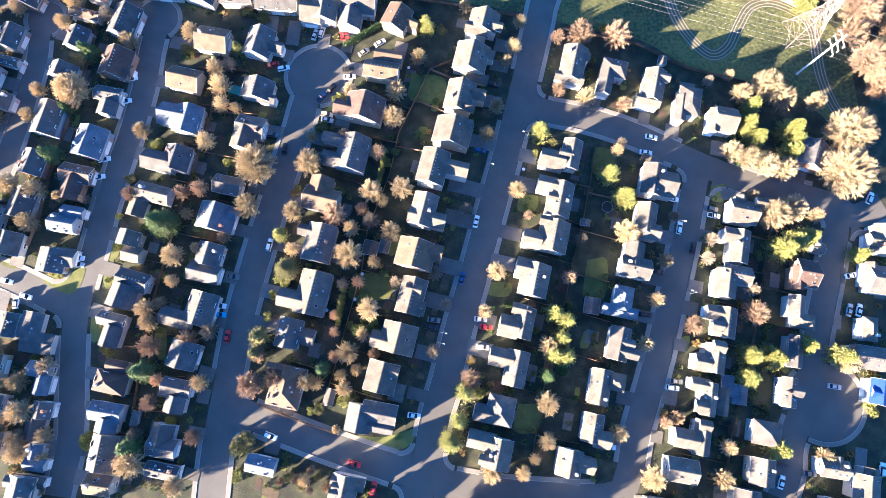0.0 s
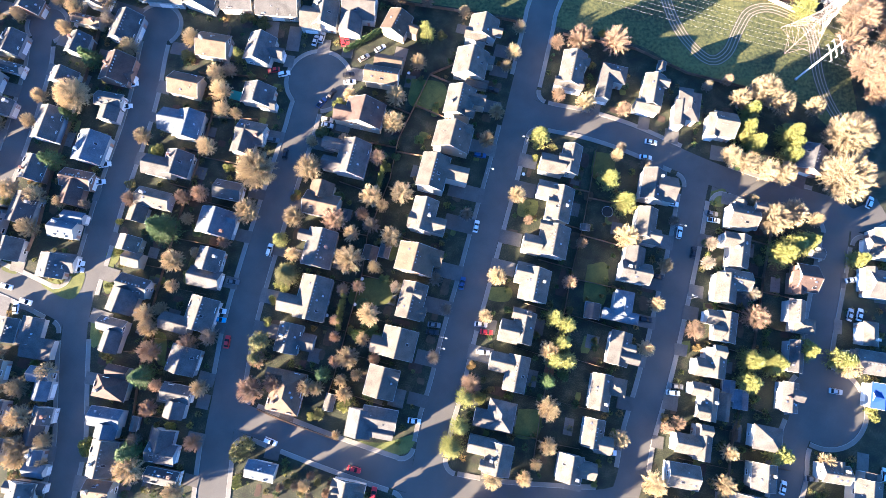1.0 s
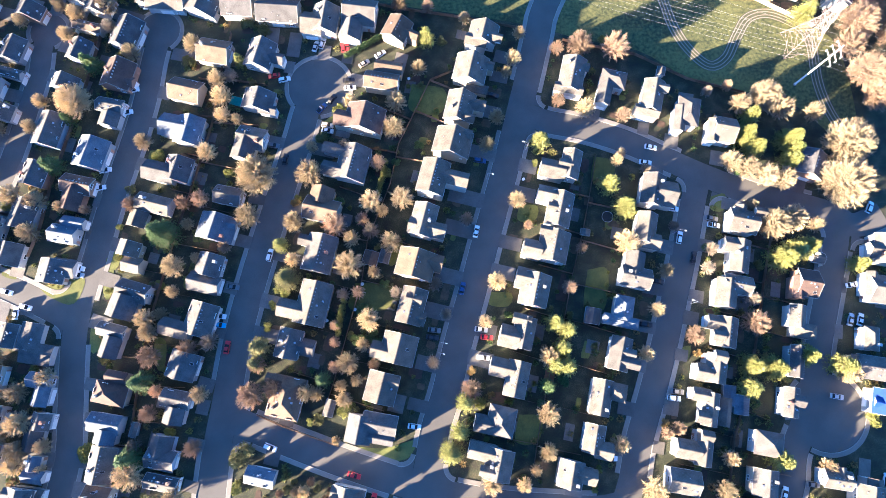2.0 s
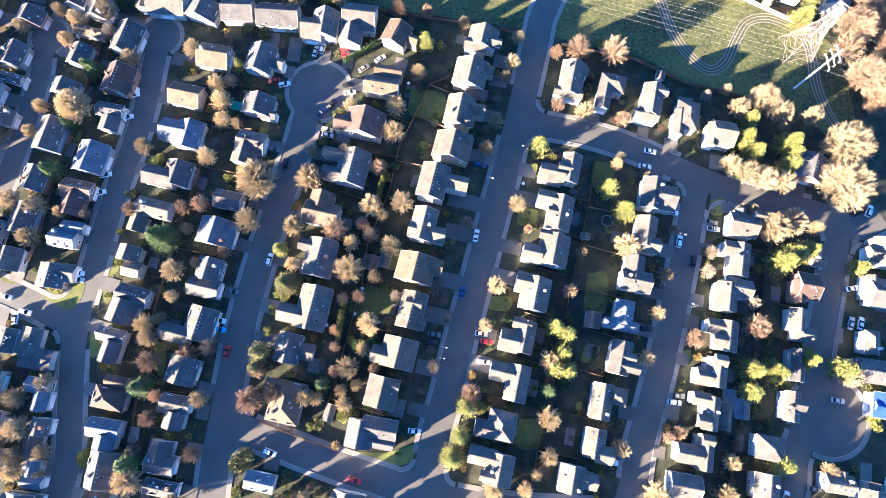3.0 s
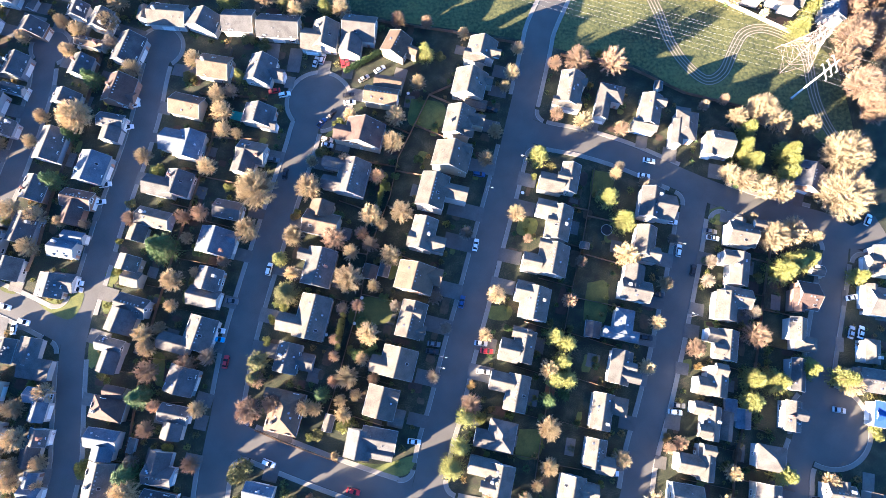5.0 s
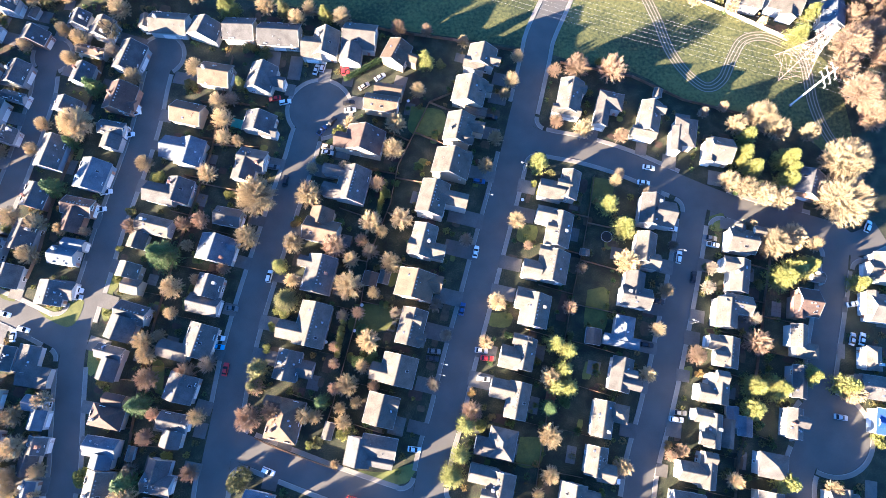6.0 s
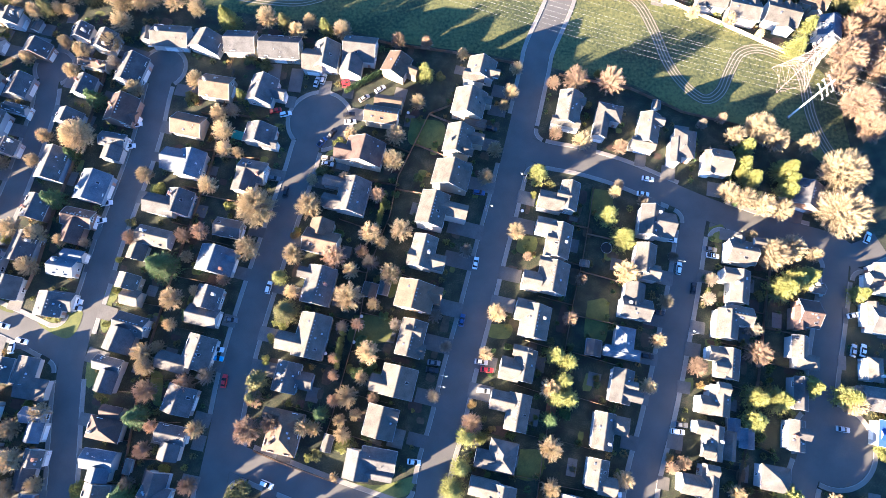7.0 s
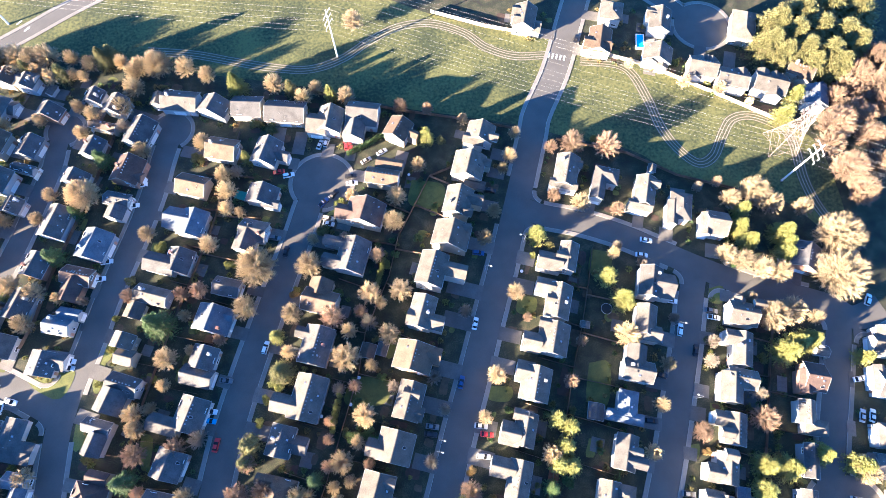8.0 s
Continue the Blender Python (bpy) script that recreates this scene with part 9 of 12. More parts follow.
shrub(-18.9, 77.8, 1.4, "green")
shrub(-15.0, 10.2, 0.7, "amber")
shrub(-19.1, 11.1, 1.3, "amber")
shrub(-24.2, 76.4, 1.3, "green")
shrub(16.8, 81.0, 1.4, "gold")
shrub(-24.1, 13.2, 1.2, "green")
shrub(-40.7, 47.9, 0.9, "olive")
shrub(-24.8, 77.7, 0.9, "amber")
shrub(41.0, 47.6, 0.9, "olive")
shrub(1.5, 86.3, 0.7, "green")
shrub(4.1, 86.2, 0.8, "amber")
shrub(41.4, 46.9, 0.8, "olive")
shrub(2.7, 86.5, 0.8, "amber")
shrub(16.3, 6.6, 1.2, "green")
shrub(11.8, 85.1, 1.0, "green")
shrub(-42.0, 48.4, 0.8, "gold")
shrub(-39.4, 26.5, 1.5, "green")
shrub(-39.9, 27.1, 0.6, "green")
shrub(42.2, 32.9, 1.2, "green")
shrub(-23.2, 7.6, 0.7, "olive")
shrub(-27.9, 10.1, 1.1, "green")
shrub(-42.4, 59.6, 0.5, "amber")
shrub(16.7, 3.4, 0.8, "olive")
shrub(44.7, 39.5, 1.2, "green")
shrub(44.9, 40.8, 1.1, "green")
shrub(-42.7, 60.1, 1.3, "amber")
shrub(-16.8, 87.2, 1.2, "olive")
shrub(40.4, 24.0, 0.9, "green")
shrub(-15.4, 88.0, 1.2, "gold")
shrub(-19.2, 86.8, 0.7, "olive")
shrub(-42.5, 27.1, 0.6, "green")
shrub(37.9, 17.8, 1.4, "olive")
shrub(34.8, 76.2, 1.3, "green")
shrub(35.5, 14.4, 1.4, "green")
shrub(-24.4, 4.8, 0.6, "green")
shrub(34.0, 12.4, 0.5, "olive")
shrub(-44.4, 29.0, 0.9, "olive")
shrub(-2.6, 92.3, 1.4, "green")
shrub(-32.7, 79.3, 0.7, "olive")
shrub(45.6, 29.1, 1.0, "green")
shrub(-19.1, 89.6, 0.9, "olive")
shrub(-33.9, 79.8, 0.5, "green")
shrub(-2.6, 93.6, 0.7, "amber")
shrub(45.8, 28.3, 0.9, "olive")
shrub(-8.9, 94.0, 0.5, "gold")
shrub(32.6, 7.1, 1.3, "amber")
shrub(-44.1, 68.7, 1.3, "gold")
shrub(32.6, 6.7, 1.4, "green")
shrub(-48.0, 29.7, 1.1, "gold")
shrub(39.9, 76.4, 1.2, "olive")
shrub(48.8, 60.0, 1.4, "green")
shrub(-17.8, -3.0, 0.8, "green")
shrub(-10.3, -5.4, 0.8, "gold")
shrub(-23.1, -1.0, 1.4, "olive")
shrub(-24.8, -0.2, 1.2, "green")
shrub(41.2, 76.1, 1.4, "olive")
shrub(-37.0, 81.1, 0.9, "green")
shrub(50.2, 58.5, 0.7, "amber")
shrub(48.9, 65.2, 1.3, "gold")
shrub(53.1, 45.4, 1.5, "olive")
shrub(49.4, 65.2, 1.2, "olive")
shrub(50.3, 64.0, 0.8, "olive")
shrub(14.8, 97.4, 1.1, "gold")
shrub(7.6, 99.2, 1.1, "green")
shrub(7.9, 99.4, 0.6, "green")
shrub(9.1, 99.2, 0.6, "amber")
shrub(13.8, -8.3, 1.2, "olive")
shrub(-41.8, 81.4, 1.0, "olive")
shrub(-41.5, 8.1, 0.7, "amber")
shrub(-24.3, -5.3, 1.1, "olive")
shrub(32.0, -0.9, 1.1, "green")
shrub(51.2, 67.7, 0.9, "olive")
shrub(-53.9, 28.9, 0.8, "gold")
shrub(-21.4, 97.3, 0.5, "olive")
shrub(50.9, 19.2, 1.3, "olive")
shrub(49.9, 73.4, 0.9, "olive")
shrub(-43.3, 82.9, 0.8, "green")
shrub(-45.3, 9.3, 1.2, "amber")
shrub(58.4, 46.8, 0.8, "amber")
shrub(-25.9, 97.7, 1.2, "olive")
shrub(-8.7, 103.2, 1.4, "olive")
shrub(-13.3, 102.7, 1.0, "green")
shrub(14.4, -12.5, 1.3, "olive")
shrub(-13.2, 102.9, 0.9, "green")
shrub(1.2, 104.4, 0.8, "amber")
shrub(-7.9, 104.5, 0.5, "amber")
shrub(56.8, 64.7, 1.5, "amber")
shrub(-56.5, 23.6, 1.3, "olive")
shrub(58.9, 31.0, 0.7, "gold")
shrub(19.7, 102.3, 1.1, "green")
shrub(-57.7, 26.3, 1.0, "green")
shrub(58.1, 26.4, 1.0, "gold")
shrub(24.0, -11.1, 0.5, "olive")
shrub(56.0, 20.6, 1.0, "amber")
shrub(61.0, 38.8, 0.8, "green")
shrub(31.3, -7.9, 1.1, "gold")
shrub(61.0, 35.3, 1.0, "green")
shrub(35.6, -5.9, 0.7, "olive")
shrub(-6.8, 106.9, 0.6, "green")
shrub(29.8, -9.8, 0.8, "gold")
shrub(21.7, -13.5, 1.1, "green")
shrub(58.5, 22.6, 1.2, "olive")
shrub(-55.6, 16.0, 0.9, "green")
shrub(41.9, -1.8, 1.4, "gold")
shrub(27.6, -11.5, 1.3, "green")
shrub(-26.2, -12.2, 0.9, "olive")
shrub(-30.9, 99.9, 0.6, "green")
shrub(-10.5, -17.2, 0.9, "olive")
shrub(23.0, -13.9, 1.4, "green")
shrub(-12.4, 107.0, 0.8, "olive")
shrub(63.3, 44.3, 1.3, "amber")
shrub(-56.3, 15.4, 1.2, "olive")
shrub(63.3, 37.9, 0.8, "green")
shrub(30.1, -11.7, 0.5, "green")
shrub(-27.0, -13.4, 0.8, "gold")
shrub(-25.9, -13.9, 1.4, "green")
shrub(60.3, 22.4, 1.4, "gold")
shrub(60.8, 23.8, 0.8, "olive")
shrub(-57.9, 16.3, 0.5, "olive")
shrub(63.2, 59.0, 1.2, "amber")
shrub(2.8, 109.8, 1.1, "olive")
shrub(9.3, -19.7, 1.1, "green")
shrub(65.3, 52.6, 1.2, "olive")
shrub(56.4, 11.1, 0.9, "green")
shrub(-45.3, -3.1, 1.1, "green")
shrub(2.5, 111.1, 1.0, "green")
shrub(8.5, -20.6, 0.8, "olive")
shrub(52.9, 5.2, 1.2, "gold")
shrub(52.7, 5.0, 1.3, "amber")
shrub(65.3, 56.0, 1.5, "amber")
shrub(-25.0, -16.4, 1.4, "gold")
shrub(66.0, 37.1, 0.6, "amber")
shrub(62.6, 22.3, 0.7, "olive")
shrub(63.5, 23.6, 0.9, "green")
shrub(52.1, 2.8, 0.7, "olive")
shrub(-45.3, -4.8, 0.5, "gold")
shrub(66.4, 56.7, 0.7, "olive")
shrub(65.2, 62.0, 0.5, "olive")
shrub(-30.8, -15.0, 1.1, "gold")
shrub(52.9, 2.8, 1.4, "green")
shrub(67.3, 54.3, 1.2, "green")
shrub(-29.5, -16.3, 1.1, "olive")
shrub(65.1, 64.7, 0.6, "olive")
shrub(-9.9, 112.4, 0.8, "green")
shrub(21.5, 109.7, 1.3, "amber")
shrub(68.6, 37.8, 0.6, "gold")
shrub(68.6, 52.9, 0.8, "olive")
shrub(-23.7, 109.9, 1.1, "amber")
shrub(65.0, 21.6, 1.1, "olive")
shrub(8.8, -23.8, 0.5, "green")
shrub(4.3, 114.3, 0.8, "olive")
shrub(-22.6, 110.8, 0.9, "green")
shrub(7.6, -24.2, 1.4, "amber")
shrub(-49.3, -4.2, 1.0, "green")
shrub(10.1, -24.1, 0.9, "olive")
shrub(-43.0, -10.5, 1.4, "amber")
shrub(6.9, 114.9, 0.7, "amber")
shrub(13.8, -24.0, 1.0, "olive")
shrub(-44.3, -9.8, 1.1, "green")
shrub(-13.8, -24.3, 1.3, "olive")
shrub(61.1, 9.2, 1.2, "green")
shrub(70.8, 51.8, 0.8, "green")
shrub(-52.6, -2.9, 1.4, "gold")
shrub(-44.4, -10.6, 1.4, "green")
shrub(-71.1, 50.5, 1.4, "green")
shrub(-71.0, 53.7, 0.8, "olive")
shrub(5.6, 116.3, 0.6, "gold")
shrub(-71.0, 54.7, 1.0, "green")
shrub(17.2, -24.7, 0.9, "gold")
shrub(54.2, -2.3, 1.2, "olive")
shrub(-71.4, 53.7, 1.0, "green")
shrub(-65.6, 75.5, 1.5, "olive", True)
shrub(69.7, 66.4, 1.4, "gold", True)
shrub(69.6, 22.1, 1.0, "olive", True)
shrub(40.4, 106.2, 1.0, "gold", True)
shrub(37.0, -18.4, 0.9, "olive", True)
shrub(6.2, 118.1, 0.6, "olive", True)
shrub(36.9, -18.6, 1.3, "amber", True)
shrub(-62.8, 84.0, 1.2, "green", True)
shrub(-62.0, 4.0, 1.4, "amber", True)
shrub(-4.9, 119.4, 0.8, "olive", True)
shrub(22.1, -26.2, 0.7, "amber", True)
shrub(-59.3, -0.3, 0.7, "amber", True)
shrub(-10.3, 119.3, 0.9, "green", True)
shrub(-59.8, -0.6, 0.7, "green", True)
shrub(75.0, 50.8, 1.0, "olive", True)
shrub(23.2, -26.7, 1.4, "olive", True)
shrub(-61.9, 88.1, 0.7, "gold", True)
shrub(-70.1, 72.9, 0.6, "olive", True)
shrub(-15.2, -29.1, 1.2, "green", True)
shrub(74.9, 33.9, 1.4, "amber", True)
shrub(58.8, -3.3, 1.2, "green", True)
shrub(-61.0, 90.6, 0.9, "green", True)
shrub(45.5, -16.0, 1.2, "green", True)
shrub(45.1, -16.4, 1.4, "green", True)
shrub(33.2, -23.6, 0.9, "green", True)
shrub(67.6, 9.7, 1.1, "amber", True)
shrub(53.9, 99.1, 0.7, "olive", True)
shrub(57.4, -5.5, 1.3, "green", True)
shrub(4.3, -31.4, 1.1, "green", True)
shrub(59.8, -3.6, 1.5, "amber", True)
shrub(66.2, 5.0, 1.2, "amber", True)
shrub(77.1, 36.5, 0.6, "olive", True)
shrub(30.8, -26.6, 1.4, "amber", True)
shrub(-29.5, -27.2, 0.6, "gold", True)
shrub(-32.9, -25.8, 1.4, "olive", True)
shrub(41.3, 111.5, 0.7, "green", True)
shrub(55.1, 100.8, 0.9, "gold", True)
shrub(-73.4, 73.8, 0.8, "amber", True)
shrub(6.7, -33.9, 1.2, "amber", True)
shrub(68.2, 2.7, 0.7, "olive", True)
shrub(-79.7, 35.2, 1.1, "green", True)
shrub(27.7, -30.6, 1.3, "green", True)
shrub(42.4, 113.6, 0.7, "green", True)
shrub(22.7, 122.5, 1.5, "green", True)
shrub(-78.6, 63.9, 1.3, "gold", True)
shrub(22.8, -32.7, 1.3, "gold", True)
shrub(-49.4, -19.6, 0.9, "green", True)
shrub(42.9, -24.3, 1.3, "olive", True)
shrub(56.0, 104.2, 1.5, "green", True)
shrub(7.8, 126.7, 0.6, "amber", True)
shrub(36.3, -28.7, 0.8, "olive", True)
shrub(35.7, -29.0, 0.6, "amber", True)
shrub(-8.6, 126.8, 1.4, "green", True)
shrub(66.9, 93.0, 1.3, "olive", True)
shrub(-61.7, 99.7, 1.3, "olive", True)
shrub(48.3, 112.2, 0.8, "olive", True)
shrub(61.9, -10.9, 1.1, "amber", True)
shrub(22.4, -35.4, 1.1, "olive", True)
shrub(49.4, 112.3, 1.0, "green", True)
shrub(16.1, 127.0, 1.0, "gold", True)
shrub(-81.9, 61.8, 1.4, "olive", True)
shrub(-58.5, -14.9, 1.2, "green", True)
shrub(-28.0, 123.9, 0.6, "amber", True)
shrub(-59.1, -14.6, 1.2, "green", True)
shrub(-41.0, 118.4, 1.4, "olive", True)
shrub(11.7, 128.3, 1.1, "green", True)
shrub(56.6, 108.0, 1.0, "olive", True)
shrub(-22.3, 126.9, 0.7, "gold", True)
shrub(52.6, 111.7, 0.5, "olive", True)
shrub(11.3, 129.4, 1.0, "amber", True)
shrub(-78.7, 78.0, 1.4, "olive", True)
shrub(55.1, -20.2, 1.3, "amber", True)
shrub(-78.9, 78.1, 1.2, "green", True)
shrub(57.0, -19.3, 0.9, "gold", True)
shrub(57.4, 109.2, 1.4, "amber", True)
shrub(57.5, 109.3, 1.1, "gold", True)
shrub(-77.7, 82.4, 1.0, "gold", True)
shrub(-86.2, 48.9, 1.0, "green", True)
shrub(-82.1, 18.0, 1.1, "green", True)
shrub(-85.0, 62.2, 0.7, "amber", True)
shrub(-77.1, 85.2, 0.9, "green", True)
shrub(-76.8, 86.0, 1.2, "green", True)
shrub(-87.0, 51.3, 1.2, "green", True)
shrub(-84.7, 23.5, 0.6, "green", True)
shrub(-87.5, 43.1, 1.3, "green", True)
shrub(26.8, -38.4, 1.3, "green", True)
shrub(-26.6, 129.0, 0.7, "green", True)
shrub(60.2, -19.4, 1.4, "amber", True)
shrub(-88.2, 47.6, 1.0, "gold", True)
shrub(-88.2, 35.4, 1.4, "olive", True)
shrub(69.4, 100.6, 1.3, "green", True)
shrub(69.0, 101.5, 0.7, "amber", True)
shrub(-85.4, 19.2, 1.1, "olive", True)
shrub(-88.6, 34.1, 0.7, "olive", True)
shrub(-88.4, 32.1, 1.3, "gold", True)
shrub(-88.7, 32.3, 0.7, "green", True)
shrub(81.4, 83.0, 0.6, "olive", True)
shrub(-90.0, 45.8, 1.1, "gold", True)
shrub(31.9, -39.2, 0.5, "green", True)
shrub(-67.6, 104.7, 0.8, "green", True)
shrub(-53.7, 117.5, 0.8, "olive", True)
shrub(32.3, -39.7, 0.7, "green", True)
shrub(-39.5, 126.7, 0.5, "green", True)
shrub(-21.1, 133.4, 1.2, "green", True)
shrub(-89.4, 28.7, 1.1, "gold", True)
shrub(-77.5, 93.1, 1.0, "green", True)
shrub(-88.7, 66.9, 0.5, "amber", True)
shrub(67.3, 106.9, 0.6, "olive", True)
shrub(-25.8, 132.7, 0.7, "green", True)
shrub(57.4, -26.6, 1.3, "amber", True)
shrub(-91.6, 52.3, 1.0, "green", True)
shrub(-76.1, 96.7, 0.5, "olive", True)
shrub(-23.8, 134.1, 1.4, "green", True)
shrub(-90.2, 25.6, 1.0, "amber", True)
shrub(-82.6, 86.8, 1.5, "olive", True)
shrub(70.7, 104.9, 0.8, "amber", True)
shrub(-90.7, 64.3, 0.7, "amber", True)
shrub(-89.1, 70.9, 0.9, "olive", True)
shrub(-25.2, 134.5, 0.6, "green", True)
shrub(-91.6, 62.4, 1.4, "gold", True)
shrub(-84.8, 6.1, 0.7, "olive", True)
shrub(-91.9, 28.8, 1.1, "green", True)
shrub(-91.4, 63.8, 1.5, "olive", True)
shrub(-89.7, 70.8, 0.9, "olive", True)
shrub(92.2, 30.4, 1.4, "olive", True)
shrub(-76.3, 99.0, 0.9, "green", True)
shrub(-37.7, -40.6, 0.7, "green", True)
shrub(-53.6, 121.6, 1.2, "olive", True)
shrub(-85.0, 6.0, 0.7, "green", True)
shrub(-93.0, 33.5, 1.3, "green", True)
shrub(-25.1, -45.4, 0.8, "green", True)
shrub(53.0, -32.5, 1.1, "olive", True)
shrub(-80.2, 94.1, 1.4, "green", True)
shrub(-38.2, 130.9, 0.8, "amber", True)
shrub(-88.2, 78.3, 0.9, "green", True)
shrub(53.8, -32.5, 1.0, "green", True)
shrub(-88.5, 77.5, 1.3, "olive", True)
shrub(-93.9, 55.5, 1.3, "olive", True)
shrub(-90.4, 72.8, 1.0, "green", True)
shrub(-88.7, 77.8, 1.1, "olive", True)
shrub(-53.1, 123.4, 0.6, "gold", True)
shrub(-90.0, 74.5, 0.9, "green", True)
shrub(94.0, 32.2, 1.0, "green", True)
shrub(94.3, 33.7, 1.2, "olive", True)
shrub(-90.2, 75.5, 0.5, "olive", True)
shrub(-39.1, 131.8, 0.6, "green", True)
shrub(-37.4, -42.6, 0.6, "olive", True)
shrub(94.8, 35.1, 1.3, "gold", True)
shrub(-81.9, -3.7, 0.9, "green", True)
shrub(-25.4, -46.9, 1.5, "gold", True)
shrub(81.4, 94.7, 1.5, "gold", True)
shrub(-53.9, 123.7, 1.0, "olive", True)
shrub(-73.9, 105.5, 1.2, "green", True)
shrub(95.3, 36.0, 0.8, "green", True)
shrub(-37.8, -43.0, 0.9, "green", True)
shrub(-52.9, -35.1, 1.5, "green", True)
shrub(-87.0, 85.7, 0.7, "olive", True)
shrub(-87.2, 85.6, 0.9, "green", True)
shrub(-92.4, 18.3, 0.7, "olive", True)
shrub(-87.8, 84.7, 1.5, "olive", True)
shrub(82.3, -5.7, 1.0, "gold", True)
shrub(-40.8, 132.8, 0.8, "green", True)
shrub(-92.9, 17.5, 1.4, "olive", True)
shrub(-51.2, -37.4, 0.9, "green", True)
shrub(80.7, -8.9, 1.3, "olive", True)
shrub(-52.9, -36.6, 0.9, "olive", True)
shrub(56.1, -34.6, 1.1, "olive", True)
shrub(-31.1, 137.4, 0.7, "green", True)
shrub(83.3, 96.4, 1.0, "green", True)
shrub(-77.6, 105.1, 0.8, "olive", True)
shrub(-97.0, 59.9, 0.6, "olive", True)
shrub(-75.8, 107.8, 0.9, "gold", True)
shrub(-51.9, 128.7, 1.5, "olive", True)
shrub(-52.8, -38.3, 1.5, "gold", True)
shrub(-32.0, 138.4, 0.5, "green", True)
shrub(98.8, 43.8, 0.6, "amber", True)
shrub(1.7, -53.8, 0.9, "olive", True)
shrub(-38.5, -46.1, 0.6, "amber", True)
shrub(93.5, 77.5, 1.1, "green", True)
shrub(82.5, 100.1, 0.7, "green", True)
shrub(98.8, 54.7, 1.2, "gold", True)
shrub(99.1, 51.5, 1.1, "green", True)
shrub(-20.7, -52.1, 0.7, "olive", True)
shrub(-38.3, 136.7, 0.6, "amber", True)
shrub(-97.5, 25.3, 1.4, "green", True)
shrub(-89.8, 2.1, 0.8, "green", True)
shrub(98.5, 30.3, 1.3, "green", True)
shrub(93.6, 79.3, 0.7, "olive", True)
shrub(99.7, 44.3, 1.3, "gold", True)
shrub(-32.9, -49.2, 0.6, "gold", True)
shrub(3.5, -54.8, 1.5, "olive", True)
shrub(-75.9, 110.0, 0.9, "gold", True)
shrub(-82.5, -11.4, 0.9, "green", True)
shrub(-94.6, 12.5, 1.0, "gold", True)
shrub(-99.8, 39.0, 1.2, "amber", True)
shrub(96.3, 17.2, 1.5, "green", True)
shrub(-51.7, 130.9, 0.9, "olive", True)
shrub(-17.9, -53.7, 0.8, "olive", True)
shrub(-30.8, -50.7, 0.9, "amber", True)
shrub(-51.2, 131.6, 0.9, "amber", True)
shrub(-99.0, 63.0, 1.3, "olive", True)
shrub(92.3, 4.2, 1.1, "olive", True)
shrub(2.8, -55.9, 1.3, "olive", True)
shrub(92.3, 3.7, 0.5, "green", True)
shrub(94.2, 81.9, 0.8, "green", True)
shrub(86.3, 98.2, 1.2, "olive", True)
shrub(-38.2, -49.0, 0.6, "green", True)
shrub(-101.4, 40.9, 1.3, "olive", True)
shrub(-50.6, -43.1, 0.8, "olive", True)
shrub(-75.0, 113.6, 1.4, "green", True)
shrub(-48.9, 134.2, 1.3, "olive", True)
shrub(-74.8, 114.0, 1.5, "olive", True)
shrub(-88.8, 94.8, 1.4, "olive", True)
shrub(94.6, 82.9, 1.2, "olive", True)
shrub(-51.4, 133.4, 1.3, "amber", True)
shrub(-102.9, 40.4, 1.1, "amber", True)
shrub(-81.9, 107.7, 0.6, "amber", True)
shrub(88.3, -8.4, 1.2, "olive", True)
shrub(-18.8, -56.7, 1.1, "olive", True)
shrub(-94.8, 3.6, 1.2, "green", True)
shrub(-91.7, 93.1, 1.0, "green", True)
shrub(-81.4, 109.2, 1.0, "gold", True)
shrub(5.3, -58.6, 1.1, "amber", True)
shrub(-101.6, 23.8, 1.2, "amber", True)
shrub(-95.0, 3.2, 0.5, "gold", True)
shrub(102.7, 29.3, 1.1, "green", True)
shrub(95.6, 86.1, 1.0, "green", True)
shrub(104.1, 42.5, 0.7, "amber", True)
shrub(-91.7, 95.3, 0.6, "amber", True)
shrub(-102.7, 65.3, 0.8, "olive", True)
shrub(-104.6, 49.9, 0.7, "green", True)
shrub(95.5, 88.0, 1.4, "green", True)
shrub(8.0, -59.5, 0.9, "amber", True)
shrub(-80.7, 111.9, 1.1, "amber", True)
shrub(-103.7, 61.5, 1.0, "olive", True)
shrub(-105.0, 43.1, 1.0, "olive", True)
shrub(89.1, 100.7, 0.9, "amber", True)
shrub(-103.5, 26.7, 1.2, "green", True)
shrub(10.1, -59.8, 1.1, "olive", True)
shrub(-95.0, -0.6, 0.7, "green", True)
shrub(-83.3, -19.6, 1.3, "olive", True)
shrub(10.8, -59.8, 0.5, "amber", True)
shrub(-104.1, 61.6, 1.2, "olive", True)
shrub(-90.7, 99.3, 0.8, "amber", True)
shrub(91.2, -8.9, 0.5, "olive", True)
shrub(97.4, 3.1, 1.1, "olive", True)
shrub(-55.6, -45.5, 1.1, "green", True)
shrub(-56.2, 135.2, 1.4, "gold", True)
shrub(102.2, 15.5, 0.6, "green", True)
shrub(-55.6, 135.7, 1.0, "olive", True)
shrub(33.3, -56.1, 0.9, "olive", True)
shrub(102.2, 14.5, 0.9, "olive", True)
shrub(-79.6, 116.2, 0.8, "amber", True)
shrub(-104.5, 22.6, 0.6, "green", True)
shrub(-104.7, 22.5, 1.4, "green", True)
shrub(-69.8, 126.3, 0.5, "green", True)
shrub(-58.9, -44.7, 1.1, "olive", True)
shrub(-106.7, 32.8, 0.6, "amber", True)
shrub(-33.1, -57.1, 1.2, "gold", True)
shrub(-107.4, 43.2, 0.6, "amber", True)
shrub(-32.2, -57.6, 0.9, "olive", True)
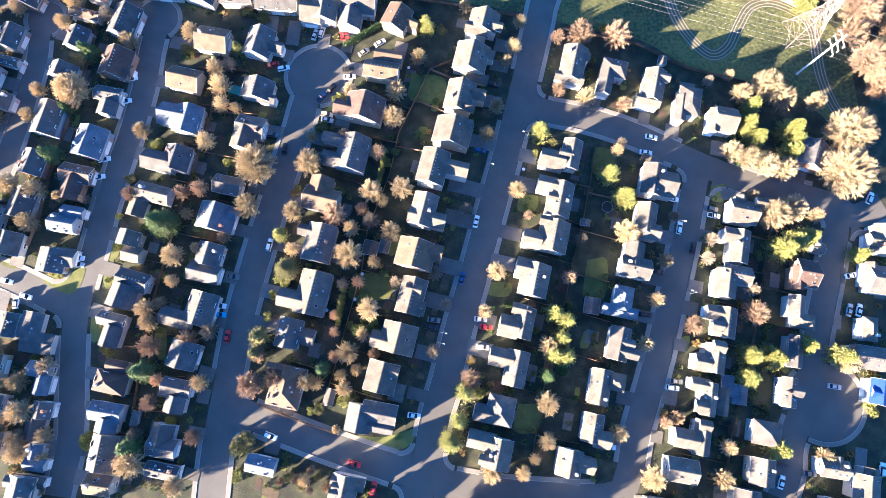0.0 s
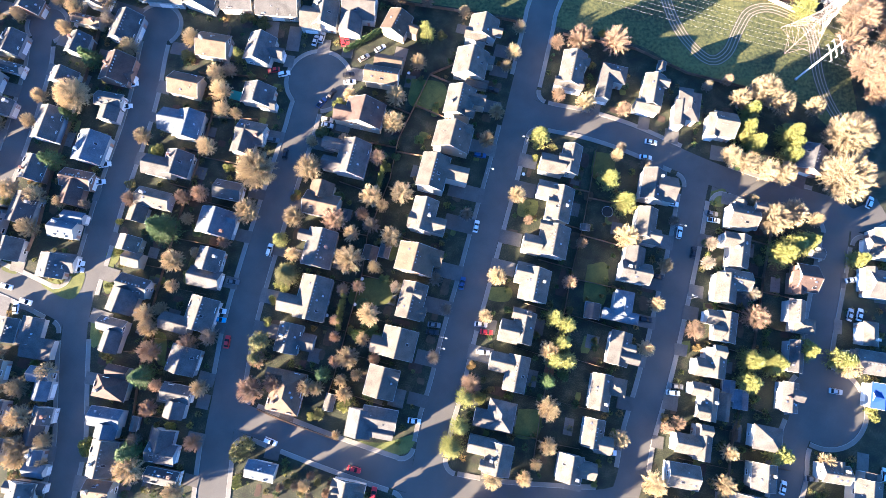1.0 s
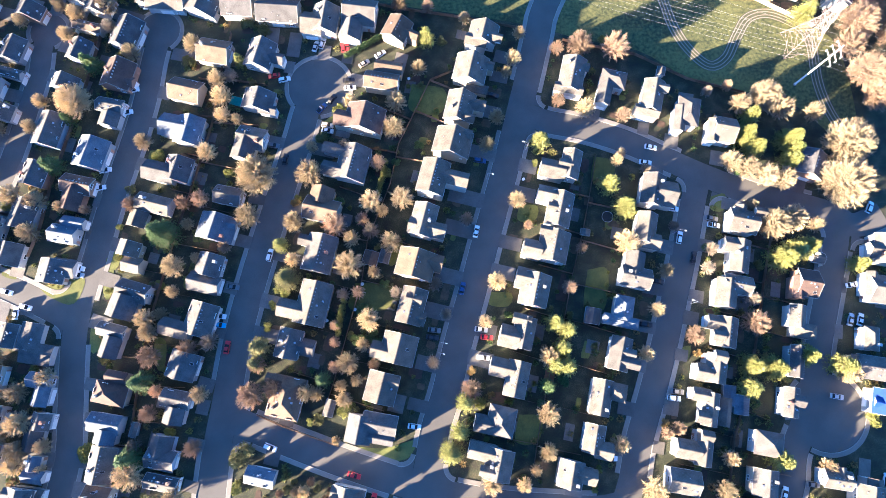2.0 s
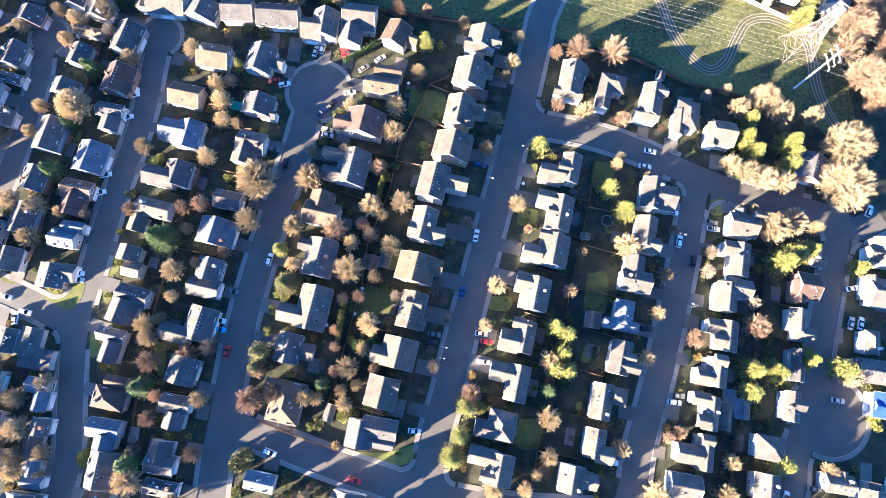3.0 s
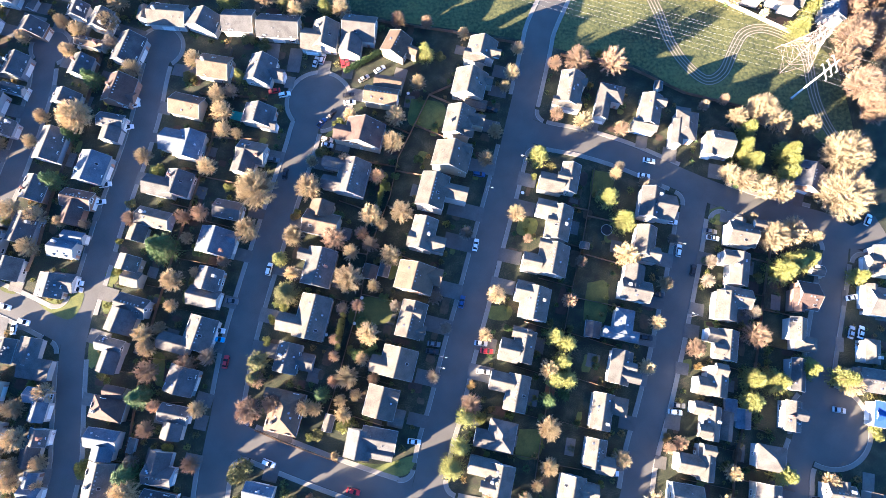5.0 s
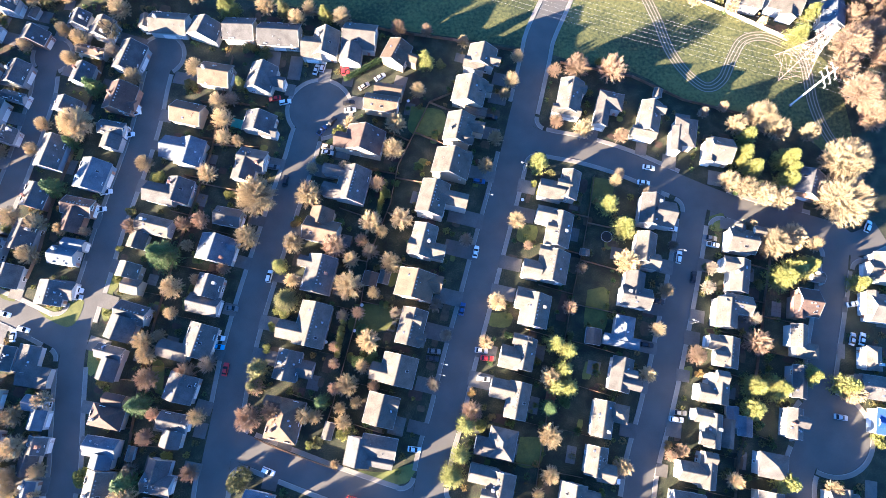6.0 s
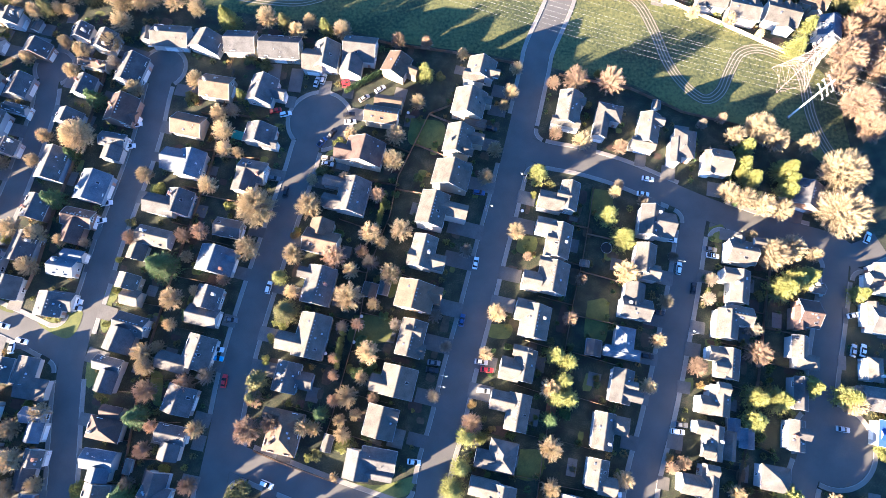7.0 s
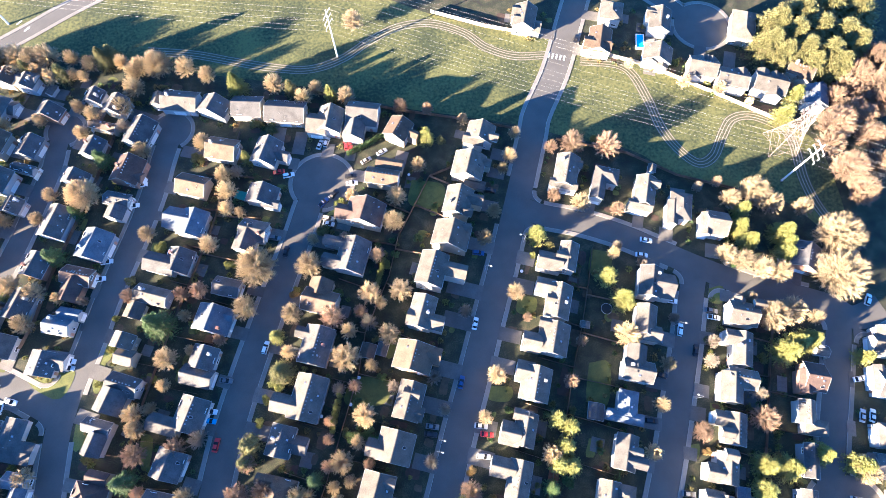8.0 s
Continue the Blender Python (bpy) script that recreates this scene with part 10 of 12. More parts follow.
shrub(-57.7, 135.8, 1.0, "green", True)
shrub(-58.6, 135.2, 1.2, "green", True)
shrub(96.8, 91.9, 0.9, "amber", True)
shrub(-96.9, 91.7, 0.7, "olive", True)
shrub(102.7, 12.8, 1.4, "gold", True)
shrub(97.7, -0.3, 0.7, "gold", True)
shrub(96.7, 92.3, 1.3, "gold", True)
shrub(-105.2, 21.5, 1.1, "olive", True)
shrub(94.4, 97.0, 0.9, "amber", True)
shrub(-96.9, 92.3, 1.3, "green", True)
shrub(-107.8, 43.9, 1.4, "green", True)
shrub(-58.9, 135.4, 1.3, "gold", True)
shrub(-105.0, 20.2, 0.5, "olive", True)
shrub(84.0, -22.8, 0.7, "amber", True)
shrub(83.9, -23.0, 0.7, "green", True)
shrub(100.2, 4.7, 0.9, "gold", True)
shrub(-96.9, -2.8, 0.6, "green", True)
shrub(108.0, 41.9, 0.9, "amber", True)
shrub(107.6, 54.9, 1.0, "green", True)
shrub(104.0, 15.2, 0.7, "amber", True)
shrub(106.9, 28.4, 0.8, "green", True)
shrub(105.5, 20.3, 0.5, "olive", True)
shrub(-58.5, 136.3, 1.4, "green", True)
shrub(104.8, 16.8, 1.1, "olive", True)
shrub(-65.2, -41.9, 0.6, "gold", True)
shrub(99.4, 88.9, 1.0, "amber", True)
shrub(105.0, 16.8, 1.5, "olive", True)
shrub(-68.2, -39.7, 1.3, "olive", True)
shrub(98.1, -2.0, 1.2, "green", True)
shrub(-92.3, 102.7, 1.0, "olive", True)
shrub(-58.3, 137.0, 1.1, "gold", True)
shrub(-102.2, 6.9, 1.4, "amber", True)
shrub(-72.1, 126.8, 0.7, "green", True)
shrub(108.0, 29.5, 1.2, "green", True)
shrub(-96.6, -5.7, 1.1, "olive", True)
shrub(97.4, 94.2, 1.0, "green", True)
shrub(85.8, -22.5, 1.2, "olive", True)
shrub(94.5, -10.0, 0.7, "olive", True)
shrub(-97.1, -5.3, 1.5, "olive", True)
shrub(-77.6, 122.1, 0.9, "green", True)
shrub(-73.1, 126.8, 1.0, "green", True)
shrub(-85.9, -23.3, 1.3, "gold", True)
shrub(-72.8, 127.3, 1.2, "olive", True)
shrub(-29.7, -60.8, 0.7, "green", True)
shrub(-107.0, 20.0, 1.1, "amber", True)
shrub(31.6, -60.6, 0.8, "green", True)
shrub(-60.0, 137.7, 0.7, "olive", True)
shrub(32.2, -60.8, 1.3, "green", True)
shrub(27.0, -62.3, 0.6, "gold", True)
shrub(-73.4, 128.1, 0.9, "gold", True)
shrub(95.3, -11.8, 1.0, "olive", True)
shrub(-104.8, 81.6, 1.4, "olive", True)
shrub(-106.6, 13.9, 0.6, "gold", True)
shrub(-104.2, 83.4, 0.9, "green", True)
shrub(106.7, 14.0, 0.7, "green", True)
shrub(-104.2, 5.5, 0.8, "gold", True)
shrub(102.2, 90.2, 1.2, "amber", True)
shrub(-100.6, -3.8, 1.4, "green", True)
shrub(108.6, 17.9, 1.3, "green", True)
shrub(-95.2, -13.9, 1.2, "green", True)
shrub(-97.6, -9.8, 0.7, "gold", True)
shrub(103.7, 2.4, 0.8, "green", True)
shrub(-108.0, 14.6, 0.6, "olive", True)
shrub(88.9, -23.7, 1.3, "olive", True)
shrub(35.9, -61.6, 1.2, "green", True)
shrub(110.8, 25.9, 0.9, "green", True)
shrub(-108.3, 14.4, 1.5, "green", True)
shrub(94.4, -17.0, 1.5, "green", True)
shrub(68.8, -44.6, 1.1, "amber", True)
shrub(108.0, 78.5, 1.4, "gold", True)
shrub(113.1, 50.3, 1.2, "amber", True)
shrub(109.7, 16.1, 0.6, "green", True)
shrub(94.0, -18.8, 1.0, "amber", True)
shrub(-78.1, 127.6, 0.7, "green", True)
shrub(113.7, 48.7, 1.3, "amber", True)
shrub(90.1, -24.5, 1.3, "amber", True)
shrub(-109.8, 14.8, 1.3, "amber", True)
shrub(-106.7, 5.0, 0.9, "green", True)
shrub(111.5, 20.9, 1.4, "green", True)
shrub(36.7, -63.1, 0.8, "olive", True)
shrub(97.6, -14.4, 0.8, "amber", True)
shrub(-102.9, -4.6, 0.8, "green", True)
shrub(-113.9, 35.2, 1.4, "olive", True)
shrub(-96.1, -17.1, 0.9, "olive", True)
shrub(108.4, 81.9, 1.2, "gold", True)
shrub(114.5, 37.6, 0.8, "green", True)
shrub(71.5, -45.1, 0.6, "amber", True)
shrub(-96.4, -18.2, 1.3, "gold", True)
shrub(-114.7, 32.0, 1.4, "olive", True)
shrub(115.5, 45.1, 1.3, "olive", True)
shrub(-115.0, 35.3, 1.3, "green", True)
shrub(89.0, -29.0, 0.6, "amber", True)
shrub(-115.6, 37.2, 0.7, "green", True)
shrub(-103.6, -6.9, 1.5, "olive", True)
shrub(-95.8, 110.2, 1.0, "amber", True)
shrub(71.7, -46.1, 1.4, "olive", True)
shrub(72.4, -45.5, 0.6, "green", True)
shrub(107.9, 87.4, 0.6, "olive", True)
shrub(112.3, 15.9, 0.6, "amber", True)
shrub(109.9, 82.4, 1.2, "green", True)
shrub(-95.7, 111.0, 1.2, "gold", True)
shrub(-103.3, -8.3, 1.1, "olive", True)
shrub(-69.4, 138.3, 1.3, "olive", True)
shrub(108.2, 1.6, 1.2, "olive", True)
shrub(-115.9, 31.3, 0.6, "green", True)
shrub(95.8, -22.4, 0.9, "gold", True)
shrub(109.4, 3.1, 0.7, "amber", True)
shrub(94.5, -24.2, 0.7, "olive", True)
shrub(-100.0, -16.8, 1.1, "olive", True)
shrub(-103.6, -11.0, 0.7, "amber", True)
shrub(-98.3, 110.0, 1.4, "green", True)
shrub(113.0, 11.1, 1.1, "gold", True)
shrub(-114.3, 15.9, 0.9, "green", True)
shrub(88.2, -33.3, 1.0, "olive", True)
shrub(84.8, -37.0, 0.6, "amber", True)
shrub(112.3, 8.0, 0.6, "olive", True)
shrub(113.6, 11.9, 1.4, "olive", True)
shrub(-97.0, -23.0, 1.0, "olive", True)
shrub(111.9, 6.1, 1.0, "olive", True)
shrub(-115.2, 16.5, 1.2, "gold", True)
shrub(61.3, -56.7, 1.2, "olive", True)
shrub(-84.8, 128.3, 1.3, "amber", True)
shrub(113.0, 7.9, 1.5, "gold", True)
shrub(-72.9, 139.1, 0.7, "olive", True)
shrub(111.9, 4.0, 0.9, "gold", True)
shrub(102.5, -15.8, 1.2, "amber", True)
shrub(113.4, 8.4, 1.2, "green", True)
shrub(118.7, 33.9, 1.2, "olive", True)
shrub(-97.3, -24.0, 1.2, "gold", True)
shrub(112.5, 4.1, 1.1, "olive", True)
shrub(92.9, -30.5, 1.5, "olive", True)
shrub(111.6, 1.6, 1.4, "amber", True)
shrub(100.5, -20.1, 1.0, "gold", True)
shrub(119.6, 51.2, 1.3, "amber", True)
shrub(84.0, -40.5, 0.7, "green", True)
shrub(112.7, 4.2, 1.1, "gold", True)
shrub(100.4, -20.6, 1.4, "olive", True)
shrub(94.4, -29.1, 1.2, "olive", True)
shrub(77.5, -46.7, 0.9, "amber", True)
shrub(84.1, -40.7, 0.7, "olive", True)
shrub(117.7, 21.2, 1.1, "olive", True)
shrub(-86.6, 128.3, 0.9, "green", True)
shrub(119.0, 27.6, 0.9, "green", True)
shrub(114.8, 9.1, 0.9, "olive", True)
shrub(-88.2, -36.8, 1.2, "olive", True)
shrub(-74.6, 139.4, 0.9, "amber", True)
shrub(-90.9, -34.0, 0.7, "amber", True)
shrub(119.6, 30.4, 0.7, "olive", True)
shrub(99.4, -23.1, 1.4, "amber", True)
shrub(94.9, -29.6, 1.2, "gold", True)
shrub(82.8, -42.8, 0.7, "green", True)
shrub(77.0, -48.0, 1.0, "green", True)
shrub(-100.6, -21.8, 1.2, "olive", True)
shrub(118.6, 21.0, 0.7, "green", True)
shrub(-105.3, -16.0, 0.9, "olive", True)
shrub(77.7, -48.8, 1.4, "olive", True)
shrub(110.3, -7.0, 0.7, "olive", True)
shrub(106.1, -15.1, 1.5, "gold", True)
shrub(78.3, -49.0, 1.0, "olive", True)
shrub(83.1, -44.7, 0.8, "gold", True)
shrub(106.2, -15.7, 0.6, "olive", True)
shrub(81.0, -46.7, 0.9, "olive", True)
shrub(107.3, -14.3, 1.4, "green", True)
shrub(93.1, -35.2, 0.7, "gold", True)
shrub(105.6, -17.8, 0.9, "green", True)
shrub(-104.7, -20.3, 1.4, "olive", True)
shrub(-105.3, -19.4, 0.8, "gold", True)
shrub(77.4, -51.3, 1.3, "olive", True)
shrub(-91.1, 128.7, 1.3, "olive", True)
shrub(-98.4, -30.6, 0.8, "olive", True)
shrub(89.3, -41.3, 1.4, "amber", True)
shrub(-79.8, 140.4, 0.6, "green", True)
shrub(-91.8, 129.1, 0.7, "green", True)
shrub(-95.1, -35.5, 1.4, "olive", True)
shrub(-115.4, -2.1, 1.4, "green", True)
shrub(95.8, -34.8, 0.9, "olive", True)
shrub(-115.6, -1.7, 1.3, "olive", True)
shrub(124.2, 33.9, 0.9, "green", True)
shrub(-98.4, -31.9, 0.7, "green", True)
shrub(-86.0, -45.8, 0.6, "green", True)
shrub(125.0, 38.4, 0.7, "green", True)
shrub(-119.8, 8.2, 0.6, "amber", True)
shrub(106.9, -20.5, 1.3, "olive", True)
shrub(114.0, -7.3, 1.3, "olive", True)
shrub(99.9, -30.9, 0.5, "green", True)
shrub(-105.7, -22.7, 1.0, "amber", True)
shrub(89.7, -42.9, 0.8, "green", True)
shrub(125.1, 34.2, 0.8, "amber", True)
shrub(125.6, 33.4, 1.4, "amber", True)
shrub(85.5, -47.8, 0.8, "amber", True)
shrub(100.7, -31.2, 1.3, "green", True)
shrub(126.2, 37.2, 1.1, "green", True)
shrub(-84.2, 139.6, 0.9, "green", True)
shrub(95.9, -37.9, 1.3, "olive", True)
shrub(92.3, -41.9, 1.2, "olive", True)
shrub(101.5, -31.1, 0.9, "green", True)
shrub(109.7, -18.8, 1.0, "gold", True)
shrub(110.2, -19.0, 0.9, "green", True)
shrub(77.5, -56.6, 0.7, "olive", True)
shrub(125.8, 67.8, 0.9, "olive", True)
shrub(95.6, -40.4, 1.3, "green", True)
shrub(-113.3, -15.1, 1.0, "gold", True)
shrub(-88.9, -47.5, 0.8, "gold", True)
shrub(-113.8, -14.2, 0.9, "olive", True)
shrub(117.1, -7.6, 1.3, "olive", True)
shrub(118.9, -3.6, 0.6, "gold", True)
shrub(110.2, -21.1, 1.5, "green", True)
shrub(126.8, 65.9, 1.1, "olive", True)
shrub(127.7, 31.2, 1.2, "olive", True)
shrub(128.7, 39.4, 0.5, "green", True)
shrub(104.0, -31.1, 0.8, "green", True)
shrub(-105.8, -28.9, 0.6, "green", True)
shrub(-97.1, 130.6, 1.1, "green", True)
shrub(92.0, -46.2, 1.0, "olive", True)
shrub(93.9, -45.0, 1.3, "olive", True)
shrub(-92.6, -46.4, 1.0, "green", True)
shrub(-128.2, 67.4, 1.4, "gold", True)
shrub(-129.0, 64.5, 0.7, "green", True)
shrub(-93.2, -46.5, 0.8, "green", True)
shrub(-123.8, 86.6, 1.1, "olive", True)
shrub(-108.6, -27.6, 0.9, "olive", True)
shrub(-124.0, 86.8, 1.1, "green", True)
shrub(130.8, 38.3, 1.2, "green", True)
shrub(-125.9, 81.1, 0.8, "green", True)
shrub(90.7, -49.7, 1.4, "olive", True)
shrub(130.4, 30.7, 0.8, "olive", True)
shrub(-99.0, 131.7, 0.9, "green", True)
shrub(-129.7, 67.9, 0.7, "gold", True)
shrub(-125.3, 86.2, 0.7, "gold", True)
shrub(-96.3, -45.4, 1.2, "green", True)
shrub(99.3, -42.2, 1.2, "green", True)
shrub(98.5, -43.3, 1.0, "green", True)
shrub(129.0, 74.8, 1.5, "green", True)
shrub(-132.3, 51.3, 0.6, "green", True)
shrub(63.1, 161.5, 0.6, "amber", True)
shrub(-111.3, -27.4, 1.3, "olive", True)
shrub(132.9, 38.2, 1.1, "olive", True)
shrub(-99.2, -43.9, 1.5, "olive", True)
shrub(-91.1, 142.2, 0.7, "olive", True)
shrub(28.8, 175.2, 0.6, "olive", True)
shrub(-91.5, 142.2, 0.7, "gold", True)
shrub(37.7, 173.0, 1.4, "amber", True)
shrub(91.0, -52.7, 1.3, "amber", True)
shrub(-133.5, 51.8, 0.8, "amber", True)
shrub(39.8, 172.7, 1.4, "olive", True)
shrub(-106.0, -36.6, 1.5, "green", True)
shrub(-104.2, -39.1, 1.5, "olive", True)
shrub(-122.8, 98.7, 1.0, "olive", True)
shrub(67.7, 160.7, 1.0, "amber", True)
shrub(-132.7, 65.1, 0.5, "amber", True)
shrub(-134.2, 41.4, 0.7, "olive", True)
shrub(-134.3, 41.0, 0.9, "amber", True)
shrub(-133.2, 65.1, 0.7, "gold", True)
shrub(-105.4, -39.6, 1.5, "olive", True)
shrub(-106.1, -39.2, 1.5, "green", True)
shrub(-135.2, 53.4, 1.1, "olive", True)
shrub(-131.5, 79.0, 1.1, "amber", True)
shrub(-132.8, 73.7, 0.9, "green", True)
shrub(-93.5, 143.5, 0.7, "green", True)
shrub(-135.7, 36.7, 1.3, "green", True)
shrub(74.7, 159.2, 0.8, "olive", True)
shrub(-135.3, 26.4, 0.6, "olive", True)
shrub(73.7, 160.1, 0.9, "green", True)
shrub(-133.1, 76.9, 1.5, "amber", True)
shrub(-98.3, 140.3, 0.6, "green", True)
shrub(-98.4, 140.3, 1.0, "green", True)
shrub(-105.8, -42.3, 1.0, "green", True)
shrub(-135.9, 26.0, 1.3, "olive", True)
shrub(-130.1, 88.8, 0.5, "green", True)
shrub(-137.3, 42.0, 1.2, "olive", True)
shrub(-97.7, 141.8, 0.9, "amber", True)
shrub(105.5, -43.2, 0.8, "olive", True)
shrub(134.3, 75.3, 0.8, "green", True)
shrub(-129.2, 92.7, 0.9, "green", True)
shrub(-97.3, 143.2, 1.0, "amber", True)
shrub(-119.6, 114.4, 0.8, "amber", True)
shrub(-138.0, 53.9, 1.2, "green", True)
shrub(-127.5, 99.0, 0.5, "green", True)
shrub(-127.4, 99.8, 1.1, "gold", True)
shrub(-138.7, 49.6, 1.0, "green", True)
shrub(-138.2, 59.3, 0.5, "green", True)
shrub(137.5, 65.1, 0.9, "green", True)
shrub(-138.2, 62.2, 0.9, "olive", True)
shrub(-139.4, 46.3, 0.6, "olive", True)
shrub(-106.1, -45.6, 1.5, "green", True)
shrub(-139.6, 37.4, 0.7, "olive", True)
shrub(-99.7, 143.1, 0.6, "olive", True)
shrub(-139.8, 37.6, 0.6, "olive", True)
shrub(-139.8, 53.1, 1.2, "green", True)
shrub(-135.5, 82.6, 0.6, "gold", True)
shrub(-139.5, 27.0, 1.2, "amber", True)
shrub(30.9, 182.4, 0.8, "olive", True)
shrub(139.1, 66.8, 0.9, "olive", True)
shrub(-136.2, 81.0, 1.0, "amber", True)
shrub(-128.6, 102.7, 1.3, "olive", True)
shrub(-124.7, 110.9, 0.7, "gold", True)
shrub(-141.2, 43.9, 0.5, "amber", True)
shrub(-141.3, 46.3, 0.6, "gold", True)
shrub(-141.2, 33.1, 1.1, "green", True)
shrub(-127.9, 106.1, 1.1, "olive", True)
shrub(-131.4, 99.7, 0.7, "green", True)
shrub(-141.1, 63.9, 1.0, "amber", True)
shrub(-141.8, 31.2, 0.9, "olive", True)
shrub(-141.4, 63.0, 1.4, "amber", True)
shrub(-127.7, 108.5, 0.8, "green", True)
shrub(-108.3, -48.1, 0.7, "gold", True)
shrub(-142.5, 54.3, 0.8, "green", True)
shrub(-143.0, 45.5, 1.1, "gold", True)
shrub(-142.5, 32.6, 1.1, "green", True)
shrub(-133.3, 96.9, 0.8, "amber", True)
shrub(90.6, 156.1, 1.3, "gold", True)
shrub(-104.4, 143.4, 0.5, "gold", True)
shrub(-141.1, 72.0, 1.0, "olive", True)
shrub(-125.1, 115.6, 1.4, "amber", True)
shrub(-125.1, 116.4, 1.4, "gold", True)
shrub(-138.5, 85.1, 1.0, "olive", True)
shrub(31.3, 185.8, 1.0, "olive", True)
shrub(-139.2, 83.1, 1.3, "amber", True)
shrub(-138.1, 87.0, 0.5, "green", True)
shrub(-142.6, 69.0, 0.6, "olive", True)
shrub(103.6, -56.0, 0.6, "green", True)
shrub(105.0, -54.6, 1.1, "green", True)
shrub(-130.0, 108.6, 0.7, "olive", True)
shrub(-105.7, 144.1, 1.3, "olive", True)
shrub(141.9, 15.5, 0.7, "green", True)
shrub(-143.9, 63.2, 0.7, "green", True)
shrub(-145.3, 46.1, 0.9, "gold", True)
shrub(-145.0, 56.0, 1.4, "gold", True)
shrub(75.3, 169.5, 0.9, "amber", True)
shrub(-138.5, 0.4, 0.6, "green", True)
shrub(-144.6, 29.0, 0.8, "gold", True)
shrub(78.6, 167.5, 1.4, "amber", True)
shrub(46.1, 183.4, 0.7, "amber", True)
shrub(-139.2, -0.1, 1.4, "green", True)
shrub(-146.0, 34.1, 0.5, "gold", True)
shrub(85.0, 164.2, 0.6, "green", True)
shrub(-114.4, -46.8, 1.4, "green", True)
shrub(-114.0, -47.4, 1.2, "amber", True)
shrub(30.2, 188.7, 1.0, "amber", True)
shrub(97.5, 154.7, 1.1, "amber", True)
shrub(66.9, 175.7, 1.4, "green", True)
shrub(-135.3, -12.2, 0.8, "olive", True)
shrub(143.9, 15.5, 0.7, "amber", True)
shrub(36.6, 187.3, 1.1, "olive", True)
shrub(-146.9, 43.5, 1.4, "amber", True)
shrub(-131.2, 111.6, 1.1, "gold", True)
shrub(-146.7, 33.5, 0.8, "gold", True)
shrub(81.0, 167.9, 1.1, "olive", True)
shrub(144.4, 16.1, 0.8, "amber", True)
shrub(-126.8, 119.9, 0.6, "gold", True)
shrub(-127.5, 118.8, 0.8, "green", True)
shrub(36.3, 187.8, 0.7, "olive", True)
shrub(-140.8, 0.8, 0.7, "olive", True)
shrub(125.7, -32.3, 0.6, "gold", True)
shrub(104.0, 149.8, 1.1, "gold", True)
shrub(69.4, 175.3, 0.9, "olive", True)
shrub(-109.3, 144.3, 1.5, "gold", True)
shrub(45.1, 185.9, 1.4, "green", True)
shrub(-141.4, 0.8, 1.1, "green", True)
shrub(-125.9, 123.1, 0.6, "olive", True)
shrub(-116.4, -47.0, 0.8, "olive", True)
shrub(-140.9, -1.9, 1.0, "olive", True)
shrub(-125.9, 123.7, 1.3, "gold", True)
shrub(-148.6, 45.9, 0.8, "amber", True)
shrub(-134.7, 107.8, 1.3, "amber", True)
shrub(-148.7, 43.6, 1.5, "green", True)
shrub(79.9, 170.5, 1.1, "olive", True)
shrub(106.0, 149.4, 1.3, "green", True)
shrub(-148.8, 43.5, 1.2, "green", True)
shrub(-137.4, 102.2, 0.7, "olive", True)
shrub(-129.8, 117.8, 1.0, "amber", True)
shrub(-128.3, 120.9, 0.5, "green", True)
shrub(-137.3, -13.4, 1.2, "gold", True)
shrub(-137.1, -14.3, 0.8, "gold", True)
shrub(-141.1, -4.2, 1.5, "gold", True)
shrub(-124.6, 127.4, 0.7, "gold", True)
shrub(-142.9, 1.3, 0.6, "green", True)
shrub(-141.6, -3.2, 1.5, "gold", True)
shrub(-129.7, 119.5, 1.2, "amber", True)
shrub(-124.9, 127.5, 0.7, "olive", True)
shrub(-148.8, 61.5, 1.1, "olive", True)
shrub(146.7, 14.6, 0.9, "green", True)
shrub(-147.0, 74.3, 1.1, "green", True)
shrub(-119.3, 135.8, 0.6, "gold", True)
shrub(-137.2, -15.8, 0.6, "amber", True)
shrub(-141.0, -6.6, 1.0, "olive", True)
shrub(-137.3, -15.8, 0.9, "olive", True)
shrub(-124.8, 128.6, 1.4, "green", True)
shrub(102.3, 155.5, 1.0, "green", True)
shrub(-139.4, -12.2, 0.7, "olive", True)
shrub(98.0, 159.5, 1.5, "green", True)
shrub(-150.2, 58.0, 1.1, "green", True)
shrub(-137.4, -17.0, 1.1, "amber", True)
shrub(-138.2, -15.4, 1.3, "amber", True)
shrub(-144.1, 89.7, 1.3, "olive", True)
shrub(-144.5, 1.5, 0.7, "gold", True)
shrub(98.6, 159.2, 1.1, "olive", True)
shrub(113.4, 145.0, 1.4, "green", True)
shrub(-120.2, 136.9, 0.8, "green", True)
shrub(112.4, 146.3, 0.9, "olive", True)
shrub(122.1, -44.3, 0.9, "olive", True)
shrub(-141.3, 99.3, 0.8, "green", True)
shrub(-146.3, 5.6, 1.4, "gold", True)
shrub(-131.2, 121.0, 1.0, "olive", True)
shrub(-146.6, 5.6, 0.9, "olive", True)
shrub(148.9, 15.1, 0.6, "gold", True)
shrub(-140.7, -13.1, 1.4, "green", True)
shrub(143.3, -6.8, 0.6, "gold", True)
shrub(-130.8, 123.7, 1.3, "olive", True)
shrub(103.5, 157.9, 0.8, "green", True)
shrub(-130.1, 125.8, 1.5, "gold", True)
shrub(131.8, -33.0, 0.8, "green", True)
shrub(-144.5, -6.0, 1.2, "green", True)
shrub(-143.6, -8.7, 0.6, "amber", True)
shrub(-152.4, 62.5, 0.7, "amber", True)
shrub(-115.5, 146.2, 1.0, "amber", True)
shrub(124.0, -45.6, 1.2, "green", True)
shrub(-140.8, -16.8, 1.4, "amber", True)
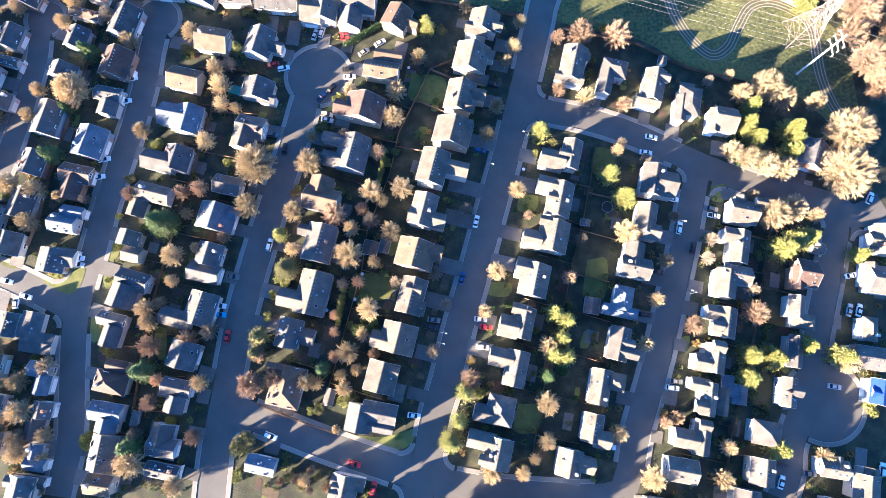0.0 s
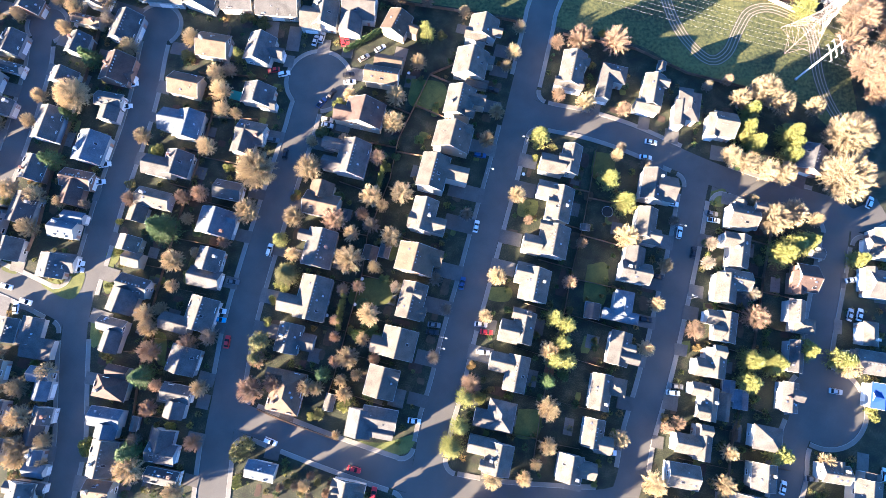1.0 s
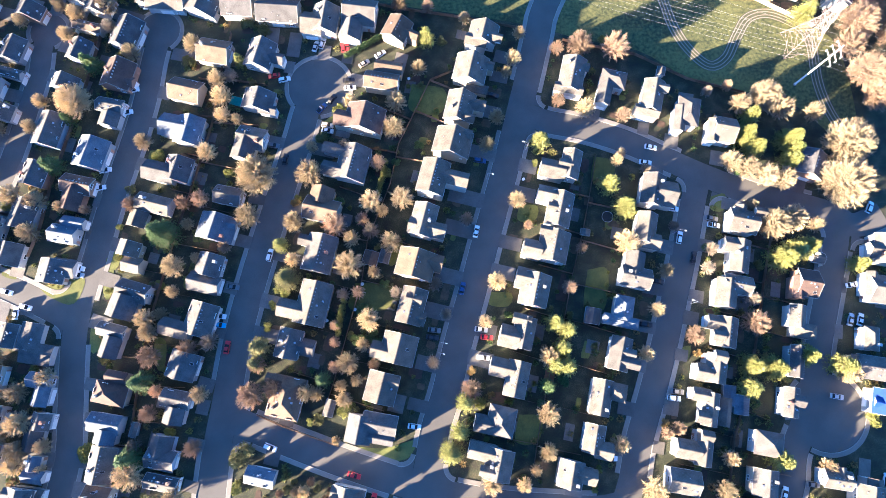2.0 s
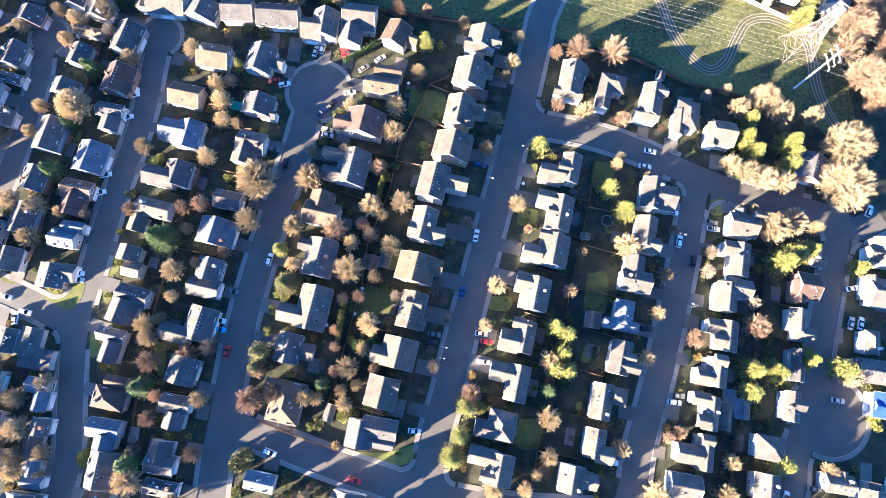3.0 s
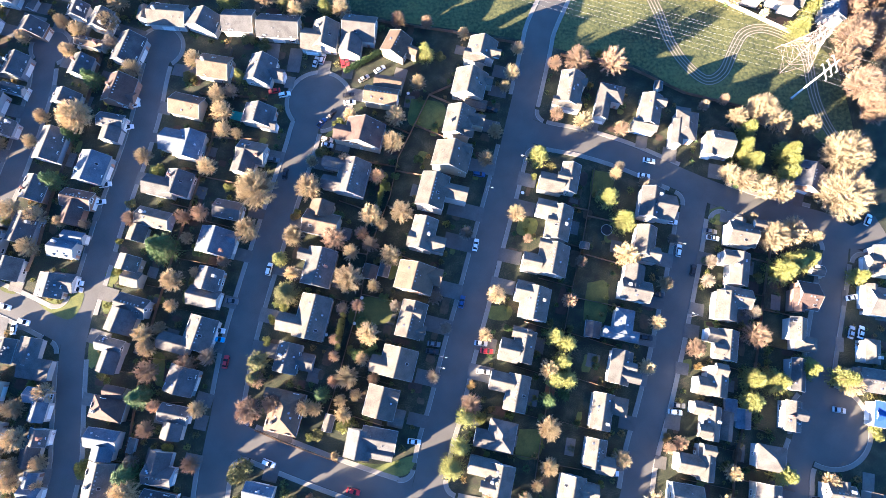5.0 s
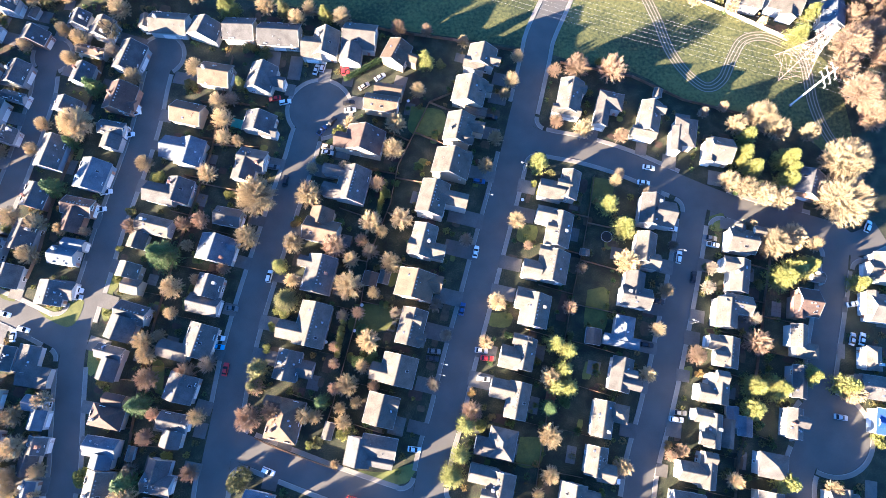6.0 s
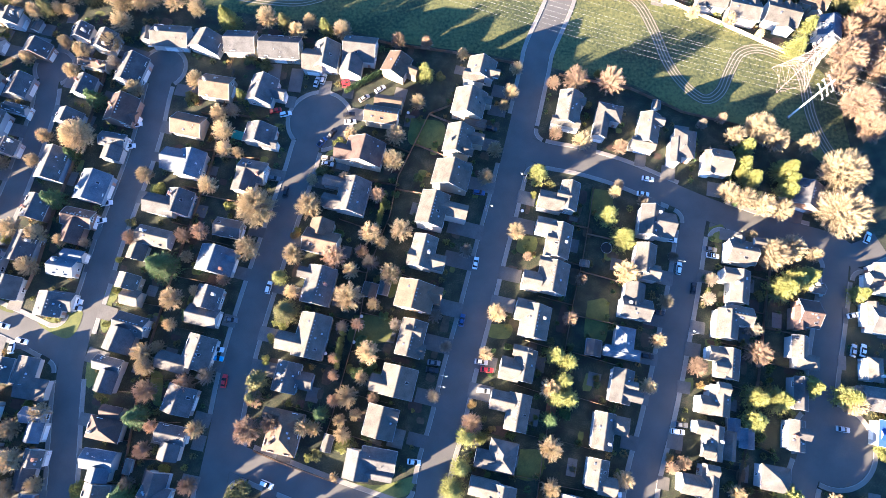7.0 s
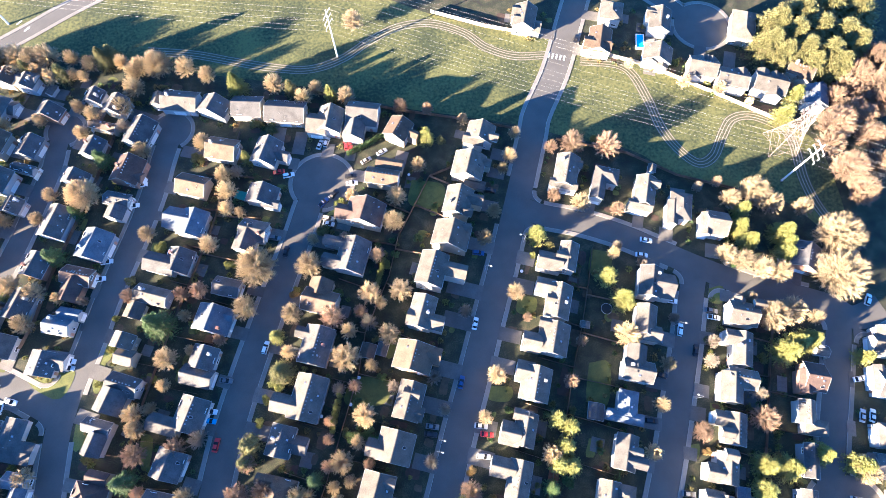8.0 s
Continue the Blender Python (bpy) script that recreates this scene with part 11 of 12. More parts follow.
shrub(-150.3, 77.6, 0.8, "olive", True)
shrub(-130.6, 126.4, 0.5, "olive", True)
shrub(-130.5, 126.5, 0.7, "olive", True)
shrub(-122.3, 138.9, 0.6, "olive", True)
shrub(-129.7, 128.5, 1.2, "green", True)
shrub(-154.3, 47.9, 1.1, "green", True)
shrub(-140.3, 109.7, 0.8, "gold", True)
shrub(151.2, 13.0, 0.8, "amber", True)
shrub(-131.2, 127.0, 1.3, "olive", True)
shrub(-144.4, 100.7, 0.6, "amber", True)
shrub(94.6, 167.6, 0.6, "gold", True)
shrub(-149.8, 5.6, 0.7, "gold", True)
shrub(-122.7, 139.5, 1.1, "olive", True)
shrub(-116.7, 146.9, 1.4, "olive", True)
shrub(-121.4, 141.6, 1.1, "gold", True)
shrub(-138.4, -25.3, 0.9, "olive", True)
shrub(149.5, 3.3, 1.3, "olive", True)
shrub(-152.0, 13.5, 0.7, "olive", True)
shrub(125.8, -46.0, 1.3, "green", True)
shrub(-151.5, 78.8, 1.3, "green", True)
shrub(150.9, 8.5, 0.8, "olive", True)
shrub(-152.4, 14.7, 1.3, "amber", True)
shrub(-124.5, 137.9, 0.9, "olive", True)
shrub(102.6, 161.7, 1.2, "olive", True)
shrub(-155.4, 49.2, 0.8, "gold", True)
shrub(146.1, -8.2, 1.4, "olive", True)
shrub(150.1, 4.2, 0.7, "gold", True)
shrub(85.3, 175.1, 0.6, "gold", True)
shrub(127.1, -44.8, 1.4, "olive", True)
shrub(-155.7, 41.7, 0.8, "olive", True)
shrub(-154.6, 64.4, 0.5, "amber", True)
shrub(99.5, 164.9, 0.7, "gold", True)
shrub(-150.8, 5.5, 1.3, "green", True)
shrub(-149.2, 90.1, 1.1, "olive", True)
shrub(154.0, 19.8, 1.1, "olive", True)
shrub(-156.1, 47.5, 1.1, "olive", True)
shrub(-156.1, 43.4, 0.9, "olive", True)
shrub(-151.1, 5.8, 1.3, "green", True)
shrub(104.9, 160.7, 1.0, "olive", True)
shrub(-156.1, 39.4, 1.1, "olive", True)
shrub(-156.2, 37.5, 0.7, "gold", True)
shrub(152.2, 9.0, 1.0, "olive", True)
shrub(-156.3, 38.1, 0.6, "green", True)
shrub(153.7, 15.3, 1.3, "amber", True)
shrub(-118.6, 147.2, 1.3, "amber", True)
shrub(-138.8, -27.6, 0.7, "olive", True)
shrub(-156.3, 34.1, 1.4, "green", True)
shrub(-151.8, 6.2, 1.3, "olive", True)
shrub(-156.8, 41.5, 0.5, "gold", True)
shrub(-156.5, 34.4, 0.7, "olive", True)
shrub(-156.8, 40.6, 0.7, "gold", True)
shrub(-139.7, -26.3, 1.0, "green", True)
shrub(-148.3, -6.5, 1.1, "olive", True)
shrub(155.7, 25.2, 1.4, "gold", True)
shrub(156.7, 32.1, 1.2, "green", True)
shrub(-143.1, 110.4, 0.7, "green", True)
shrub(-136.1, 124.1, 0.9, "olive", True)
shrub(135.8, -34.7, 0.6, "green", True)
shrub(79.0, 181.3, 1.3, "amber", True)
shrub(-126.4, 139.1, 1.2, "gold", True)
shrub(-139.5, -28.4, 0.8, "green", True)
shrub(-157.3, 34.8, 0.9, "olive", True)
shrub(153.0, 6.6, 1.4, "olive", True)
shrub(-157.4, 34.1, 0.8, "amber", True)
shrub(148.9, -7.4, 0.8, "amber", True)
shrub(151.3, -0.1, 0.7, "olive", True)
shrub(157.6, 35.2, 0.6, "olive", True)
shrub(-145.8, -15.8, 0.9, "green", True)
shrub(156.2, 21.5, 1.1, "green", True)
shrub(-126.8, 139.4, 0.9, "amber", True)
shrub(150.0, -4.7, 0.7, "amber", True)
shrub(-146.5, -14.3, 0.9, "green", True)
shrub(-120.6, 147.3, 1.2, "amber", True)
shrub(157.7, 31.3, 1.2, "gold", True)
shrub(149.0, -8.5, 1.1, "gold", True)
shrub(-148.0, -11.4, 0.7, "amber", True)
shrub(-142.8, 114.1, 0.6, "green", True)
shrub(150.4, -5.8, 1.3, "olive", True)
shrub(87.9, 177.2, 0.5, "amber", True)
shrub(-127.5, 139.5, 0.6, "green", True)
shrub(137.6, -34.2, 1.3, "amber", True)
shrub(-143.2, 113.9, 1.4, "olive", True)
shrub(136.8, -36.2, 0.9, "green", True)
shrub(159.1, 43.6, 1.5, "green", True)
shrub(-159.1, 38.7, 1.1, "green", True)
shrub(156.6, 16.5, 0.9, "green", True)
shrub(98.8, 169.9, 1.4, "green", True)
shrub(159.3, 43.5, 0.8, "gold", True)
shrub(153.5, 2.3, 1.1, "olive", True)
shrub(79.4, 183.2, 1.1, "amber", True)
shrub(99.0, 170.1, 1.1, "green", True)
shrub(97.1, 171.8, 0.9, "green", True)
shrub(97.3, 171.6, 0.5, "amber", True)
shrub(151.0, -7.3, 0.7, "olive", True)
shrub(146.4, -19.1, 1.3, "amber", True)
shrub(151.2, -6.9, 0.9, "olive", True)
shrub(150.7, -9.0, 0.9, "green", True)
shrub(116.1, 155.4, 0.6, "olive", True)
shrub(-140.6, 122.2, 1.3, "green", True)
shrub(69.5, 189.6, 0.9, "amber", True)
shrub(-129.4, 139.9, 1.0, "olive", True)
shrub(-129.5, 139.9, 1.5, "amber", True)
shrub(88.5, 179.2, 1.0, "olive", True)
shrub(150.3, -12.1, 0.6, "green", True)
shrub(88.3, 179.4, 1.3, "olive", True)
shrub(127.2, 143.4, 1.0, "amber", True)
shrub(150.2, -13.0, 1.3, "green", True)
shrub(117.4, 155.2, 1.2, "green", True)
shrub(128.8, 141.8, 1.1, "olive", True)
shrub(-146.1, 113.7, 0.6, "olive", True)
shrub(-161.4, 39.2, 1.5, "amber", True)
shrub(-140.3, 125.1, 0.6, "olive", True)
shrub(-142.2, 122.2, 1.1, "green", True)
shrub(154.6, -3.3, 1.0, "green", True)
shrub(119.0, 155.1, 0.5, "green", True)
shrub(99.6, 172.8, 0.8, "olive", True)
shrub(155.3, -1.4, 1.5, "amber", True)
shrub(151.8, -12.1, 1.2, "olive", True)
shrub(127.7, 145.5, 0.7, "green", True)
shrub(-152.7, -11.1, 0.6, "amber", True)
shrub(127.7, 145.9, 0.8, "gold", True)
shrub(-141.1, -36.9, 1.3, "olive", True)
shrub(73.0, 191.0, 0.6, "green", True)
shrub(-140.7, -37.9, 1.3, "green", True)
shrub(127.1, -57.5, 0.6, "green", True)
shrub(119.1, 157.0, 0.6, "green", True)
shrub(163.7, 40.0, 0.6, "olive", True)
shrub(152.1, -16.4, 1.3, "green", True)
shrub(-141.0, -39.0, 0.8, "amber", True)
shrub(-133.2, 141.1, 1.0, "amber", True)
shrub(-130.2, -55.1, 0.7, "green", True)
shrub(-133.2, 141.2, 0.5, "olive", True)
shrub(134.9, -49.0, 1.1, "green", True)
shrub(-142.7, -36.8, 1.2, "green", True)
shrub(-144.1, -34.5, 0.9, "olive", True)
shrub(79.4, 189.2, 1.3, "olive", True)
shrub(127.8, 148.7, 1.4, "olive", True)
shrub(135.6, -48.5, 0.5, "olive", True)
shrub(-136.9, 136.8, 0.9, "gold", True)
shrub(135.7, -48.9, 0.7, "green", True)
shrub(-165.1, 41.8, 0.6, "olive", True)
shrub(133.9, -52.3, 0.6, "amber", True)
shrub(-132.5, -54.9, 0.8, "amber", True)
shrub(-142.7, -39.8, 0.6, "green", True)
shrub(-145.2, -35.5, 1.3, "gold", True)
shrub(136.5, -50.2, 1.5, "gold", True)
shrub(128.9, 150.7, 1.1, "green", True)
shrub(85.3, 188.2, 1.3, "green", True)
shrub(129.3, 150.4, 0.9, "green", True)
shrub(-156.1, -14.0, 1.2, "olive", True)
shrub(-163.0, 8.8, 1.2, "green", True)
shrub(-138.2, -48.9, 0.7, "green", True)
shrub(-167.1, 39.2, 1.1, "gold", True)
shrub(-160.7, -1.4, 0.7, "amber", True)
shrub(-152.5, -23.5, 1.2, "green", True)
shrub(-144.8, -38.7, 1.1, "green", True)
shrub(-163.4, 8.7, 1.2, "amber", True)
shrub(-144.3, -39.9, 1.3, "amber", True)
shrub(-163.1, 7.2, 0.7, "green", True)
shrub(-135.2, -54.2, 1.1, "olive", True)
shrub(-167.8, 47.1, 1.2, "gold", True)
shrub(143.8, -41.7, 1.1, "amber", True)
shrub(133.5, -57.0, 1.5, "green", True)
shrub(-159.6, -7.5, 0.5, "olive", True)
shrub(144.7, -40.8, 1.3, "green", True)
shrub(-163.6, 5.4, 0.6, "green", True)
shrub(-135.0, -55.6, 1.3, "green", True)
shrub(-139.9, -48.9, 0.6, "gold", True)
shrub(-160.1, -7.7, 1.3, "green", True)
shrub(-168.6, 39.2, 0.8, "green", True)
shrub(142.7, -45.0, 0.6, "gold", True)
shrub(147.4, -37.2, 0.6, "green", True)
shrub(-163.8, 4.0, 1.1, "green", True)
shrub(-157.1, -16.9, 0.6, "green", True)
shrub(-140.8, -48.9, 1.1, "olive", True)
shrub(-157.3, -17.7, 1.0, "olive", True)
shrub(-143.3, -46.1, 1.4, "olive", True)
shrub(-155.7, -22.8, 1.0, "green", True)
shrub(-170.0, 42.1, 0.9, "amber", True)
shrub(-170.4, 40.4, 0.8, "green", True)
shrub(-136.5, 147.2, 1.2, "olive", True)
shrub(142.7, 138.4, 1.0, "green", True)
shrub(142.7, -48.5, 1.0, "green", True)
shrub(142.2, -49.5, 1.4, "amber", True)
shrub(136.1, -58.2, 1.0, "olive", True)
shrub(142.0, 140.1, 0.9, "olive", True)
shrub(-144.0, -47.1, 1.3, "olive", True)
shrub(-157.4, -21.8, 0.5, "gold", True)
shrub(96.5, 186.2, 0.6, "olive", True)
shrub(-165.7, 87.7, 1.2, "gold", True)
shrub(-154.7, -28.2, 0.7, "olive", True)
shrub(-165.1, 90.4, 1.3, "olive", True)
shrub(-164.1, 94.1, 1.1, "gold", True)
shrub(-164.2, 93.7, 0.9, "olive", True)
shrub(144.2, 137.6, 1.0, "olive", True)
shrub(-143.9, -48.3, 0.9, "gold", True)
shrub(-160.0, -16.7, 0.7, "olive", True)
shrub(143.8, 139.2, 1.2, "green", True)
shrub(-155.3, -28.8, 0.8, "olive", True)
shrub(-151.9, -35.7, 1.4, "olive", True)
shrub(-154.8, -30.2, 0.8, "olive", True)
shrub(147.9, -43.2, 0.9, "green", True)
shrub(-143.3, -50.7, 0.9, "olive", True)
shrub(-169.5, 77.5, 1.5, "amber", True)
shrub(-165.5, 95.5, 1.3, "gold", True)
shrub(-166.8, 91.1, 1.5, "green", True)
shrub(-166.4, 94.6, 0.5, "green", True)
shrub(-155.2, -33.3, 0.8, "amber", True)
shrub(-140.1, 148.0, 1.1, "green", True)
shrub(147.1, 137.9, 1.1, "gold", True)
shrub(142.9, 144.6, 1.0, "olive", True)
shrub(-156.3, -31.9, 1.4, "olive", True)
shrub(-157.6, -29.5, 1.1, "green", True)
shrub(143.5, 144.0, 0.9, "green", True)
shrub(-146.8, 140.1, 1.1, "green", True)
shrub(-158.9, -28.4, 0.8, "green", True)
shrub(-144.4, 144.7, 1.2, "olive", True)
shrub(145.6, 143.2, 0.7, "gold", True)
shrub(-175.2, 61.8, 1.4, "gold", True)
shrub(-145.7, 143.9, 0.6, "amber", True)
shrub(-145.9, 143.8, 1.5, "green", True)
shrub(-145.1, 145.0, 1.0, "olive", True)
shrub(-145.1, 145.5, 1.1, "green", True)
shrub(-145.6, 145.0, 1.2, "gold", True)
shrub(-145.2, 145.9, 1.1, "olive", True)
shrub(-176.1, 62.2, 0.7, "gold", True)
shrub(149.1, -50.7, 0.6, "olive", True)
shrub(-144.1, 148.0, 1.3, "green", True)
shrub(-145.4, 146.3, 1.2, "amber", True)
shrub(128.3, 168.2, 1.4, "olive", True)
shrub(-166.6, 107.8, 1.4, "olive", True)
shrub(-165.9, 109.8, 1.1, "gold", True)
shrub(-165.7, 110.7, 0.6, "amber", True)
shrub(148.3, 144.1, 0.9, "olive", True)
shrub(150.5, -51.0, 1.4, "olive", True)
shrub(142.4, 152.8, 0.8, "olive", True)
shrub(-165.8, 111.4, 1.1, "amber", True)
shrub(-176.2, 74.8, 1.2, "green", True)
shrub(-165.9, 111.4, 0.8, "amber", True)
shrub(-168.0, 106.5, 0.9, "green", True)
shrub(143.1, 152.6, 1.4, "gold", True)
shrub(-142.9, -63.1, 1.4, "green", True)
shrub(-177.3, 70.7, 0.9, "green", True)
shrub(-178.0, 66.1, 1.3, "green", True)
shrub(-168.6, 106.4, 1.0, "green", True)
shrub(147.2, 148.0, 0.5, "green", True)
shrub(-168.7, 107.0, 1.5, "green", True)
shrub(-168.3, 108.0, 1.4, "olive", True)
shrub(-167.8, 109.7, 0.9, "amber", True)
shrub(142.6, 154.9, 1.2, "olive", True)
shrub(132.2, 167.3, 0.9, "olive", True)
shrub(-169.9, 107.1, 1.5, "green", True)
shrub(-154.7, 139.7, 0.8, "olive", True)
shrub(149.6, -58.2, 0.8, "green", True)
shrub(-170.8, 107.4, 1.2, "olive", True)
shrub(146.7, -62.9, 1.5, "olive", True)
shrub(-170.4, 109.7, 0.8, "olive", True)
shrub(-179.8, 75.8, 0.6, "amber", True)
shrub(-170.8, 109.8, 1.1, "green", True)
shrub(-170.3, 111.8, 0.8, "olive", True)
shrub(-155.7, 141.6, 1.5, "olive", True)
shrub(159.3, 135.7, 0.9, "green", True)
shrub(-163.7, 127.6, 1.3, "green", True)
shrub(-179.5, 83.4, 1.3, "gold", True)
shrub(-176.2, 96.4, 0.6, "green", True)
shrub(152.4, 147.4, 1.0, "gold", True)
shrub(-180.6, 78.4, 0.7, "green", True)
shrub(-172.6, 107.7, 0.9, "olive", True)
shrub(159.6, 136.0, 1.0, "green", True)
shrub(-179.5, 84.3, 1.3, "gold", True)
shrub(-180.5, 79.3, 0.5, "olive", True)
shrub(-164.3, 127.9, 1.3, "olive", True)
shrub(-166.4, 124.0, 1.4, "green", True)
shrub(-167.8, 121.5, 0.9, "green", True)
shrub(-168.7, 119.8, 1.1, "green", True)
shrub(143.9, 160.5, 0.9, "gold", True)
shrub(-167.8, 122.0, 0.7, "olive", True)
shrub(-167.9, 121.9, 0.5, "olive", True)
shrub(-179.4, 90.1, 1.0, "olive", True)
shrub(-155.4, 146.0, 0.8, "gold", True)
shrub(137.7, 169.2, 0.8, "green", True)
shrub(-182.1, 81.5, 1.5, "green", True)
shrub(-174.7, 108.2, 1.1, "gold", True)
shrub(-178.4, 97.2, 1.2, "olive", True)
shrub(-175.9, 105.3, 0.8, "amber", True)
shrub(145.8, 160.7, 0.6, "green", True)
shrub(-170.8, 120.2, 0.6, "green", True)
shrub(154.9, 149.2, 1.4, "green", True)
shrub(-175.0, 110.3, 1.2, "green", True)
shrub(-176.6, 107.2, 1.2, "green", True)
shrub(-176.1, 110.7, 1.3, "gold", True)
shrub(-178.3, 105.4, 0.6, "amber", True)
shrub(161.3, 142.1, 0.8, "gold", True)
shrub(136.6, 174.8, 0.9, "amber", True)
shrub(-178.0, 107.2, 1.2, "olive", True)
shrub(148.4, 162.4, 0.9, "green", True)
shrub(-172.6, 122.5, 1.1, "amber", True)
shrub(159.6, 146.9, 1.4, "amber", True)
shrub(136.2, 176.8, 0.6, "gold", True)
shrub(-182.2, 100.0, 0.9, "olive", True)
shrub(-170.8, 129.6, 0.7, "green", True)
shrub(129.9, 185.0, 1.0, "olive", True)
shrub(-175.2, 123.4, 1.0, "green", True)
shrub(163.9, 145.7, 0.7, "green", True)
shrub(154.9, 160.9, 0.5, "green", True)
shrub(-167.7, 149.7, 1.0, "gold", True)
shrub(-180.3, 126.7, 0.7, "olive", True)
shrub(-168.6, 150.3, 1.5, "gold", True)
shrub(-168.7, 150.2, 1.3, "olive", True)
shrub(-174.9, 139.6, 1.3, "gold", True)
shrub(-185.8, 115.9, 1.2, "amber", True)
shrub(-175.8, 139.3, 0.8, "amber", True)
shrub(-175.2, 140.7, 0.7, "green", True)
shrub(-175.4, 141.0, 1.2, "gold", True)
shrub(-175.0, 143.1, 1.5, "amber", True)
shrub(-176.1, 141.8, 1.3, "olive", True)
shrub(-177.7, 141.0, 1.0, "green", True)
shrub(-185.5, 125.0, 1.0, "green", True)
shrub(-172.7, 151.4, 0.7, "green", True)
shrub(-176.5, 146.0, 0.7, "amber", True)
shrub(-188.1, 122.9, 1.0, "gold", True)
shrub(-176.1, 148.2, 1.4, "green", True)
shrub(-176.0, 148.5, 1.2, "gold", True)
shrub(-186.1, 129.0, 1.0, "olive", True)
shrub(-176.3, 148.4, 1.5, "green", True)
shrub(-174.3, 152.1, 1.3, "gold", True)
shrub(-175.2, 150.8, 0.7, "green", True)
shrub(-187.0, 128.3, 0.8, "green", True)
shrub(-187.7, 129.4, 1.4, "green", True)
shrub(-180.5, 144.5, 1.3, "amber", True)
shrub(-184.9, 136.9, 0.9, "green", True)
shrub(-176.5, 152.4, 1.1, "amber", True)
shrub(-181.2, 144.8, 0.8, "gold", True)
shrub(-185.5, 137.3, 0.8, "olive", True)
shrub(-185.3, 138.8, 1.4, "green", True)
shrub(-179.4, 153.3, 0.6, "olive", True)
shrub(-180.7, 153.5, 0.7, "amber", True)
shrub(-186.8, 143.0, 1.5, "gold", True)
hedge((-21.3, 70.2), (-23.9, 58.8), "gold")
hedge((-35.8, 19.0), (-36.6, 8.3), "gold")
hedge((-31.0, 5.5), (-22.7, 9.8), "green")
hedge((-38.0, 114.4), (-22.8, 123.7), "green")
hedge((-32.5, 8.3), (-18.4, 6.4), "green")
tree("conifer", "gold", -34.8, 20.6, 1.2, 6.5, 282, "slim clipped yellow-green evergreen in a hedge row")
tree("conifer", "gold", -35.3, 18.5, 1.1, 6.2, 261, "slim clipped yellow-green evergreen in a hedge row")
tree("conifer", "gold", -35.6, 16.3, 1.2, 6.5, 247, "slim clipped yellow-green evergreen in a hedge row")
tree("conifer", "gold", -36.0, 14.2, 1.1, 6.0, 233, "slim clipped yellow-green evergreen in a hedge row")
tree("conifer", "gold", -36.3, 12.1, 1.2, 6.3, 219, "slim clipped yellow-green evergreen in a hedge row")
tree("conifer", "gold", -21.0, 72.1, 0.9, 5.2, 94, "slim clipped yellow-green evergreen in a hedge row")
tree("conifer", "gold", -21.5, 69.7, 0.8, 5.0, 73, "slim clipped yellow-green evergreen in a hedge row")
tree("conifer", "gold", -22.3, 67.1, 0.9, 5.3, 45, "slim clipped yellow-green evergreen in a hedge row")
tree("conifer", "gold", -23.1, 64.5, 0.8, 5.0, 17, "slim clipped yellow-green evergreen in a hedge row")

# ---- parked vehicles ----
car(12.0, 45.9, 77.4, "white", "saloon")
car(-62.2, 37.2, 78.0, "white", "van")
car(-60.6, 105.5, 13.1, "white", "suv")
car(-64.7, 107.0, -169.1, "red", "saloon")
car(-45.9, 93.7, 48.7, "blue", "pickup")
car(-42.2, 97.4, 55.9, "black", "saloon")
car(-38.7, 119.3, 101.1, "red", "suv")
car(-36.9, 118.3, 101.0, "red", "saloon")
car(-24.2, 116.1, 32.9, "white", "saloon")
car(-30.3, 112.2, 32.9, "beige", "saloon")
car(-36.0, 105.2, 5.3, "black", "saloon")
car(-35.4, 102.1, 5.3, "white", "saloon")
car(-118.0, 101.2, 11.0, "white", "saloon")
car(-119.4, 92.1, 10.9, "white", "saloon")
car(-124.9, 69.2, 10.6, "white", "suv")
car(-126.2, 62.4, 10.5, "white", "saloon")
car(-130.3, 32.5, -10.0, "white", "suv")
car(-130.2, 30.1, -10.0, "silver", "saloon")
car(77.4, 78.1, -11.0, "white", "saloon")
car(75.0, 72.1, -8.7, "white", "saloon")
car(83.5, 54.4, -10.7, "white", "van")
car(98.1, 48.2, -10.7, "white", "pickup")
car(97.6, 50.7, -10.7, "grey", "saloon")
car(85.3, 43.6, 76.6, "white", "suv")
car(89.8, 36.3, 76.2, "black", "saloon")
car(13.3, 10.7, -7.1, "silver", "saloon")
car(15.2, 8.0, -7.1, "red", "saloon")
car(13.9, 1.1, -7.0, "silver", "suv")
car(6.8, 25.2, 77.4, "blue", "saloon")
car(78.9, -12.6, -7.0, "white", "suv")
car(80.2, -10.4, -7.0, "grey", "saloon")
car(143.0, 14.1, 70.6, "silver", "saloon")
car(146.4, 14.1, 70.4, "white", "saloon")
car(145.2, 26.4, 9.6, "white", "saloon")
car(134.6, -12.1, -10.0, "silver", "saloon")
car(-78.5, 15.4, -7.0, "white", "suv")
car(-78.4, 12.3, -7.0, "skyblue", "saloon")
car(-150.4, 16.5, 89.9, "white", "saloon")
car(-75.2, 4.6, 82.6, "red", "saloon")
car(56.1, -32.0, -6.8, "white", "pickup")
car(-9.7, -21.9, -6.8, "white", "saloon")
car(-58.1, -28.6, -21.3, "white", "van")
car(-29.7, -37.5, -14.1, "red", "saloon")
car(113.1, -43.2, 70.3, "white", "saloon")
car(147.3, -39.1, 75.7, "white", "suv")
car(122.9, -40.4, -5.4, "grey", "saloon")
car(18.9, 98.9, -11.1, "black", "suv")
car(-3.1, 10.5, -7.1, "grey", "saloon")
car(-3.7, 8.0, -7.1, "black", "saloon")
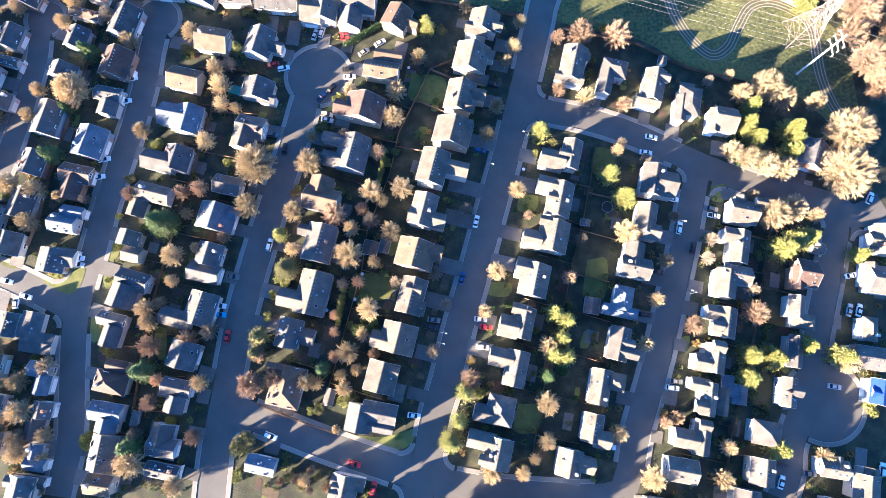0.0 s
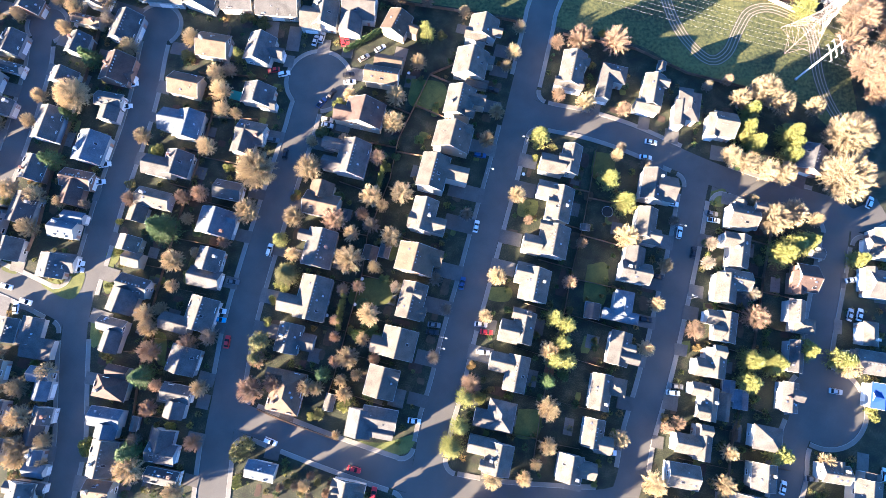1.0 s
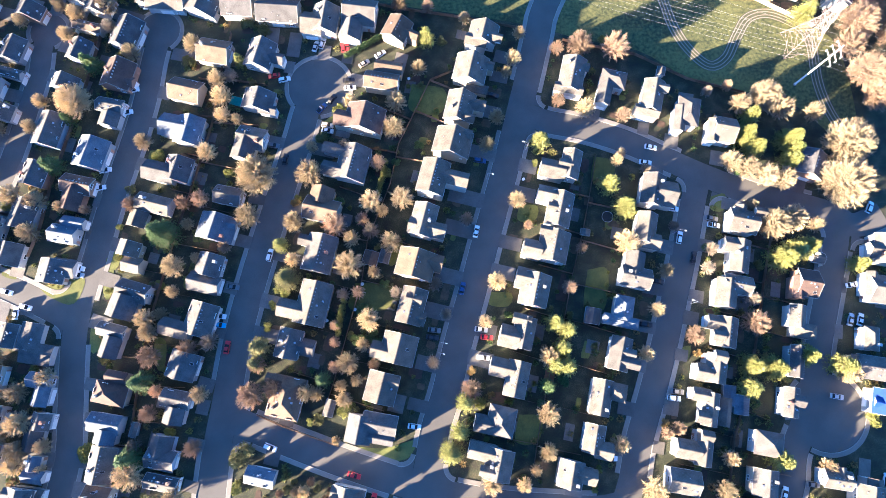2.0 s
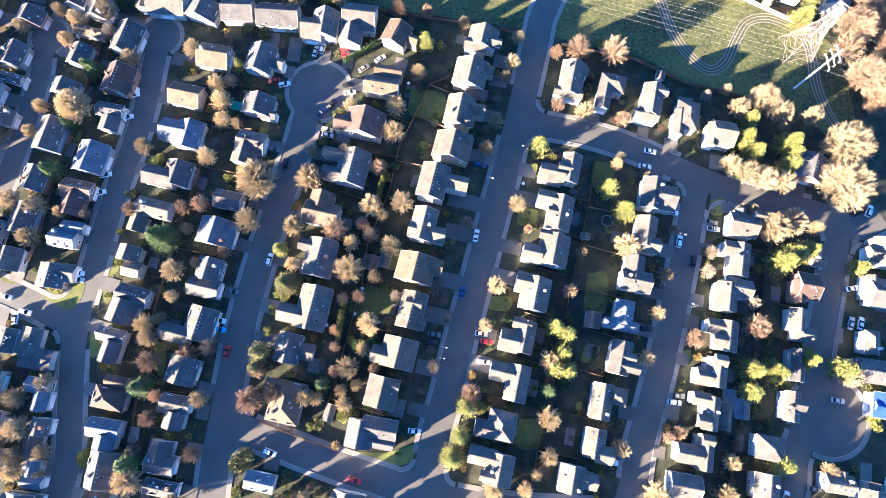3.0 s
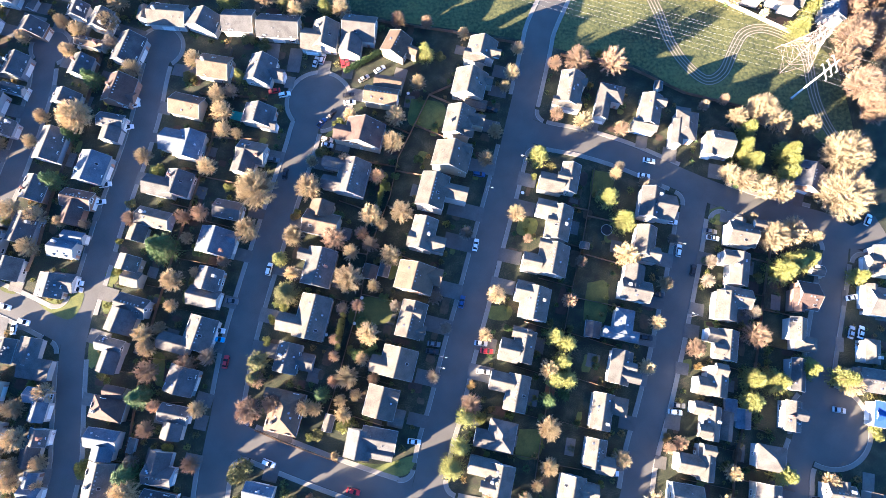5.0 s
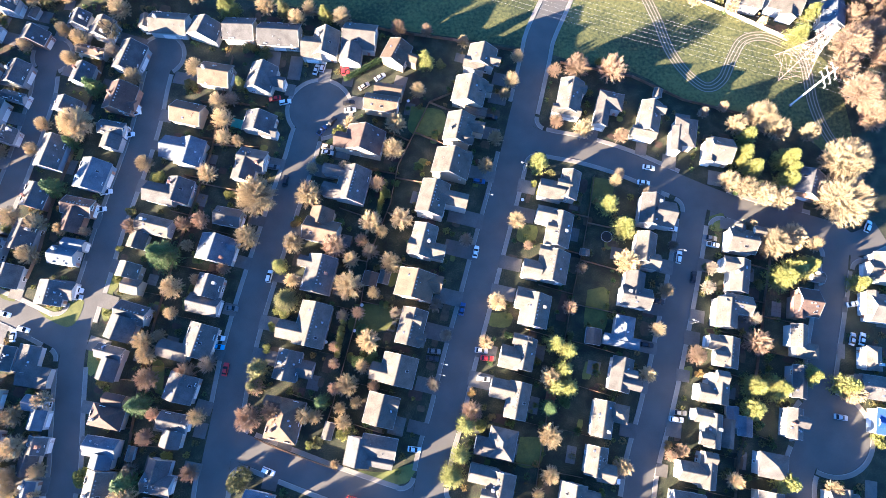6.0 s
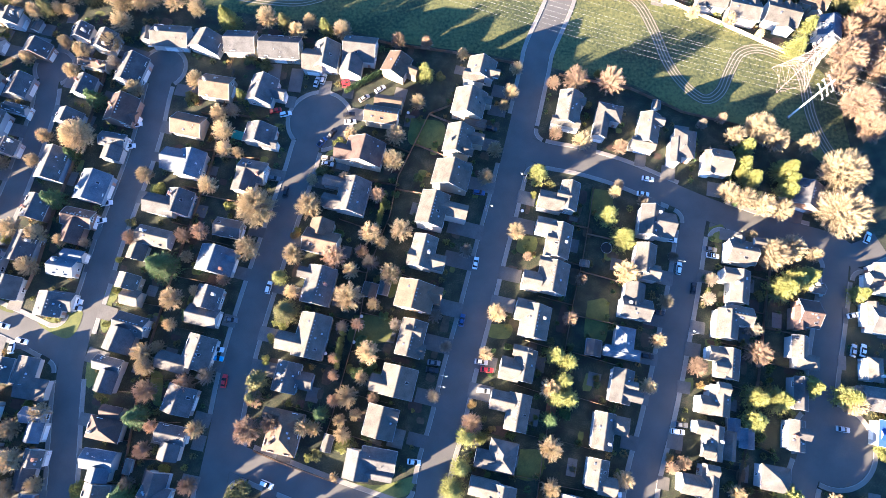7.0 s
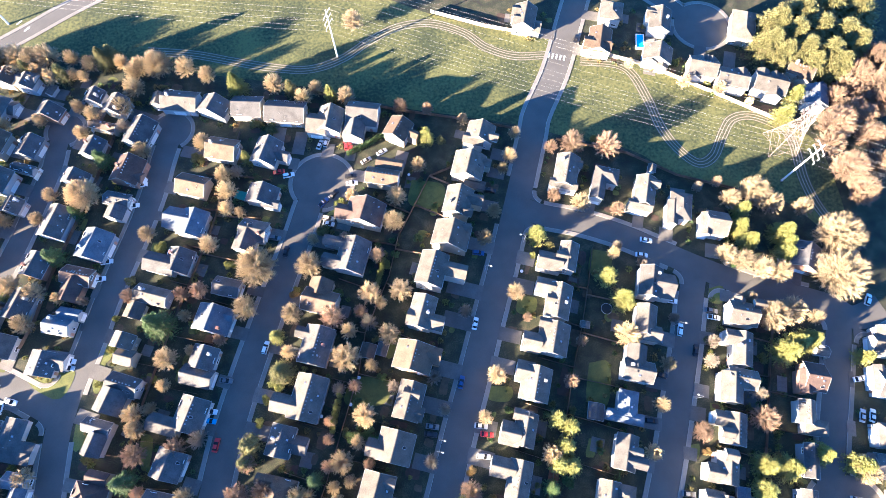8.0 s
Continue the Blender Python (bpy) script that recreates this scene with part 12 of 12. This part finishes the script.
car(-74.6, 25.7, -7.1, "grey", "saloon")
car(-58.6, 73.4, 84.1, "black", "saloon")
car(-116.9, 137.7, 92.4, "white", "saloon")
car(-154.7, 24.0, -14.5, "white", "saloon")
car(-147.2, 18.6, -14.5, "white", "saloon")
car(155.5, 54.8, 62.0, "white", "van")
car(58.6, 172.7, 68.8, "black", "saloon")
car(93.6, 178.5, 66.5, "white", "saloon")
car(13.7, 72.9, -7.6, "blue", "suv")
car(76.4, 39.9, -7.4, "grey", "saloon")
car(-23.1, -45.2, 78.3, "red", "saloon")
car(-49.3, 119.4, 74.5, "silver", "saloon")
car(-46.7, 120.6, 74.3, "silver", "suv")
car(-43.4, 86.9, -10.8, "beige", "suv")
car(-43.3, 84.7, -10.8, "silver", "saloon")
car(-63.2, 78.8, -7.6, "grey", "suv")
car(76.3, 27.6, -7.3, "black", "saloon")
car(71.0, 12.4, -7.2, "black", "suv")

# ---- long grass in the meadow ----
rg = random.Random(77)
xs, ys = [p[0] for p in MEADOW_EDGE], [p[1] for p in MEADOW_EDGE]
off_limits = [q for t in TRACKS for q in t]
tufts = Build()
for _ in range(30000):
    p = (rg.uniform(min(xs), max(xs)), rg.uniform(min(ys), max(ys)))
    if not inside(p, MEADOW_EDGE) or not clear(Vector(p), -1, 2.2):
        continue
    if min((q.x - p[0]) ** 2 + (q.y - p[1]) ** 2 for q in off_limits) < 8.5:
        continue
    s = rg.uniform(0.05, 0.15)
    for k in range(3):
        a = rg.uniform(0, math.tau)
        dx, dy = math.cos(a) * s, math.sin(a) * s
        tufts.add([(p[0] - dy, p[1] + dx, 0), (p[0] + dy, p[1] - dx, 0), (p[0] + dx * 1.6, p[1] + dy * 1.6, s * rg.uniform(0.7, 1.5))], [(0, 1, 2)])
tagged(piece("grass", tufts.mesh(), TUFT), "tufts of rough winter grass in the meadow", "grass", kind="stuff")

for colour, b in JOINED.items():
    tagged(piece("shrubbery", b.mesh(), LEAF[colour]), "scattered small garden shrubs in the outer yards", "shrubs", kind="stuff")
